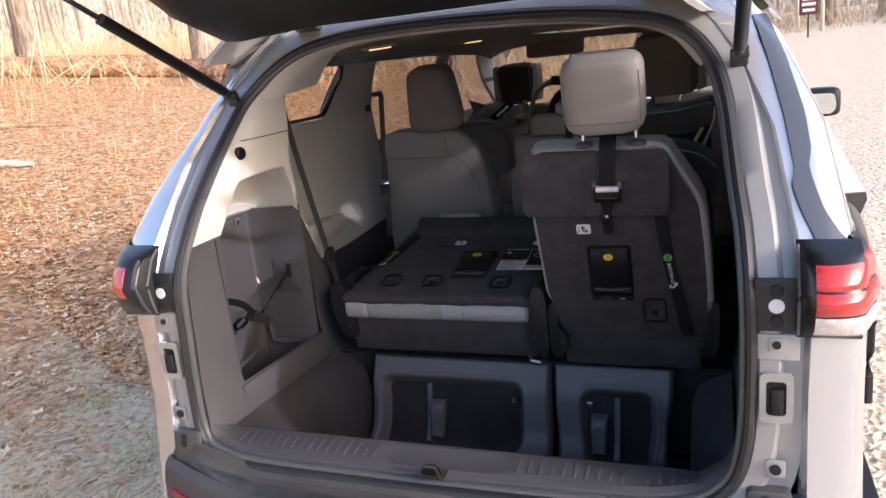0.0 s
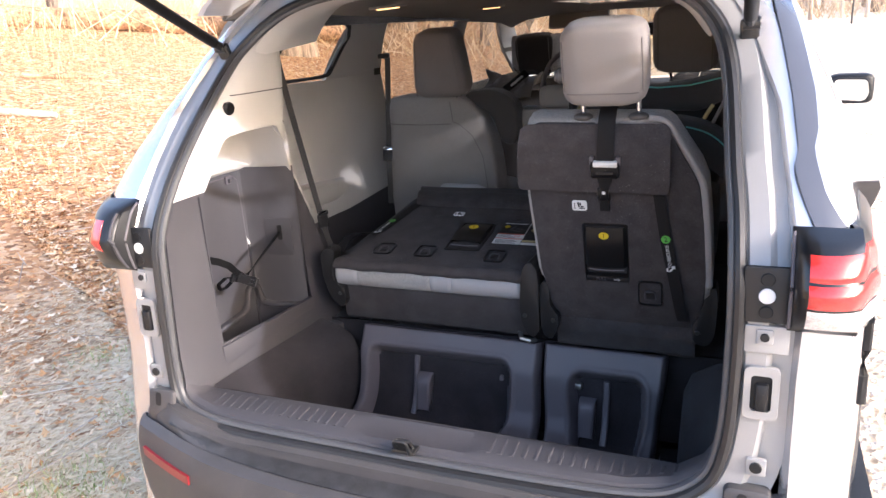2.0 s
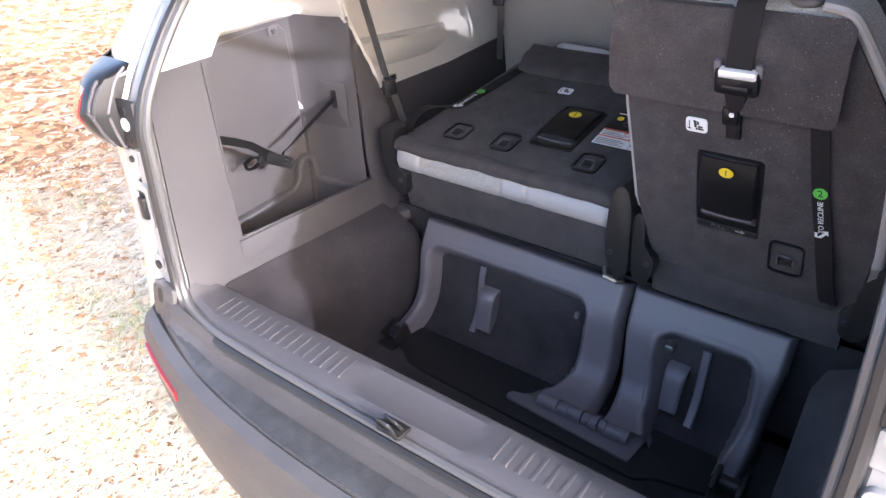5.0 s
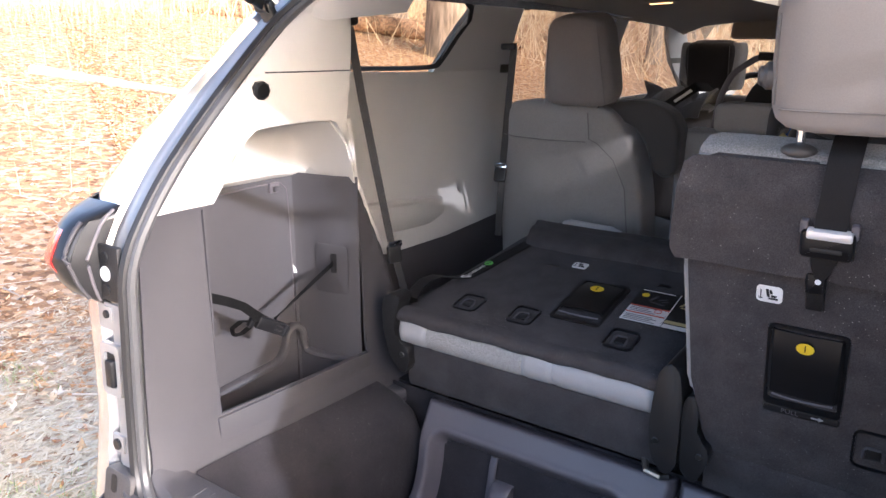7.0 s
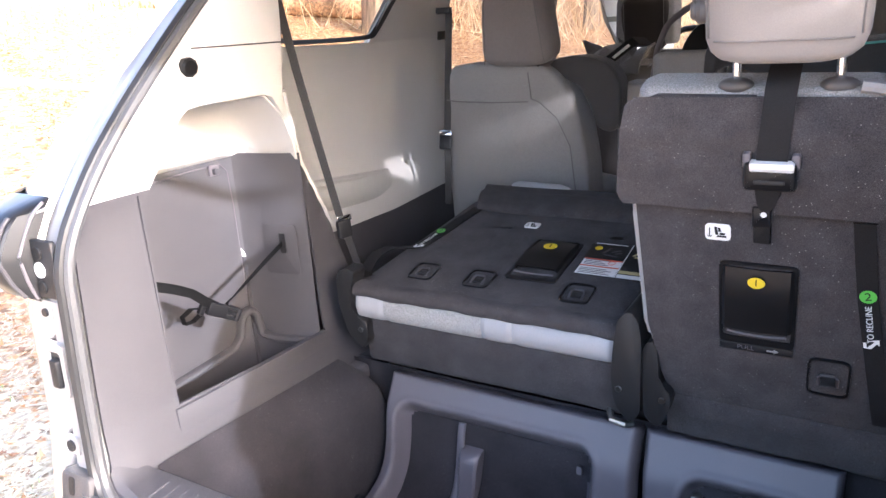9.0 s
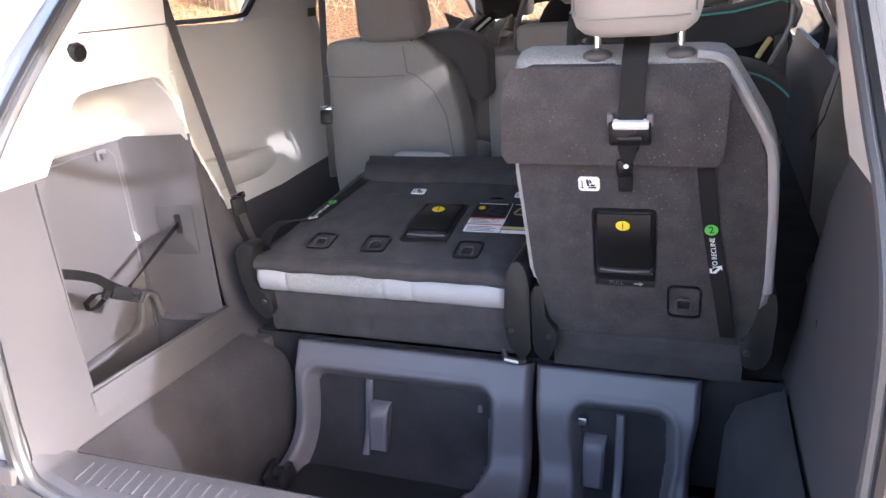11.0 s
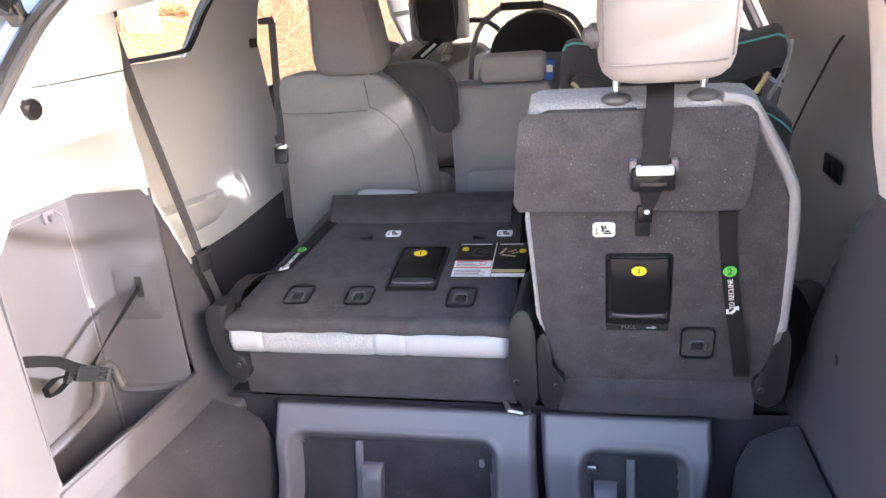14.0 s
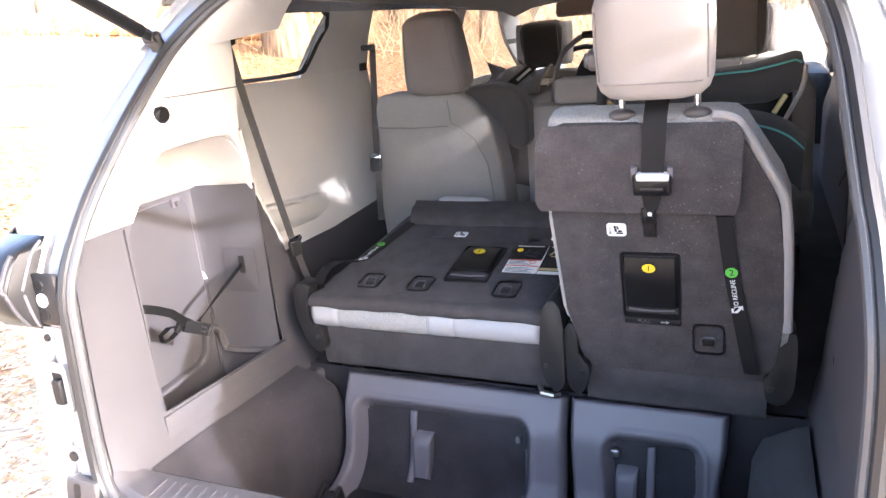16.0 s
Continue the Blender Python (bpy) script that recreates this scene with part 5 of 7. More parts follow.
for sgn in (-1, 1):
    m = on_flange(-0.017 + sgn * 0.646, 1.026, -0.014)
    pl = plate("lamp_mount", rect(-0.034, -0.045, 0.036, 0.047, 0.004), m, -0.004, 0.004, M_MOUNT, van, 0.002, "black lamp mounting plate")
    for k, (dz, mt) in enumerate(((0.027, M_BLACK), (0.0, M_WHITE), (-0.027, M_BLACK))):
        bm = bmesh.new()
        disc(bm, m @ Vector((0, dz, 0.004)), m.to_3x3() @ Vector((0, 0, 1)), 0.0125 if k == 1 else 0.0105, 0.003, 20, 0.001)
        part("plug", bm, mt, pl, "white plug" if k == 1 else "")
    lamp = new("tail_lamp")
    lamp.parent = van
    lamp["label"] = "wrap-around red and clear tail lamp"

    def swell(z):
        return lerp(z, [0.972, 0.985, 1.01, 1.045, 1.08, 1.105, 1.118, 1.128], [0.0, 0.3, 0.66, 0.95, 1.0, 0.95, 0.6, 0.0])

    def lamp_row(z, lift=0.0):
        p = swell(z)
        row = [Vector((sgn * (x + (0.02 if sgn < 0 else 0.0)), rear_y(z) - 0.006 - (0.060 * p + lift) * k, z)) for x, k in ((0.660, 0.0), (0.664, 0.35), (0.671, 0.72), (0.683, 0.94), (0.700, 1.0), (0.720, 0.95), (0.740, 0.80), (0.756, 0.55))]
        for s in (0.03, 0.05, 0.08, 0.12, 0.17, 0.22, 0.27):
            q = body_point(sgn, z, s)
            row.append(q + Vector((sgn * (0.004 + 0.012 * p + lift), -0.012 * p, 0)))
        return row

    def lamp_part(name, z0, z1, c0, c1, mat, lab_="", lift=0.0, n=7):
        bm = bmesh.new()
        rows = []
        for i in range(n + 1):
            e = lift * math.sin(math.pi * i / n) ** 0.5
            rows.append(lamp_row(z0 + (z1 - z0) * i / n, e)[c0:c1])
        grid(bm, rows)
        shell(bm, 0.003)
        return part(name, bm, mat, lamp, lab_, 50)
    lamp_part("lamp_housing", 0.972, 1.128, 0, 15, M_LAMPDARK, "gloss black lamp housing", 0.0, 16)
    if sgn > 0:
        lamp_part("lens_upper", 1.068, 1.104, 3, 14, M_REDLENS, "red lens", 0.004)
        lamp_part("lens_middle", 1.026, 1.064, 3, 14, M_REDLENS, "bright red lens", 0.004)
        lamp_part("lens_lower", 0.982, 1.022, 3, 13, M_CLEAR, "clear ribbed lens", 0.004)
    else:
        lamp_part("lens", 1.028, 1.096, 4, 14, M_REDLENS, "red lens", 0.003)
        lamp_part("inner_panel", 0.980, 1.108, 0, 3, M_BLACK, "smoked grey inner panel", 0.003, 10)
        bm = bmesh.new()
        tube(bm, [lamp_row(z)[3 if z > 1.05 else 2].lerp(lamp_row(z)[2], 0.5) + Vector((0.0, -0.004, 0)) for z in zs(0.984, 1.108, 12)], 0.004, 8)
        part("light_guide", bm, M_GREY, lamp, "pale light guide ridge")
    bm = bmesh.new()
    tube(bm, [lamp_row(z)[1] + Vector((-sgn * 0.002, 0, 0)) for z in zs(0.978, 1.122, 14)], 0.003, 8)
    part("lamp_edge", bm, M_GREYD, lamp)
    # openings in the flange
    m = on_flange(-0.02 + sgn * 0.65, 0.86, -0.014)
    fr = bmesh.new()
    frame_ring(fr, rect(-0.027, -0.046, 0.027, 0.046, 0.010), rect(-0.016, -0.031, 0.016, 0.031, 0.006), m, -0.003, 0.006)
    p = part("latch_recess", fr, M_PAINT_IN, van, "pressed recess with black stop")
    plate("recess_floor", rect(-0.017, -0.032, 0.017, 0.032, 0.004), m, -0.002, 0.001, M_BLACK, p, 0)
    plate("stop_block", rect(-0.009, -0.030, 0.011, 0.018, 0.004), m, 0.0, 0.012, M_BLACK, p, 0.004)
    for z, w in ((0.725, 0.010), (0.957, 0.007)):
        m = on_flange(-0.02 + sgn * 0.65, z, -0.014)
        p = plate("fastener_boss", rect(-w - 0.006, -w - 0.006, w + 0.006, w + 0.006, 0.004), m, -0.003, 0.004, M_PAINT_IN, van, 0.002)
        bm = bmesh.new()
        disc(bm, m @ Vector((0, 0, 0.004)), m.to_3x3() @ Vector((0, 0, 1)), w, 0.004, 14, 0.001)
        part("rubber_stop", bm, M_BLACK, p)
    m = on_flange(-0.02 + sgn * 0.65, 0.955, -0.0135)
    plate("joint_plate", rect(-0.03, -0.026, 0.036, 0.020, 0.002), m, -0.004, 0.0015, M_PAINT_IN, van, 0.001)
    # gloss pillar strip and black side vent
    bm = bmesh.new()
    zz = [1.13, 1.16, 1.20, 1.24, 1.28, 1.33, 1.38, 1.43, 1.48, 1.53]
    grid(bm, [[body_point(sgn, z, 0.2 + 0.075 * i / 4 + (z - 1.15) * 0.10) + Vector((sgn * 0.004, -0.003, 0)) for i in range(5)] for z in zz] if sgn < 0 else [[on_body(z, xa + (xb - xa) * i / 4) for i in range(5)] for z, xa, xb in GARNISH])
    shell(bm, 0.003)
    part("pillar_strip", bm, M_STRIP, van, "gloss dark pillar strip")
    bm = bmesh.new()
    tube(bm, [body_point(sgn, z, s) + Vector((sgn * 0.003, -0.004, 0)) for z, s in ((0.972, 0.08), (0.966, 0.11), (0.945, 0.125), (0.90, 0.13), (0.85, 0.135), (0.80, 0.13))], 0.008, 8, rx=0.010)
    part("side_vent", bm, M_BLACK, van, "black vertical vent strip")
    # bumper end cap with its slot
    m = plane_frame((-0.02 + sgn * 0.632, 0.0, 0.672), (1, 0, 0), (0, 0.2, 1))
    plate("bumper_tab", rect(-0.03, -0.055, 0.045, 0.022, 0.012), m, -0.05, -0.004, M_BUMPER, bumper, 0.005)
    plate("tab_slot", rect(-0.008, -0.018, 0.008, 0.014, 0.006), m, -0.006, -0.0035, M_BLACK, bumper, 0)
    # gas strut
    st = new("gas_strut")
    st.parent = van
    st["label"] = "black gas strut holding the tailgate"
    xs_ = -0.604 if sgn < 0 else 0.578
    a, b = Vector((xs_, 0.352, 1.443)), Vector((xs_ - sgn * 0.005, -0.27, 1.742))
    if sgn > 0:
        a, b = Vector((xs_, 0.34, 1.432)), Vector((xs_ + 0.01, -0.27, 1.73))
    d = (b - a).normalized()
    bm = bmesh.new()
    tube(bm, [a + d * 0.03, a + d * 0.42], 0.0125, 12)
    part("cylinder", bm, M_BLACK, st)
    bm = bmesh.new()
    tube(bm, [a, a + d * 0.04], 0.011, 10)
    disc(bm, a - Vector((sgn * 0.012, 0, 0)), (sgn, 0, 0), 0.012, 0.03, 14, 0.002)
    box(bm, a + Vector((0, 0.012, -0.02)), (0.034, 0.014, 0.062), 0.005, pose(0, 0, 0, 30))
    part("ball_joint", bm, M_STEELD, st, "dark steel ball joint bracket")
    bm = bmesh.new()
    tube(bm, [a + d * 0.40, b], 0.006, 10)
    part("rod", bm, M_CHROME, st)

# raised tailgate
tg = new("tailgate")
tg.parent = van
tg["label"] = "raised tailgate with black inner trim"
HINGE = Vector((0, 0.47, 1.60))
axis = Vector((0, -0.86, 0.30)).normalized()
up = Vector((0, 0.30, 0.86)).normalized()


def tg_pt(x, s, h):
    return HINGE + Vector((x, 0, 0)) + axis * s + up * h


bm = bmesh.new()
rows = []
for s, w, h in ((0.03, 0.58, 0.030), (0.06, 0.61, 0.010), (0.11, 0.635, -0.018), (0.18, 0.65, -0.030), (0.3, 0.655, -0.032), (0.5, 0.65, -0.03), (0.68, 0.64, -0.04), (0.9, 0.63, -0.03), (1.05, 0.60, 0.0)):
    rows.append([tg_pt(w * k, s, h + 0.05 * abs(k) ** 8 - 0.02 * (1 - abs(k) ** 4) - 0.055 * math.exp(-((abs(k) - 0.80) / 0.16) ** 2 - ((s - 0.24) / 0.13) ** 2)) for k in [i / 16 for i in range(-16, 17)]])
grid(bm, rows)
shell(bm, 0.02)
part("inner_trim", bm, M_BLACK, tg, "black tailgate inner trim")
bm = bmesh.new()
rows = []
for s, w, h in ((0.0, 0.64, 0.05), (0.1, 0.68, 0.045), (0.3, 0.70, 0.06), (0.6, 0.70, 0.08), (0.9, 0.68, 0.09), (1.1, 0.64, 0.04)):
    rows.append([tg_pt(w * k, s, h - 0.05 * abs(k) ** 4) for k in [i / 10 for i in range(-10, 11)]])
grid(bm, rows)
shell(bm, 0.01)
part("outer_skin", bm, M_PAINT, tg, "silver painted outer skin")
for x in (-0.45, 0.42):
    bm = bmesh.new()
    box(bm, (x, 0.50, 1.592), (0.07, 0.07, 0.012), 0.004, pose(0, 0, 0, -20))
    tube(bm, [(x - 0.02, 0.50, 1.60), (x - 0.02, 0.44, 1.625), (x - 0.03, 0.40, 1.62)], 0.012, 8)
    tube(bm, [(x - 0.035, 0.485, 1.60), (x + 0.035, 0.485, 1.60)], 0.010, 10)
    part("hinge", bm, M_STEEL, tg, "steel tailgate hinge")

# door mirrors, wheels
for sgn in (-1, 1):
    mir = new("door_mirror")
    mir.parent = van
    bm = bmesh.new()
    pad(bm, (sgn * 1.085, 3.66, 0.985), 0.23, 0.13, 0.165)
    part("mirror_shell", bm, M_BLACK, mir, "black mirror shell")
    bm = bmesh.new()
    prism(bm, [tuple(p) for p in fillet([(-0.095, -0.06), (0.075, -0.075), (0.105, -0.03), (0.09, 0.062), (-0.09, 0.068)], 0.03)], plane_frame((sgn * 1.075, 3.585, 0.985), (sgn, 0, 0), (0, 0, 1)) if sgn > 0 else plane_frame((sgn * 1.075, 3.585, 0.985), (1, 0, 0), (0, 0, 1)), 0.012, 0.003)
    part("mirror_rim", bm, M_BLACK, mir)
    bm = bmesh.new()
    prism(bm, [tuple(p) for p in fillet([(-0.085, -0.052), (0.07, -0.065), (0.095, -0.028), (0.082, 0.053), (-0.082, 0.058)], 0.025)], plane_frame((sgn * 1.075, 3.571, 0.985), (1, 0, 0), (0, 0, 1)), 0.002)
    part("mirror_glass", bm, M_MIRROR, mir, "mirror glass")
    bm = bmesh.new()
    tube(bm, [(sgn * 0.86, 3.70, 0.95), (sgn * 1.03, 3.68, 0.955)], 0.025, 8)
    part("mirror_arm", bm, M_BLACK, mir)
    for y in (1.05, 4.1):
        wh = new("wheel")
        wh.parent = van
        bm = bmesh.new()
        rr = []
        for r, dx in ((0.24, 0.0), (0.30, 0.0), (0.345, 0.015), (0.352, 0.05), (0.352, 0.17), (0.345, 0.21), (0.30, 0.225), (0.24, 0.225)):
            rr.append([(sgn * ((0.93 if sgn < 0 else 0.885) - dx), y + r * math.cos(k * math.pi / 16), 0.352 + r * math.sin(k * math.pi / 16)) for k in range(32)])
        grid(bm, rr, close=True)
        part("tyre", bm, M_RUBBER, wh)
        bm = bmesh.new()
        for k in range(5):
            a = k * 2 * math.pi / 5
            tube(bm, [(sgn * 0.87, y, 0.352), (sgn * 0.86, y + 0.24 * math.cos(a), 0.352 + 0.24 * math.sin(a))], 0.03, 8, rx=0.02)
        disc(bm, (sgn * 0.81, y, 0.352), (sgn, 0, 0), 0.245, 0.03, 32, 0.004)
        part("rim", bm, M_STEEL, wh)


# ---- cargo bay details ----
tr = side_trims[-1]
bm = bmesh.new()
disc(bm, (-0.585, 0.306, 1.304), (1, -0.12, -0.1), 0.020, 0.006, 20, 0.002)
disc(bm, (-0.580, 0.305, 1.304), (1, -0.12, -0.1), 0.0165, 0.016, 9, 0.004)
part("coat_knob", bm, M_GLOSS, tr, "small black knob")
bm = bmesh.new()
prism(bm, [tuple(p) for p in fillet([(-0.032, -0.03), (0.0, -0.036), (0.02, -0.01), (0.034, 0.026), (-0.03, 0.026)], 0.012)], plane_frame((-0.584, 0.312, 1.304), (0.15, 1, 0), (0.25, 0, 1)), 0.003, 0.0015)
part("knob_boss", bm, M_BEIGE, tr)
# seam across the pillar trim
bm = bmesh.new()
tube(bm, [trim_co(-1, y, 1.334 - 0.004 * y) + Vector((0.0005, 0, 0)) for y in (0.315, 0.36, 0.40, 0.44, 0.48, 0.52, 0.54)], 0.0014, 6)
part("trim_seam", bm, M_GREY, tr)
bm = bmesh.new()
prism(bm, round_rect(0.026, 0.022, 0.003), plane_frame((-0.760, 0.484, 1.086), (0, 1, 0), (0, 0, 1)), 0.006, 0.001)
hk = part("bag_hook", bm, M_GREYD, tr, "small dark hook")
plate("hook_tongue", rect(-0.006, -0.008, 0.006, 0.004, 0.002), plane_frame((-0.754, 0.484, 1.086), (0, 1, 0), (0, 0, 1)), 0, 0.008, M_GREY, hk, 0.001)
bm = bmesh.new()
tube(bm, [(-0.7625, 0.24, 1.085), (-0.7625, 0.42, 1.094), (-0.7605, 0.505, 1.094), (-0.7585, 0.520, 1.078), (-0.757, 0.523, 1.0), (-0.756, 0.524, 0.80)], 0.0016, 6)
part("panel_line", bm, M_GREYD, tr)
plate("strap_slot", rect(-0.007, -0.022, 0.007, 0.022, 0.003), plane_frame((-0.656, 0.5520, 0.92), (1, 0.15, 0), (0, 0, 1)), 0, 0.002, M_BLACK, tr, 0)
# light edge strip down the trim's front, wheelhouse ledges
bm = bmesh.new()
tube(bm, [trim_co(-1, trim_front(z) - 0.004, z) + Vector((0.002, 0, 0)) for z in (1.24, 1.20, 1.15, 1.10, 1.05, 1.0, 0.96, 0.92)], 0.009, 10)
part("edge_strip", bm, M_BEIGE, tr, "light beige edge strip")
for sgn in (-1,):
    bm = bmesh.new()
    pad(bm, (sgn * 0.605, 0.71, 0.590), 0.13, 0.17, 0.04)
    part("wheelhouse_ledge", bm, M_GREY, side_trims[sgn], "", 60)
# tie strap with its clip lying in the bin
ns = thing("tie_strap", "black nylon tie strap with plastic clip, tangled in the side bin", "strap")
P0, P1 = Vector((-0.656, 0.549, 0.92)), Vector((-0.640, 0.355, 0.862))
bm = bmesh.new()
strap(bm, [P0, P0.lerp(P1, 0.3) + Vector((-0.004, 0, -0.006)), P0.lerp(P1, 0.65) + Vector((-0.006, 0, -0.012)), P1 + Vector((0, 0.01, -0.006)), P1 + Vector((0.006, -0.006, -0.02))], 0.013, [(0.25, -0.35, 0.9), (0.3, -0.4, 0.85), (0.5, -0.5, 0.7), (0.9, -0.3, 0.3), (0.8, 0.2, 0.4)], 0.0012)
part("webbing", bm, M_STRAP, ns)
bm = bmesh.new()
strap(bm, [(-0.625, 0.165, 0.956), (-0.612, 0.195, 0.952), (-0.606, 0.225, 0.938), (-0.612, 0.265, 0.915), (-0.622, 0.30, 0.885), (-0.628, 0.33, 0.862)], 0.018, [(0.1, 0.3, 0.9), (0.2, 0.3, 0.9), (0.3, 0.4, 0.85), (0.4, 0.4, 0.8), (0.3, 0.5, 0.8), (0.2, 0.5, 0.8)], 0.0012)
part("webbing", bm, M_STRAP, ns)
CL = plane_frame((-0.624, 0.335, 0.852), (0.2, 0.85, -0.5), (0.25, 0.5, 0.85))
bm = bmesh.new()
prism(bm, rect(-0.030, -0.013, 0.012, 0.013, 0.004), up_by(CL, -0.006), 0.012, 0.003)
for v in (-0.010, 0.0, 0.010):
    prism(bm, rect(0.010, v - 0.0035, 0.036, v + 0.0035, 0.003), up_by(CL, -0.004), 0.008, 0.002)
part("clip", bm, M_GLOSS, ns, "glossy black plastic clip")
bm = bmesh.new()
tube(bm, [CL @ Vector((0.036, v, 0.001)) for v in (-0.012, -0.004, 0.004, 0.012)], 0.006, 10)
part("clip_end", bm, M_GLOSS, ns)
bm = bmesh.new()
prism(bm, rect(-0.046, -0.016, -0.034, 0.016, 0.004), up_by(CL, -0.005), 0.010, 0.003)
part("slide_adjuster", bm, M_GLOSS, ns)
bm = bmesh.new()
strap(bm, [CL @ Vector(q) for q in ((-0.04, 0.0, 0.004), (-0.055, -0.012, -0.012), (-0.058, -0.034, -0.024), (-0.046, -0.048, -0.026), (-0.036, -0.036, -0.018), (-0.034, -0.014, -0.006))], 0.012, CL.to_3x3() @ Vector((0.3, 0.2, 1)), 0.0012)
part("loose_loop", bm, M_STRAP, ns)
# cup tray in the quarter trim
bm = bmesh.new()
rows = []
for i in range(13):
    y = 0.74 + 0.46 * i / 12
    k = math.sin(math.pi * (i / 12) ** 0.8)
    zt = 0.985 - 0.045 * (i / 12)
    rows.append([(-0.85, y, zt), (-0.815 + 0.026 * k, y, zt), (-0.808 + 0.030 * k, y, zt - 0.008), (-0.804 + 0.030 * k, y, zt - 0.03), (-0.812 + 0.02 * k, y, zt - 0.075), (-0.83, y, zt - 0.10)])
rows = [[inward(-1, q) for q in r] for r in rows]
grid(bm, rows)
shell(bm, 0.003)
part("armrest_ledge", bm, M_BEIGE, van, "light beige moulded armrest ledge")
bm = bmesh.new()
prism(bm, [tuple(p) for p in fillet([(-0.08, -0.014), (0.05, -0.02), (0.09, 0.01), (-0.07, 0.018)], 0.015)], plane_frame(inward(-1, (-0.775, 0.96, 0.967)), (0, 1, -0.1), (-1, 0, 0.02)), 0.0012)
part("tray_recess", bm, M_BEIGE, van)
# right quarter: power socket, belt, screw mark
m = plane_frame(inward(1, (side_x(1, 0.905, -0.004, 1.38), 1.38, 0.905)), (0, -1, 0), (0, 0, 1))
sk = plate("power_socket", rect(-0.065, -0.022, 0.065, 0.022, 0.004), m, 0.0, 0.004, M_BLACK, van, 0.001, "black socket panel")
for u in (-0.03, 0.03):
    plate("socket_flap", rect(u - 0.022, -0.015, u + 0.022, 0.015, 0.004), m, 0.004, 0.006, M_GLOSS, sk, 0.001)
bm = bmesh.new()
disc(bm, trim_co(1, 0.52, 0.815) + Vector((0.001, 0, 0)), (-1, 0, 0), 0.008, 0.002, 12)
part("screw_recess", bm, M_BLACK, side_trims[1])


# ---- seat belts ----
def belt_thing(label, pts, width, across, at_buckle, bdir):
    b = thing("seat_belt", label, "seat belt", group="cabin seat belts")
    bm = bmesh.new()
    strap(bm, pts, width, across, 0.0014)
    part("webbing", bm, M_BELT, b)
    if at_buckle:
        bm = bmesh.new()
        f = plane_frame(at_buckle, bdir, (0, 0.3, 1))
        prism(bm, rect(-0.017, -0.026, 0.017, 0.016, 0.006), f, 0.010, 0.004)
        part("tongue_grip", bm, M_BLACK, b)
        bm = bmesh.new()
        prism(bm, rect(-0.018, 0.012, 0.018, 0.026, 0.003), up_by(f, 0.008), 0.004, 0.001)
        part("tongue_plate", bm, M_CHROME, b)
    return b


belt_thing("dark grey third-row belt hanging along the quarter trim", [(-0.603, 0.560, 1.425), (-0.602, 0.566, 1.41), (-0.597, 0.592, 1.27), (-0.590, 0.624, 1.12), (-0.585, 0.662, 0.96), (-0.60, 0.70, 0.90), (-0.60, 0.735, 0.80), (-0.585, 0.75, 0.74)], 0.017, [(0.9, 0.45, 0)] * 5 + [(0.5, 0.85, 0.1)] * 3, (-0.583, 0.668, 0.932), (0.35, 1, 0.0))
bm = bmesh.new()
prism(bm, round_rect(0.055, 0.022, 0.008), plane_frame((-0.606, 0.555, 1.425), (0, 1, 0.1), (0.0, 0, 1)), 0.014, 0.004)
part("belt_guide", bm, M_BLACK, tr)
belt_thing("grey second-row belt hanging by the door pillar", [(-0.615, 1.24, 1.385), (-0.592, 1.20, 1.37), (-0.604, 1.20, 1.218), (-0.616, 1.20, 1.061), (-0.620, 1.20, 0.98), (-0.626, 1.20, 0.85)], 0.019, (1, 0.25, 0), (-0.616, 1.19, 1.035), (1, 0.2, 0))
bm = bmesh.new()
prism(bm, rect(-0.02, -0.007, 0.018, 0.009, 0.004), plane_frame((-0.602, 1.196, 1.375), (1, 0.25, 0), (0, 0, 1)), 0.018, 0.003)
part("belt_guide", bm, M_BLACK, van)
belt_thing("black far-side belt across the quarter trim", [(0.668, 0.79, 1.37), (0.68, 0.904, 1.31), (0.68, 1.017, 1.245), (0.68, 1.182, 1.117), (0.68, 1.318, 0.999), (0.66, 1.36, 0.93)], 0.014, (0.1, 1, 0.3), None, None)


# ---- second row ----
def cushion_sheet(name, outline, y0, depth, mat, parent, label="", tilt=0.0, crown=0.03, res=18):
    """A padded back: an outline (x, z) bulged towards the rear."""
    pts = fillet(outline, 0.06, 5)
    cx = sum(p.x for p in pts) / len(pts)
    cz = sum(p.y for p in pts) / len(pts)
    bm = bmesh.new()
    rows = []
    for k, (sc, d) in enumerate(((1.0, depth), (1.0, 0.02), (0.985, 0.006), (0.95, 0.0), (0.8, -crown * 0.45), (0.55, -crown * 0.8), (0.25, -crown), (0.02, -crown))):
        rows.append([(cx + (p.x - cx) * sc, y0 + d - tilt * (cz + (p.y - cz) * sc - cz), cz + (p.y - cz) * sc) for p in pts])
    vs = grid(bm, rows, close=True)
    bm.faces.new(vs[-1])
    return part(name, bm, mat, parent, label, 50)


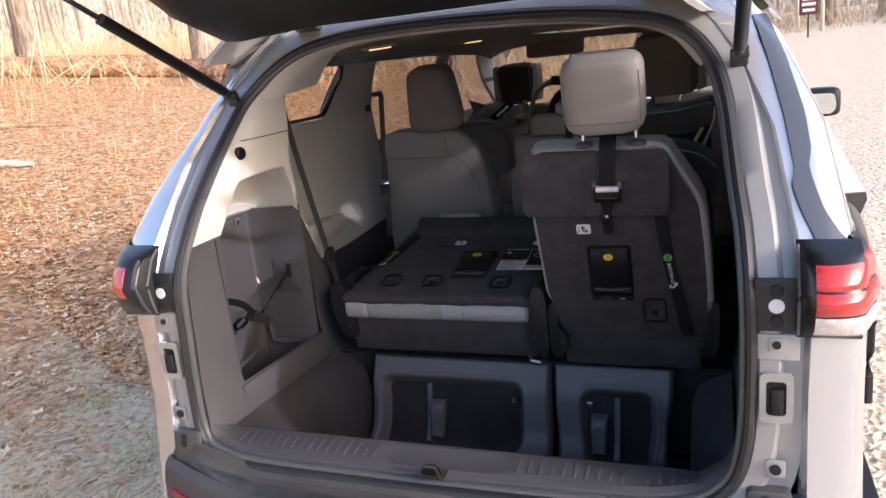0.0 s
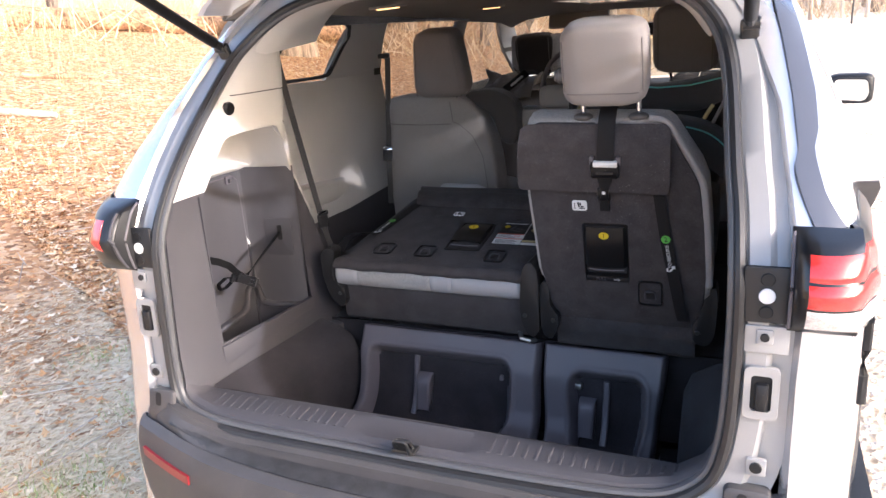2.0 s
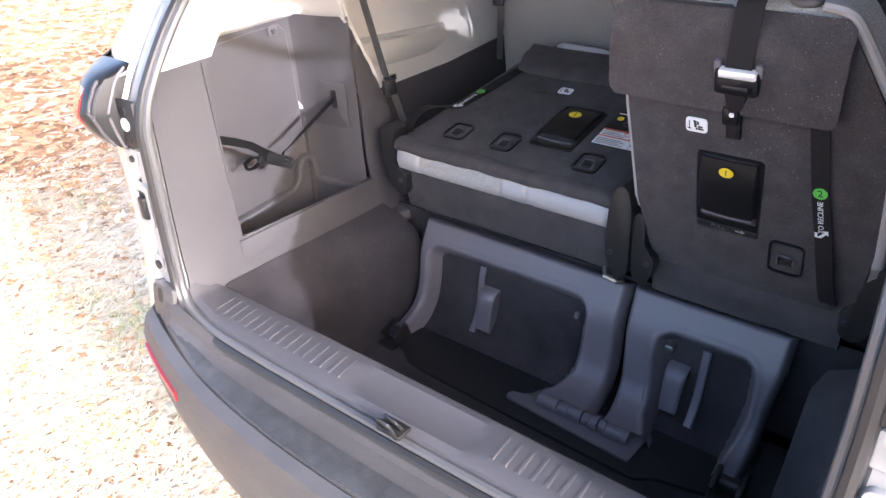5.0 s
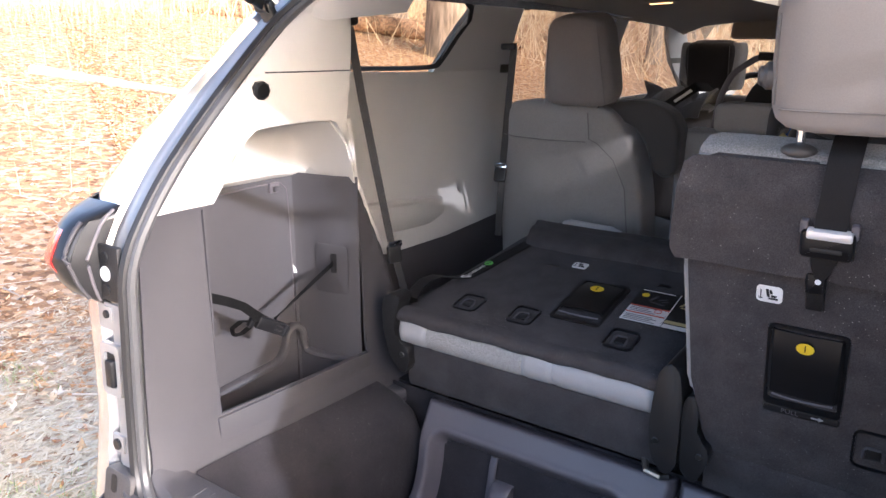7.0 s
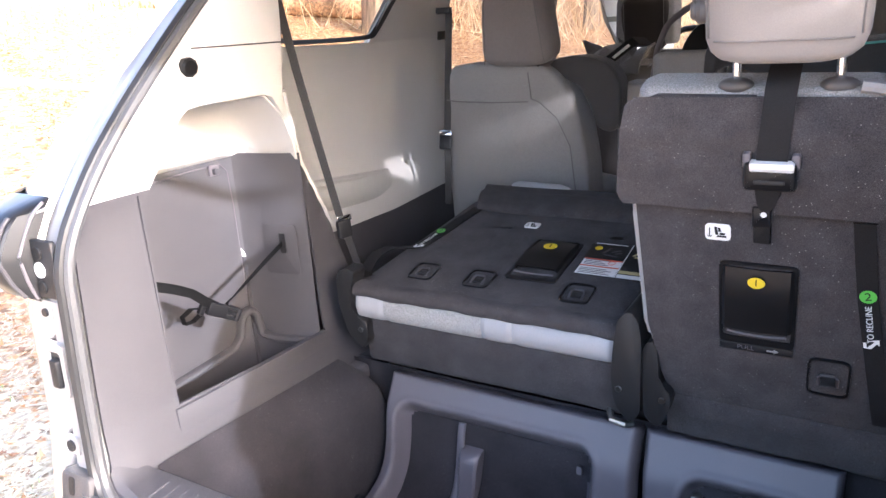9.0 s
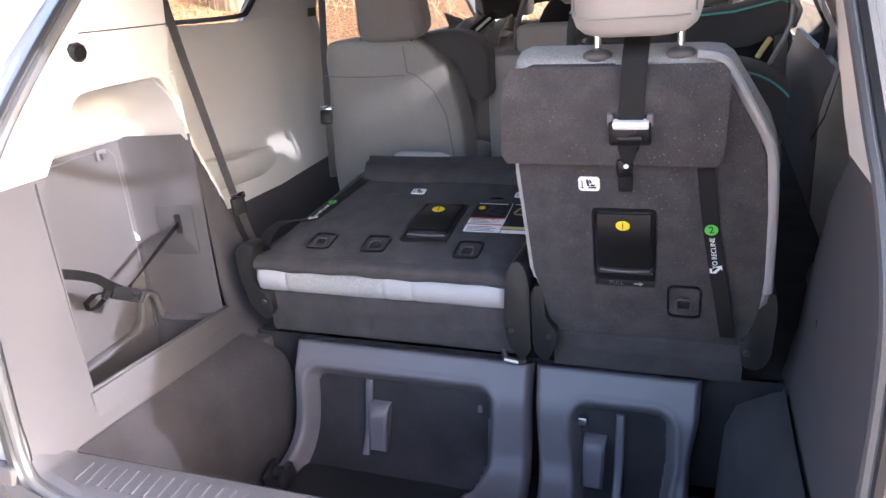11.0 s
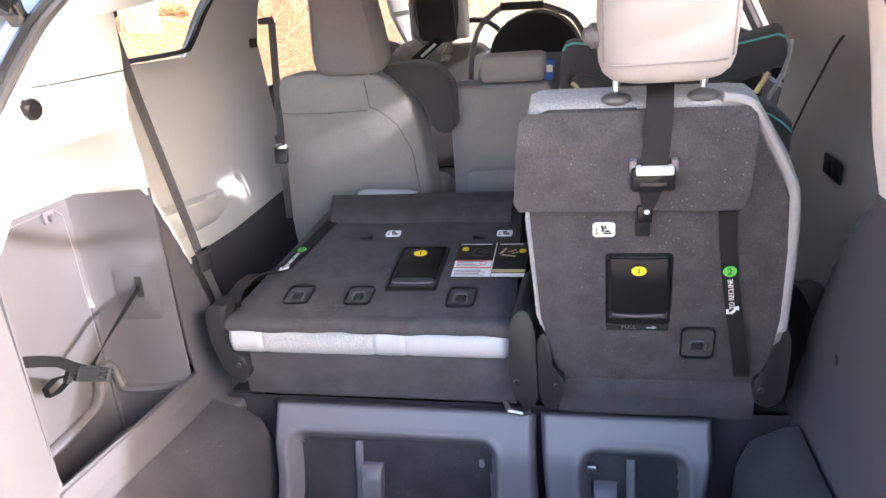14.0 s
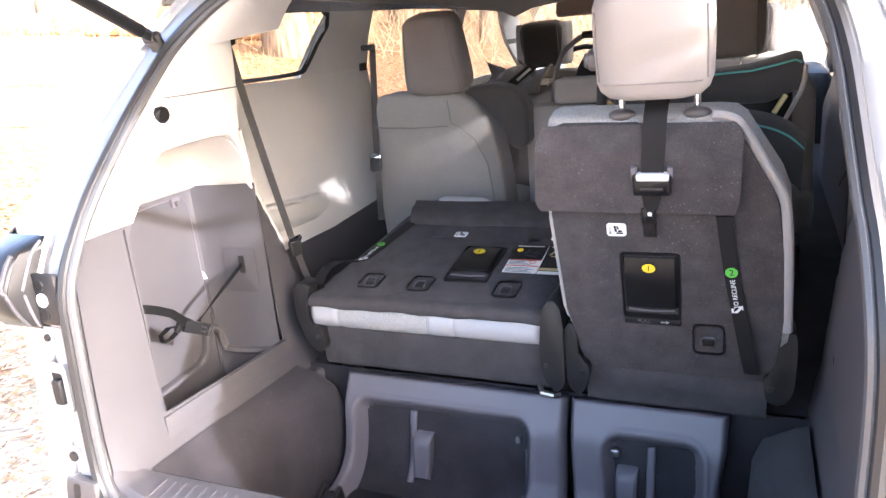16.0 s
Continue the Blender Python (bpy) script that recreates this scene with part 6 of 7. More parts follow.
def headrest_on(parent, c, w, d, h, mat, label="", taper=0.0):
    bm = bmesh.new()
    pad(bm, c, w, d, h, pose(0, 0, 0, 10))
    for v in bm.verts:
        v.co.x = c[0] + (v.co.x - c[0]) * (1 - taper * ((v.co.z - c[2]) / h + 0.5))
    hd = part("head_cushion", bm, mat, parent, label, 60)
    for s in (-1, 1):
        bm = bmesh.new()
        tube(bm, [(c[0] + s * w * 0.18, c[1] + 0.01, c[2] - h / 2 - 0.06), (c[0] + s * w * 0.25, c[1], c[2] - h / 2 + 0.02)], 0.006, 8)
        part("head_post", bm, M_CHROME, parent)
        bm = bmesh.new()
        tube(bm, [Vector(c) + pose(0, 0, 0, 10).to_3x3() @ Vector((s * w * 0.40 * (1 - taper * (z + 0.5)), -d * 0.485, z * h)) for z in (-0.46, -0.3, 0, 0.3, 0.44)], 0.0014, 6)
        part("seam", bm, M_SEAM, hd)
    return hd


s2 = thing("second_row_seat", "grey cloth second-row captain seat seen from behind", "car seat", group="second-row seats")
cushion_sheet("backrest", [(-0.765, 0.62), (-0.76, 0.95), (-0.75, 1.12), (-0.72, 1.21), (-0.43, 1.215), (-0.36, 1.175), (-0.31, 1.08), (-0.285, 0.92), (-0.28, 0.62)], 1.47, 0.13, M_FABRIC, s2, "grey cloth seat back", 0.12, 0.035)
bm = bmesh.new()
tube(bm, [(x, 1.43 - 0.12 * (z - 0.9), z) for x, z in ((-0.43, 1.19), (-0.425, 1.115), (-0.40, 1.105), (-0.35, 1.06), (-0.315, 0.98), (-0.305, 0.85), (-0.305, 0.7))], 0.0016, 6)
part("seam", bm, M_SEAM, s2)
for line in ([(-0.70, 1.112), (-0.66, 1.108), (-0.55, 1.105), (-0.43, 1.108)],):
    bm = bmesh.new()
    tube(bm, [(x, 1.432 - 0.12 * (z - 0.9) - 0.016 * min(1.0, (x + 0.76) / 0.1), z) for x, z in line], 0.0016, 6)
    part("seam", bm, M_SEAM, s2)
headrest_on(s2, (-0.478, 1.45, 1.335), 0.235, 0.13, 0.25, M_HEADD, "brown-grey cloth head cushion", 0.26)
cushion_sheet("inboard_armrest", [(-0.42, 1.19), (-0.395, 1.22), (-0.30, 1.226), (-0.235, 1.204), (-0.197, 1.155), (-0.196, 1.03), (-0.225, 1.005), (-0.262, 1.02), (-0.29, 1.10), (-0.34, 1.165)], 1.50, 0.08, M_FABRICD, s2, "raised dark grey armrest", 0.0, 0.01)
bm = bmesh.new()
pad(bm, (-0.51, 1.72, 0.72), 0.46, 0.5, 0.16)
part("seat_cushion", bm, M_FABRIC, s2, "", 60)
bm = bmesh.new()
tube(bm, [(-0.48, 1.42, 0.845), (-0.475, 1.39, 0.860), (-0.46, 1.385, 0.866), (-0.33, 1.385, 0.863), (-0.315, 1.39, 0.856), (-0.31, 1.42, 0.84)], 0.012, 10)
part("rear_handle", bm, M_LEATHER, s2, "light grey pull bar")
ms = thing("second_row_seat", "narrow grey cloth middle seat with a low headrest", "car seat", group="second-row seats")
cushion_sheet("backrest", [(-0.235, 0.62), (-0.228, 1.12), (-0.215, 1.14), (0.07, 1.14), (0.085, 1.11), (0.085, 0.62)], 1.58, 0.12, M_FABRIC, ms, "grey cloth seat back", 0.05, 0.02)
bm = bmesh.new()
box(bm, (-0.028, 1.595, 1.184), (0.19, 0.11, 0.080), 0.020, None, 4)
part("low_head_cushion", bm, M_FABRIC, ms, "low folding head cushion", 60)
bm = bmesh.new()
pad(bm, (-0.05, 1.80, 0.72), 0.34, 0.45, 0.16)
part("seat_cushion", bm, M_FABRIC, ms, "", 60)
plate("base_trim", rect(-0.18, 0.80, 0.06, 0.885, 0.02), plane_frame((0, 1.55, 0.0), (1, 0, 0), (0, 0, 1)), 0, 0.012, M_FABRIC, ms, 0.004)
rs = thing("second_row_seat", "grey cloth second-row seat behind the child seat", "car seat", group="second-row seats")
cushion_sheet("backrest", [(0.20, 0.62), (0.205, 1.0), (0.24, 1.16), (0.30, 1.2), (0.60, 1.2), (0.65, 1.14), (0.665, 0.62)], 1.86, 0.13, M_FABRIC, rs, "grey cloth seat back", 0.1, 0.03)
bm = bmesh.new()
pad(bm, (0.44, 2.02, 0.72), 0.46, 0.5, 0.16)
part("seat_cushion", bm, M_FABRIC, rs, "", 60)

headrest_on(rs, (0.370, 1.90, 1.365), 0.25, 0.12, 0.25, M_FABRIC, "grey cloth head cushion")
# child seat with wings and teal piping
cs = thing("child_car_seat", "dark grey child car seat with teal piping and padded wings", "child seat")
WING_TOP = ([0.110, 0.114, 0.125, 0.145, 0.19, 0.30, 0.42, 0.53, 0.585, 0.64, 0.655, 0.663], [1.215, 1.245, 1.262, 1.267, 1.257, 1.235, 1.222, 1.230, 1.243, 1.258, 1.252, 1.225])
WING_LOW = ([0.110, 0.126, 0.132, 0.145, 0.16, 0.19, 0.25, 0.40, 0.53, 0.574, 0.61, 0.637, 0.663], [1.05, 1.05, 1.165, 1.174, 1.176, 1.166, 1.142, 1.130, 1.130, 1.134, 1.150, 1.166, 1.172])
bm = bmesh.new()
rows = []
for i in range(73):
    s = i / 72
    x = 0.110 + 0.553 * s
    e = abs(s - 0.5) * 2
    y = 1.37 + 0.10 * (1 - e ** 2)
    zt, zb = lerp(x, *WING_TOP), lerp(x, *WING_LOW)
    rise = 0.016 * max(0.0, (s - 0.4) / 0.6)
    rows.append([(x, y + 0.10, zt - 0.01 + rise), (x, y + 0.05, zt + 0.002 + rise), (x, y + 0.012, zt), (x, y, zt - 0.010), (x, y - 0.010, zt * 0.6 + zb * 0.4), (x, y - 0.008, zt * 0.3 + zb * 0.7), (x, y + 0.004, zb + 0.004), (x, y + 0.02, zb)])
grid(bm, rows)
shell(bm, 0.012)
shellp = part("head_wing", bm, M_FABRICD, cs, "dark grey padded head wing", 60)
bm = bmesh.new()
tube(bm, [Vector(r[3]) + Vector((0, -0.003, 0.004)) for r in rows[1:-1]], 0.0032, 6)
part("piping", bm, M_TEAL, shellp, "teal piping")
bm = bmesh.new()
pad(bm, (0.385, 1.60, 1.0), 0.53, 0.22, 0.44)
part("shell", bm, M_BLACK, cs, "black seat shell", 60)
for line in (((0.137, 1.40, 1.158), (0.150, 1.40, 1.146), (0.158, 1.40, 1.13)), ((0.620, 1.36, 1.163), (0.606, 1.36, 1.140), (0.592, 1.36, 1.115))):
    bm = bmesh.new()
    tube(bm, [Vector(p) for p in line], 0.007, 8)
    part("guide_lock", bm, M_YELLOWD, cs, "pale yellow-green belt guide")
bm = bmesh.new()
tube(bm, [(0.664, 1.352, 1.240), (0.662, 1.352, 1.20), (0.652, 1.352, 1.165), (0.640, 1.352, 1.14), (0.622, 1.36, 1.10)], 0.006, 8, rx=0.011)
part("wing_edge", bm, M_FABRIC_L, cs)
bm = bmesh.new()
rows = []
for i in range(17):
    s = i / 16
    x = 0.50 + 0.175 * s
    z = 1.128 - 0.034 * s - 0.045 * s ** 4
    rows.append([(x, 1.48, z - 0.012), (x, 1.40, z), (x, 1.33, z - 0.006), (x - 0.006, 1.30, z - 0.024), (x - 0.008, 1.295, z - 0.06), (x - 0.008, 1.30, z - 0.14)])
grid(bm, rows)
shell(bm, 0.012)
aw = part("arm_wing", bm, M_FABRICD, cs, "dark grey side bolster", 60)
bm = bmesh.new()
tube(bm, [Vector(r[3]) + Vector((0, -0.003, 0.0)) for r in rows[4:]], 0.003, 6)
part("piping", bm, M_TEAL, aw, "teal piping")

# infant carrier with its hood and handle
ic = thing("infant_carrier", "black infant carrier with raised hood and tubular handle", "child seat")
bm = bmesh.new()
rows = []
for k, d in ((1.0, 0.16), (1.0, 0.02), (0.97, 0.0), (0.8, -0.015), (0.5, -0.022), (0.2, -0.025), (0.01, -0.025)):
    rows.append([(-0.037 + 0.165 * k * math.cos(b), 2.05 + d, 1.19 + 0.158 * k * math.sin(b)) for b in [math.pi * (j / 18 * 1.16 - 0.08) for j in range(19)]])
grid(bm, rows)
part("hood", bm, M_BLACKF, ic, "black fabric hood")
bm = bmesh.new()
tube(bm, fillet([Vector(p) for p in ((-0.25, 1.90, 1.10), (-0.235, 1.9, 1.24), (-0.205, 1.9, 1.32), (-0.13, 1.9, 1.375), (0.01, 1.9, 1.372), (0.10, 1.9, 1.335), (0.14, 1.9, 1.27), (0.15, 1.9, 1.15))], 0.03, 4, False), 0.0095, 10)
part("handle", bm, M_GREYD, ic, "dark grey tubular handle")
bm = bmesh.new()
tube(bm, [(-0.13, 1.9, 1.375), (0.01, 1.9, 1.372)], 0.0135, 10)
part("grip", bm, M_BLACK, ic)
bm = bmesh.new()
pad(bm, (-0.04, 2.06, 1.08), 0.38, 0.5, 0.26)
part("carrier_shell", bm, M_FABRIC, ic, "grey padded carrier shell", 60)
bm = bmesh.new()
box(bm, (0.092, 1.345, 1.200), (0.026, 0.02, 0.052), 0.004, pose(0, 0, 0, 0, 8, 10))
bt = part("tissue_pack", bm, M_BLUE, None, "")
tagged(bt, "small blue printed packet on the middle seat back", "packet")
plate("packet_band", rect(-0.011, -0.006, 0.011, 0.012, 0.002), plane_frame((0.092, 1.332, 1.20), (1, 0, 0), (0, 0, 1)), 0, 0.0012, M_WHITE, bt, 0)

# the child seat rides on the upright third-row seat
c = Vector((0.25, -0.61, 1.415))
cs.matrix_world = Matrix.Translation(c) @ Matrix.Scale(0.68, 4) @ Matrix.Translation(-c)
bm = bmesh.new()
pad(bm, (0.31, 0.86, 0.74), 0.38, 0.44, 0.14)
part("seat_cushion", bm, M_FABRIC, us, "", 60)
bm = bmesh.new()
pad(bm, (0.375, 1.52, 0.70), 0.56, 0.44, 0.36)
part("booster_base", bm, M_BLACK, cs, "", 60)
# the second row stands slid back towards the cargo bay, on low bases
for ob in (s2, ms, rs, ic):
    c = Vector((0.235, -0.6, 1.42))
    k = 0.88 if ob is not rs else 0.90
    ob.matrix_world = Matrix.Translation(c + (Vector((0.028, 0, -0.026)) if ob is ic else Vector())) @ Matrix.Scale(k, 4) @ Matrix.Translation(-c) @ ob.matrix_world
for ob, x0, x1 in ((s2, -0.72, -0.30), (ms, -0.21, 0.04), (rs, 0.24, 0.62)):
    bm = bmesh.new()
    box(bm, ((x0 + x1) / 2, 1.86, 0.575), (x1 - x0, 0.4, 0.18), 0.02)
    part("seat_base", bm, M_BLACK, ob)

# ---- front row ----
for sx, lab_ in ((-1, "dark driver seat with light headrest sides"), (1, "grey cloth front passenger seat")):
    fsx = thing("car_seat", lab_, "car seat", group="front seats")
    c = -0.462 if sx < 0 else 0.40
    cushion_sheet("backrest", [(c - 0.25, 0.62), (c - 0.24, 1.05), (c - 0.19, 1.18), (c + 0.19, 1.18), (c + 0.24, 1.05), (c + 0.25, 0.62)], 2.62, 0.14, M_FABRICD, fsx, "", 0.15, 0.03)
    headrest_on(fsx, (c, 2.62, 1.300), 0.205, 0.11, 0.20, M_BLACKF, "dark head cushion")
    for s in (-1, 1):
        bm = bmesh.new()
        pad(bm, (c + s * 0.10, 2.64, 1.300), 0.05, 0.12, 0.19)
        part("side_pad", bm, M_FABRIC_L, fsx, "light grey cushion side", 60)
sb = thing("front_belt_strap", "black carrier strap with a pale buckle tag", "strap")
bm = bmesh.new()
strap(bm, [(-0.43, 2.0, 1.18), (-0.38, 2.0, 1.215), (-0.33, 2.0, 1.25), (-0.30, 2.05, 1.245)], 0.035, (0.5, 0.5, -0.6), 0.002)
part("webbing", bm, M_WEB, sb)
bm = bmesh.new()
strap(bm, [(-0.40, 1.985, 1.195), (-0.345, 1.985, 1.236)], 0.010, (0.5, 0.5, -0.6), 0.002)
part("tag", bm, M_WHITE, sb)
bg = thing("folded_jacket", "crumpled dark green-grey jacket on the front seat back", "jacket")
bm = bmesh.new()
rows = []
for i in range(9):
    rows.append([(-0.68 + 0.28 * i / 8, 2.42 + 0.14 * math.sin(j * 0.8), 1.12 + 0.11 * math.sin(math.pi * j / 6) * (0.6 + 0.4 * math.sin(i * 1.3 + j)) + 0.02 * noise.noise(Vector((i * 0.6, j * 0.6, 4)))) for j in range(7)])
grid(bm, rows)
shell(bm, 0.01)
part("cloth", bm, M_FABRICD, bg, "", 70)
bm = bmesh.new()
tube(bm, [(-0.46 + 0.19 * math.cos(a), 3.45 + 0.06 * math.sin(a), 1.06 + 0.18 * math.sin(a)) for a in [k * math.pi / 12 for k in range(25)]], 0.015, 8)
part("steering_wheel", bm, M_BLACK, van)
bm = bmesh.new()
prism(bm, rect(-0.125, -0.035, 0.125, 0.035, 0.015), plane_frame((-0.022, 3.30, 1.378), (1, 0.05, 0), (0, 0.1, 1)), 0.02, 0.008)
part("rear_view_mirror", bm, M_BLACK, van, "black rear-view mirror")
for x in (-0.36, 0.30):
    bm = bmesh.new()
    prism(bm, rect(-0.17, -0.05, 0.17, 0.07, 0.02), plane_frame((x, 3.16, 1.455), (1, 0, 0), (0, 0.5, 1)), 0.016, 0.005)
    part("sun_visor", bm, M_LINER, van)
# dome lamps and the roof glass
for x, y in ((-0.55, 1.15), (-0.55, 2.2), (0.4, 2.2)):
    m = plane_frame((x, y, 1.538), (1, 0, 0.04), (0, -1, 0))
    dl = plate("dome_lamp", rect(-0.06, -0.03, 0.06, 0.03, 0.012), m, 0, 0.008, M_LINER, van, 0.003)
    plate("lamp_lens", rect(-0.04, -0.014, 0.04, 0.014, 0.008), m, 0.008, 0.011, M_GLOW if x < 0 else M_WHITE, dl, 0.002, "lit warm dome lamp lens" if x < 0 else "")


# ---- ground ----
def ground_z(x, y):
    left = max(0.0, -x - 2.0)
    ahead = max(0.0, y - 4)
    z = 0.2 * left * (left / (left + 2.5)) if left < 12 else 0.2 * 12 * (12 / 14.5) + 0.05 * (left - 12)
    return z + 0.022 * ahead + 0.02 * noise.noise(Vector((x * 0.7, y * 0.7, 0))) * min(1.0, max(0.0, abs(x) - 1.0))


def axis_steps(lo, hi, step, outer):
    return sorted(set([-o for o in outer if -o < lo] + [lo + step * i for i in range(int((hi - lo) / step) + 1)] + [o for o in outer if o > hi]))


bm = bmesh.new()
xs = axis_steps(-16, 8, 0.4, (10, 13, 18, 24, 34, 50, 75, 110))
ys = axis_steps(-6, 16, 0.4, (8, 11, 16, 20, 26, 36, 50, 75, 110))
grid(bm, [[(x, y, ground_z(x, y)) for x in xs] for y in ys])


def ground_material():
    m = bpy.data.materials.new("leaf_litter_and_gravel")
    m.use_nodes = True
    t = m.node_tree
    b = t.nodes["Principled BSDF"]
    b.inputs["Roughness"].default_value = 0.95
    b.inputs["Specular IOR Level"].default_value = 0.2
    co = t.nodes.new("ShaderNodeTexCoord")

    def tex(kind, scale, detail=4):
        n = t.nodes.new(kind)
        n.inputs["Scale"].default_value = scale
        if kind == "ShaderNodeTexNoise":
            n.inputs["Detail"].default_value = detail
        t.links.new(co.outputs["Object"], n.inputs["Vector"])
        return n

    def ramp(src, stops):
        r = t.nodes.new("ShaderNodeValToRGB")
        r.color_ramp.elements[0].position, r.color_ramp.elements[0].color = stops[0][0], (*stops[0][1], 1)
        r.color_ramp.elements[1].position, r.color_ramp.elements[1].color = stops[-1][0], (*stops[-1][1], 1)
        for p, c in stops[1:-1]:
            e = r.color_ramp.elements.new(p)
            e.color = (*c, 1)
        t.links.new(src, r.inputs[0])
        return r

    def mix(fac, a, c):
        n = t.nodes.new("ShaderNodeMix")
        n.data_type = "RGBA"
        t.links.new(fac, n.inputs["Factor"])
        t.links.new(a, n.inputs[6])
        t.links.new(c, n.inputs[7])
        return n.outputs[2]
    leaf = ramp(tex("ShaderNodeTexVoronoi", 22).outputs["Color"], [(0.0, (0.16, 0.085, 0.045)), (0.35, (0.40, 0.21, 0.10)), (0.6, (0.55, 0.32, 0.16)), (0.85, (0.62, 0.44, 0.28)), (1.0, (0.70, 0.58, 0.44))])
    grav = ramp(tex("ShaderNodeTexVoronoi", 45).outputs["Color"], [(0.0, (0.34, 0.25, 0.16)), (0.3, (0.60, 0.48, 0.35)), (0.6, (0.74, 0.62, 0.47)), (1.0, (0.84, 0.76, 0.63))])
    soil = ramp(tex("ShaderNodeTexNoise", 26, 10).outputs["Fac"], [(0.3, (0.36, 0.23, 0.14)), (0.45, (0.62, 0.47, 0.31)), (0.6, (0.78, 0.64, 0.44)), (0.75, (0.84, 0.74, 0.56))])
    sep = t.nodes.new("ShaderNodeSeparateXYZ")
    t.links.new(co.outputs["Object"], sep.inputs[0])
    wob = tex("ShaderNodeTexNoise", 0.9, 5)
    add = t.nodes.new("ShaderNodeMath")
    add.operation = "MULTIPLY_ADD"
    t.links.new(wob.outputs["Fac"], add.inputs[0])
    add.inputs[1].default_value = 2.4
    t.links.new(sep.outputs["X"], add.inputs[2])

    def band(lo, hi):
        r = t.nodes.new("ShaderNodeMapRange")
        r.inputs["From Min"].default_value, r.inputs["From Max"].default_value = lo, hi
        t.links.new(add.outputs[0], r.inputs["Value"])
        return r.outputs[0]
    c = mix(band(-2.2, -0.9), leaf.outputs[0], soil.outputs[0])
    c = mix(band(1.4, 2.6), c, grav.outputs[0])
    t.links.new(c, b.inputs["Base Color"])
    bp = t.nodes.new("ShaderNodeBump")
    bp.inputs["Strength"].default_value = 0.8
    bp.inputs["Distance"].default_value = 0.02
    t.links.new(tex("ShaderNodeTexVoronoi", 30).outputs["Distance"], bp.inputs["Height"])
    t.links.new(bp.outputs[0], b.inputs["Normal"])
    return m


tagged(part("ground", bm, ground_material(), None, "", 80), "sunlit ground of fallen leaves, dry grass and pale gravel", "ground", kind="structure")


def random_material(name, colors, rough=0.9, translucent=0.0):
    """A colour for each loose piece of a mesh."""
    m = bpy.data.materials.new(name)
    m.use_nodes = True
    t = m.node_tree
    b = t.nodes["Principled BSDF"]
    b.inputs["Roughness"].default_value = rough
    b.inputs["Specular IOR Level"].default_value = 0.25
    g = t.nodes.new("ShaderNodeNewGeometry")
    r = t.nodes.new("ShaderNodeValToRGB")
    els = r.color_ramp.elements
    els[0].position, els[0].color = 0, (*colors[0], 1)
    els[1].position, els[1].color = 1, (*colors[-1], 1)
    for i, c in enumerate(colors[1:-1]):
        e = els.new((i + 1) / (len(colors) - 1))
        e.color = (*c, 1)
    t.links.new(g.outputs["Random Per Island"], r.inputs[0])
    t.links.new(r.outputs[0], b.inputs["Base Color"])
    return m


def mesh_thing(name, verts, faces, mat, label, category, kind="stuff"):
    me = bpy.data.meshes.new(name)
    me.from_pydata(verts, [], faces)
    me.materials.append(mat)
    return tagged(new(name, me), label, category, kind=kind)


rng = random.Random(5)
M_TRUNKS = random_material("far_trunks", [(0.26, 0.21, 0.17), (0.42, 0.35, 0.28), (0.60, 0.52, 0.43)])
M_BRUSH = random_material("underbrush", [(0.44, 0.31, 0.18), (0.62, 0.46, 0.29), (0.74, 0.60, 0.42)])
M_LEAVES = random_material("dead_leaves", [(0.22, 0.11, 0.055), (0.56, 0.28, 0.12), (0.70, 0.42, 0.20), (0.78, 0.56, 0.33), (0.84, 0.72, 0.54), (0.62, 0.32, 0.14), (0.30, 0.15, 0.08)])
M_DRY = random_material("dry_grass", [(0.55, 0.40, 0.20), (0.70, 0.54, 0.32), (0.62, 0.44, 0.22), (0.78, 0.64, 0.42)])
M_STRAW = random_material("pale_straw", [(0.54, 0.42, 0.25), (0.74, 0.61, 0.40), (0.82, 0.71, 0.51), (0.65, 0.52, 0.33)])
M_TUFT = random_material("green_grass", [(0.20, 0.32, 0.08), (0.34, 0.44, 0.14), (0.52, 0.50, 0.24)])
M_STONES = random_material("pale_gravel", [(0.32, 0.27, 0.22), (0.52, 0.47, 0.41), (0.68, 0.64, 0.58), (0.46, 0.38, 0.31), (0.76, 0.73, 0.69)])
M_TWIG = random_material("twigs", [(0.30, 0.23, 0.17), (0.46, 0.38, 0.30), (0.60, 0.52, 0.43)])


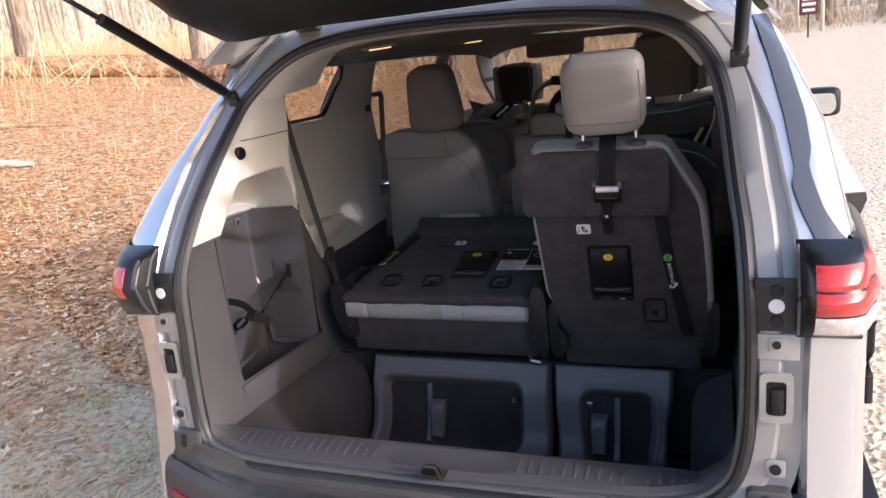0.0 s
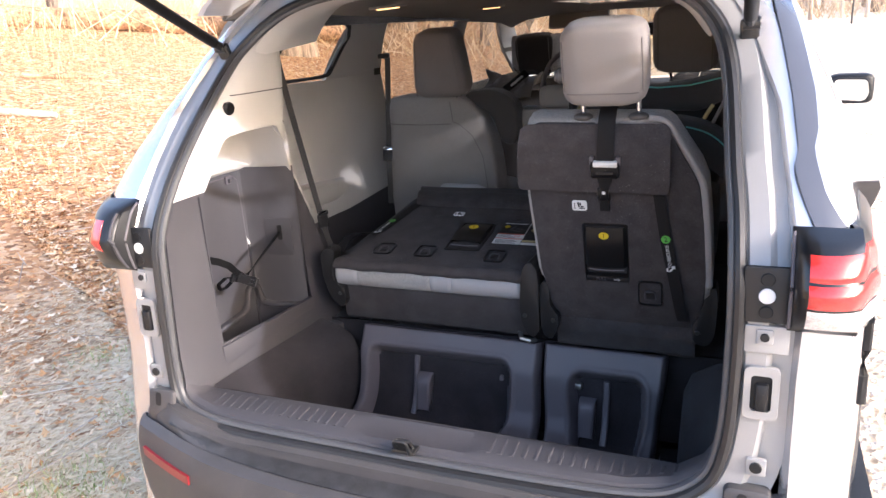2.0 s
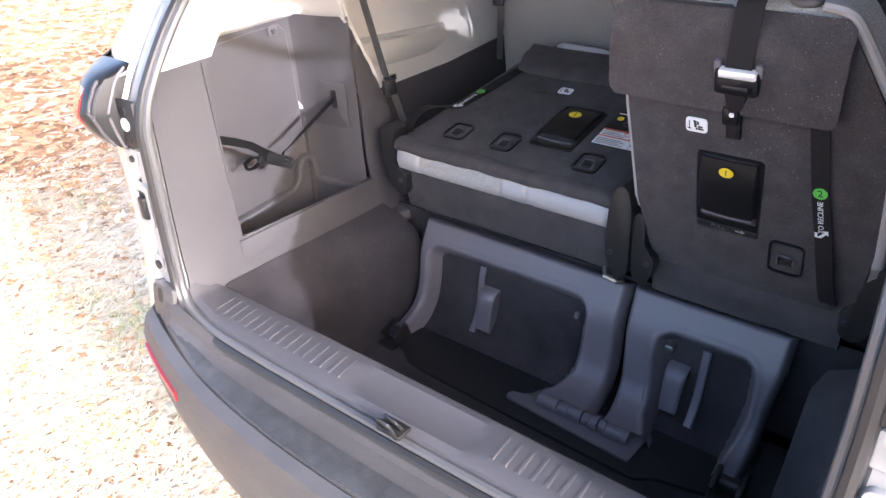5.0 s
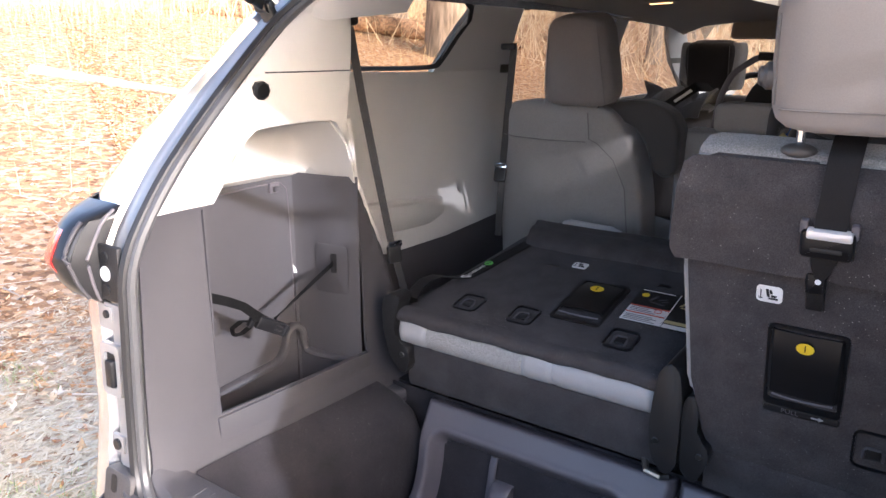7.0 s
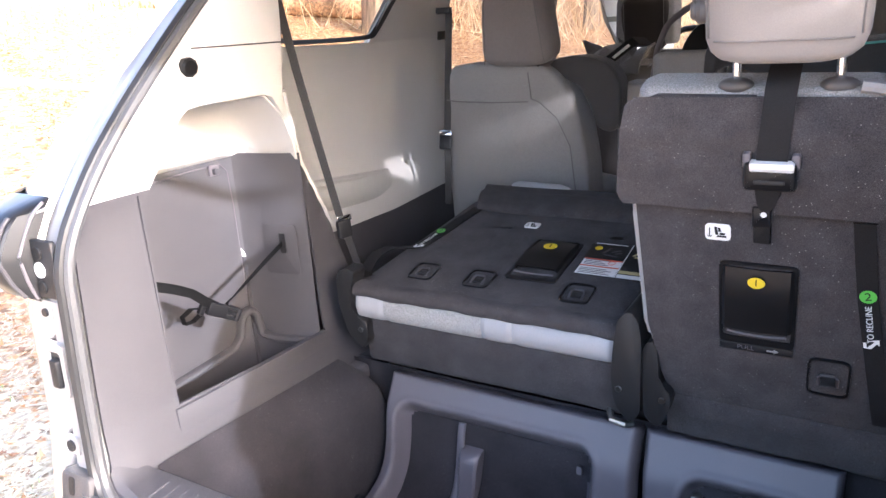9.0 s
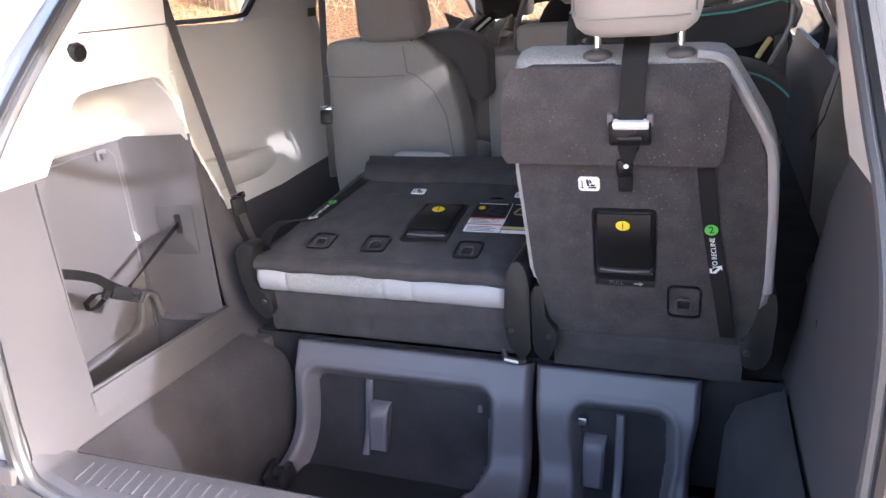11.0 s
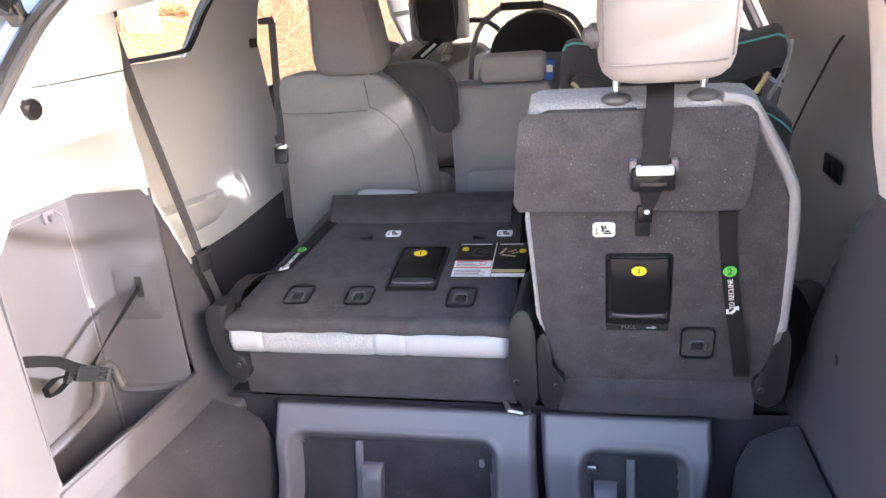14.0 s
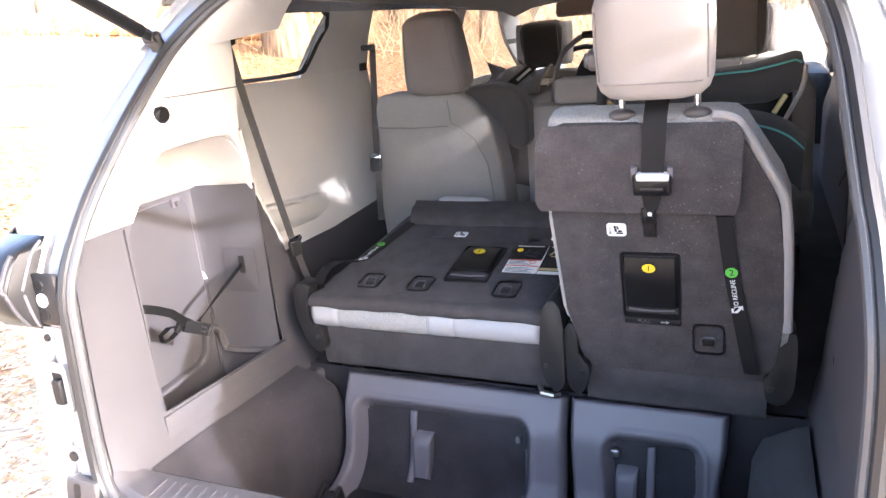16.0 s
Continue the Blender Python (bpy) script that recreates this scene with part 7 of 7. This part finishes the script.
V, F = [], []
while len(F) < 170000:
    r = rng.random() ** 1.6 * 15
    a = rng.uniform(math.radians(95), math.radians(215))
    x, y = -0.6 + r * math.cos(a), 0.6 + r * math.sin(a) if rng.random() < 0.5 else 0.6 - r * math.sin(a) * 0.35 + r * 0.6
    if x > -1.0 and y > -0.3:
        continue
    if x > -2.3 and rng.random() < 0.80:
        continue
    s = rng.uniform(0.014, 0.036) * (1 + 0.03 * r)
    w = s * rng.uniform(0.45, 0.7)
    b = rng.uniform(0, 6.283)
    ca, sa = math.cos(b), math.sin(b)
    z = ground_z(x, y) + rng.uniform(0.002, 0.02)
    t1, t2 = rng.uniform(-0.5, 0.5) * s, rng.uniform(-0.45, 0.45) * s
    cup = rng.uniform(-0.3, 0.5) * w
    i = len(V)
    for u, v, h in ((-s, 0, t1), (-0.75 * s, 0.6 * w, cup), (-0.35 * s, 0.45 * w, 0), (-0.1 * s, w, cup + t2), (0.25 * s, 0.5 * w, 0), (s, rng.uniform(-0.3, 0.3) * w, -t1), (0.3 * s, -0.55 * w, 0), (0.0, -w, cup - t2), (-0.4 * s, -0.4 * w, 0), (0, 0, 0)):
        V.append((x + u * ca - v * sa, y + u * sa + v * ca, max(z + h, z - 0.004) + 0.004))
    F += [(i + q, i + 9, i + (q + 1) % 9) for q in range(9)]
mesh_thing("leaf_litter", V, F, M_LEAVES, "thick litter of curled orange-brown fallen leaves", "leaves")

# tall dry grass on the bank
V, F = [], []
for k in range(34000):
    far = rng.random()
    x = -13.0 - 8 * far if rng.random() < 0.75 else rng.uniform(-13, -4.2)
    y = rng.uniform(-3, 17)
    if x > -12 and rng.random() < 0.7:
        continue
    h = rng.uniform(0.2, 0.6) * (1.0 if x < -9 else 0.6)
    w = rng.uniform(0.0015, 0.003) * (1 + 0.03 * abs(x))
    b = rng.uniform(0, 6.283)
    lx, ly = rng.gauss(0, 0.16) * h, rng.gauss(0, 0.16) * h
    z = ground_z(x, y)
    i = len(V)
    ca, sa = math.cos(b) * w, math.sin(b) * w
    V += [(x - ca, y - sa, z), (x + ca, y + sa, z), (x + lx * 0.4 + ca * 0.8, y + ly * 0.4 + sa * 0.8, z + h * 0.6), (x + lx * 0.4 - ca * 0.8, y + ly * 0.4 - sa * 0.8, z + h * 0.6), (x + lx, y + ly, z + h)]
    F += [(i, i + 1, i + 2, i + 3), (i + 3, i + 2, i + 4)]
mesh_thing("tall_dry_grass", V, F, M_DRY, "tall straw-coloured dry grass on the bank", "grass")

# thin flattened straw and green tufts beside the van
V, F = [], []
for k in range(42000):
    x = rng.uniform(-3.2, -0.55)
    y = rng.uniform(-1.6, 3.5)
    if rng.random() < 0.35:
        y = rng.uniform(-1.2, 0.6)
    L = rng.uniform(0.02, 0.065)
    b = rng.gauss(1.2, 0.9)
    w = rng.uniform(0.001, 0.0028)
    z = ground_z(x, y) + rng.uniform(0.003, 0.014)
    i = len(V)
    ca, sa = math.cos(b), math.sin(b)
    V += [(x, y, z), (x - sa * w * 2, y + ca * w * 2, z), (x + ca * L - sa * w * 2, y + sa * L + ca * w * 2, z + 0.004), (x + ca * L, y + sa * L, z + 0.004)]
    F.append((i, i + 1, i + 2, i + 3))
mesh_thing("flattened_straw", V, F, M_STRAW, "flattened pale straw on bare soil", "grass")
V, F = [], []
for cx, cy, n in ((-1.55, 0.35, 300), (-1.15, -0.05, 120), (-1.7, 0.9, 200), (-1.45, 1.1, 220), (-1.05, 0.25, 90), (-1.9, 0.2, 120), (-1.6, -0.4, 100), (-2.3, 1.2, 140), (-1.8, 1.5, 160), (-2.6, 0.7, 90)):
    for k in range(n):
        x, y = cx + rng.gauss(0, 0.10), cy + rng.gauss(0, 0.08)
        h, b = rng.uniform(0.02, 0.06), rng.uniform(0, 6.283)
        w = 0.0016
        lx, ly = rng.gauss(0, 0.02), rng.gauss(0, 0.02)
        z = ground_z(x, y)
        i = len(V)
        ca, sa = math.cos(b) * w, math.sin(b) * w
        V += [(x - ca, y - sa, z), (x + ca, y + sa, z), (x + lx, y + ly, z + h)]
        F.append((i, i + 1, i + 2))
mesh_thing("green_tufts", V, F, M_TUFT, "small green grass tufts in bare soil", "grass")

# gravel
V, F = [], []
for k in range(12000):
    x = rng.uniform(-3.4, 0.3)
    y = rng.uniform(-1.9, 2.4)
    if y > 0.1 + 0.3 * (-x - 1.0) and rng.random() < 0.4:
        continue
    if x > -0.9 and y > -0.1:
        continue
    s, b = rng.uniform(0.007, 0.024), rng.uniform(0, 6.283)
    w = s * rng.uniform(0.2, 0.6)
    ca, sa = math.cos(b), math.sin(b)
    z = ground_z(x, y) + rng.uniform(0.004, 0.014)
    t1, t2 = rng.uniform(-0.4, 0.4) * s, rng.uniform(-0.3, 0.3) * s
    i = len(V)
    for u, v, h in ((-s, 0, t1), (-0.2 * s, w, t2), (s, 0.2 * w, -t1), (0.1 * s, -w, -t2)):
        V.append((x + u * ca - v * sa, y + u * sa + v * ca, z + max(h, -0.003)))
    F += [(i, i + 3, i + 1), (i + 1, i + 3, i + 2)]
mesh_thing("leaf_scraps", V, F, M_LEAVES, "broken brown leaf scraps among the gravel", "leaves")
V, F = [], []
OCT = [(1, 0, 0), (0, 1, 0), (-1, 0, 0), (0, -1, 0), (0, 0, 0.7), (0.6, 0.6, 0.35), (-0.6, 0.6, 0.35), (-0.6, -0.6, 0.35), (0.6, -0.6, 0.35)]
OF = [(0, 5, 8), (0, 1, 5), (1, 6, 5), (1, 2, 6), (2, 7, 6), (2, 3, 7), (3, 8, 7), (3, 0, 8), (4, 5, 6), (4, 6, 7), (4, 7, 8), (4, 8, 5)]
for k in range(16000):
    if k % 3:
        x, y = rng.uniform(-0.9, 0.9), rng.uniform(-1.7, 0.0)
        x += max(0, -y - 0.3) * rng.uniform(-0.4, 0.3)
    else:
        x, y = 1.0 + rng.random() ** 1.5 * 2.6, rng.uniform(-1.0, 6.5)
    s = rng.uniform(0.004, 0.013) * (1 + 0.03 * max(0, y))
    b = rng.uniform(0, 6.283)
    ca, sa = math.cos(b), math.sin(b)
    sx, sy, sz = s * rng.uniform(0.8, 1.5), s, s * rng.uniform(0.6, 1.0)
    z = ground_z(x, y) - 0.001
    i = len(V)
    V += [(x + ca * u * sx - sa * v * sy, y + sa * u * sx + ca * v * sy, z + w * sz) for u, v, w in OCT]
    F += [tuple(i + q for q in f) for f in OF]
mesh_thing("gravel", V, F, M_STONES, "loose pale gravel stones", "gravel")

# twigs
V, F = [], []


def rod(V, F, a, b, r0, r1, n=5):
    a, b = Vector(a), Vector(b)
    d = (b - a).normalized()
    s = d.orthogonal().normalized()
    w = d.cross(s)
    i = len(V)
    for p, r in ((a, r0), (b, r1)):
        for k in range(n):
            q = p + s * (r * math.cos(k * 2 * math.pi / n)) + w * (r * math.sin(k * 2 * math.pi / n))
            V.append((q.x, q.y, q.z))
    for k in range(n):
        F.append((i + k, i + (k + 1) % n, i + n + (k + 1) % n, i + n + k))


for k in range(420):
    x, y = rng.uniform(-9, -1.0), rng.uniform(-2, 9)
    L, b = rng.uniform(0.1, 0.6), rng.uniform(0, 6.283)
    z = ground_z(x, y) + 0.012
    rod(V, F, (x, y, z), (x + L * math.cos(b), y + L * math.sin(b), ground_z(x + L * math.cos(b), y + L * math.sin(b)) + 0.015 + rng.uniform(0, 0.06)), rng.uniform(0.002, 0.006), 0.0015)
mesh_thing("fallen_twigs", V, F, M_TWIG, "scattered fallen grey twigs", "twigs")

# ---- fallen logs, sign ----
M_BARK = material("grey_bark", (0.32, 0.25, 0.19), 0.95, 0, 0.5, 18, 0.35, 3, 1.0, 22, stretch=(1, 1, 0.15), spec=0.2)
M_LOG = material("weathered_log", (0.50, 0.42, 0.34), 0.9, 0, 0.35, 25, 0.25, 4, 0.8, 25, spec=0.2)


M_LOGD = material("rotten_log", (0.36, 0.22, 0.13), 0.95, 0, 0.5, 14, 0.4, 3, 1.0, 16, spec=0.2)


def log(a, b, r, label, mat=M_LOG):
    pts = [Vector(a).lerp(Vector(b), k / 10) for k in range(11)]
    bm = bmesh.new()
    rings = []
    d = (Vector(b) - Vector(a)).normalized()
    s = d.cross(Vector((0, 0, 1))).normalized()
    w = s.cross(d)
    for i, p in enumerate(pts):
        rr = r * (1 - 0.04 * i) * (1 + 0.1 * math.sin(i * 1.7))
        rings.append([p + s * rr * math.cos(k * math.pi / 5) * (1 + 0.12 * math.sin(k * 2.3 + i)) + w * rr * math.sin(k * math.pi / 5) for k in range(10)])
    vs = grid(bm, rings, close=True)
    bm.faces.new(vs[0][::-1])
    bm.faces.new(vs[-1])
    lg = part("fallen_log", bm, mat, None, "", 60)
    return tagged(lg, label, "log", group="fallen logs")


def at(x, y, d=0.0):
    return (x, y, ground_z(x, y) + d)


log(at(-8.9, 4.0, 0.05), at(-7.05, 5.12, 0.05), 0.065, "pale weathered fallen branch in the leaves")
log(at(-15.8, 7.2, 0.30), at(-11.6, 12.1, 0.28), 0.32, "reddish-brown fallen trunk half hidden in dry grass", M_LOGD)
log(at(-12.2, 11.7, 0.22), at(-8.4, 15.3, 0.22), 0.25, "reddish-brown fallen trunk half hidden in dry grass", M_LOGD)
log(at(-9.3, 6.5, 0.03), at(-8.6, 7.2, 0.03), 0.035, "short grey fallen branch in the leaves", M_LOGD)
sg = thing("roadside_sign", "dark red square sign with white print on a thin post", "sign")
SG = Vector((3.79, 32, ground_z(3.79, 32)))
bm = bmesh.new()
tube(bm, [SG, SG + Vector((0, 0, 1.35))], 0.035, 8)
part("post", bm, M_STEELD, sg)
m = plane_frame(SG + Vector((0, -0.04, 1.25)), (1, 0, 0), (0, 0, 1))
bd = plate("board", rect(-0.34, -0.38, 0.34, 0.38, 0.03), m, 0, 0.02, M_MAROON, sg, 0.004, "dark red sign board")
for k, (w, v) in enumerate(((0.24, 0.22), (0.25, 0.02), (0.22, -0.20))):
    plate("print_bar", rect(-w, v - 0.06, w, v + 0.06, 0.02), m, 0.02, 0.024, M_WHITE, bd, 0)


# ---- trees ----
def tree_mesh(r, h, seed, limbs=7):
    g = random.Random(seed)
    V, F = [], []
    n = 9
    rows = 12
    lean_x, lean_y = g.gauss(0, 0.02), g.gauss(0, 0.02)

    def centre(s):
        return Vector((lean_x * s * h + 0.08 * math.sin(s * 5 + seed), lean_y * s * h + 0.06 * math.sin(s * 4 + seed * 2), s * h))
    for i in range(rows + 1):
        s = i / rows
        c = centre(s)
        rr = r * (1 - 0.75 * s) * (1.35 if i == 0 else 1.0)
        for k in range(n):
            a = 2 * math.pi * k / n
            q = rr * (1 + 0.10 * math.sin(k * 2.1 + i * 0.7 + seed))
            V.append((c.x + q * math.cos(a), c.y + q * math.sin(a), c.z - (0.15 if i == 0 else 0)))
    for i in range(rows):
        for k in range(n):
            F.append((i * n + k, i * n + (k + 1) % n, (i + 1) * n + (k + 1) % n, (i + 1) * n + k))
    T, TF = [], []
    for j in range(limbs):
        s = g.uniform(0.22, 0.95)
        a = g.uniform(0, 6.283)
        p = centre(s)
        L = g.uniform(0.12, 0.28) * h * (1.1 - 0.6 * s)
        rr = r * 0.35 * (1 - 0.7 * s)
        for seg in range(4):
            d = Vector((math.cos(a), math.sin(a), g.uniform(0.3, 0.9))).normalized() * L / 4
            q = p + d
            rod(T, TF, p, q, rr * (1 - seg / 4.5), rr * (1 - (seg + 1) / 4.5))
            for tw in range(5):
                b = a + g.uniform(-1.3, 1.3)
                e = Vector((math.cos(b), math.sin(b), g.uniform(-0.2, 0.9))) * g.uniform(0.3, 1.1)
                st = p + d * g.random()
                rod(T, TF, st, st + e, 0.012, 0.003, 3)
                rod(T, TF, st + e * 0.6, st + e * 0.6 + Vector((g.gauss(0, 0.3), g.gauss(0, 0.3), g.uniform(0, 0.4))), 0.006, 0.002, 3)
            p = q
            a += g.uniform(-0.5, 0.5)
    return (V, F), (T, TF)


TREE_KINDS = []
for k in range(5):
    (V, F), (T, TF) = tree_mesh(0.17 + 0.03 * k, 13 + k, 11 + k)
    a = bpy.data.meshes.new("trunk")
    a.from_pydata(V, [], F)
    for p in a.polygons:
        p.use_smooth = True
    a.materials.append(M_BARK)
    b = bpy.data.meshes.new("crown")
    b.from_pydata(T, [], TF)
    b.materials.append(M_BARK)
    TREE_KINDS.append((a, b))


def tree(x, y, kind, turn, size=1.0, label="bare grey-brown woodland tree in early spring"):
    tt = thing("tree", label, "tree", at(x, y, -0.05), "woodland trees")
    tt.rotation_euler = (0, 0, turn)
    tt.scale = (size, size, size)
    for nm, me in zip(("trunk", "crown"), TREE_KINDS[kind]):
        o = new(nm, me)
        o.parent = tt


tree(-8.6, 12.4, 4, 0.4, 1.35, "thick ridged bare trunk beyond the quarter window")
for x, y in ((-11.5, 14.5), (-13.5, 11), (-14, 8), (-15.5, 5), (-16, 1.5), (-12, 18), (-9.5, 20), (-6.5, 19), (-18, 13), (-19, 8), (-20, 3), (-15, 22), (-4.0, 24), (-8, 27), (-1.5, 22), (0.8, 26), (-12, 30)):
    tree(x, y, rng.randrange(5), rng.uniform(0, 6), rng.uniform(0.8, 1.15))
for k in range(22):
    x = rng.uniform(-4, 26)
    y = 37 + rng.uniform(0, 14) + 0.1 * x
    tree(x, y, rng.randrange(5), rng.uniform(0, 6), rng.uniform(0.9, 1.3))
# far woods all round
V, F = [], []
for k in range(560):
    a = rng.uniform(0, 6.283) if k % 3 == 0 else rng.uniform(0.9, 3.3)
    r = rng.uniform(36, 75)
    x, y = r * math.cos(a), r * math.sin(a)
    if x > -2 and y < 36 and x > 0 and r < 45 and y > -30:
        continue
    z = ground_z(x, y)
    R = rng.uniform(0.04, 0.13)
    rod(V, F, (x, y, z - 0.3), (x + rng.gauss(0, 0.6), y + rng.gauss(0, 0.6), z + rng.uniform(9, 18)), R, R * 0.25, 6)
    for q in range(4):
        b, h = rng.uniform(0, 6.283), rng.uniform(2, 10)
        rod(V, F, (x, y, z + h), (x + 2.2 * math.cos(b), y + 2.2 * math.sin(b), z + h + rng.uniform(0.5, 2)), R * 0.25, 0.015, 3)
mesh_thing("far_woods", V, F, M_TRUNKS, "far leafless grey-brown woods", "woods")
V, F = [], []
for k in range(30000):
    a = rng.uniform(0, 6.283)
    r = rng.uniform(15, 62)
    x, y = r * math.cos(a), r * math.sin(a)
    if x > -1 and y < 37 and y > -25 and x < 30:
        continue
    z = ground_z(x, y)
    h = rng.uniform(0.25, 1.3)
    rod(V, F, (x, y, z), (x + rng.gauss(0, 0.5), y + rng.gauss(0, 0.5), z + h), 0.006 + 0.0004 * r, 0.004, 3)
mesh_thing("underbrush", V, F, M_BRUSH, "tangled tan underbrush along the wood's edge", "brush")
# backdrop behind the woods, its daylight partly put in as emission
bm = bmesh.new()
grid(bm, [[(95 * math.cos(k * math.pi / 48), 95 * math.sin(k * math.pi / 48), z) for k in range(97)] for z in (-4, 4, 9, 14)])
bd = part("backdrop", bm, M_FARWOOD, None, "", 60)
tagged(bd, "brown far edge of the woods on a faintly glowing backdrop", "backdrop", kind="structure")
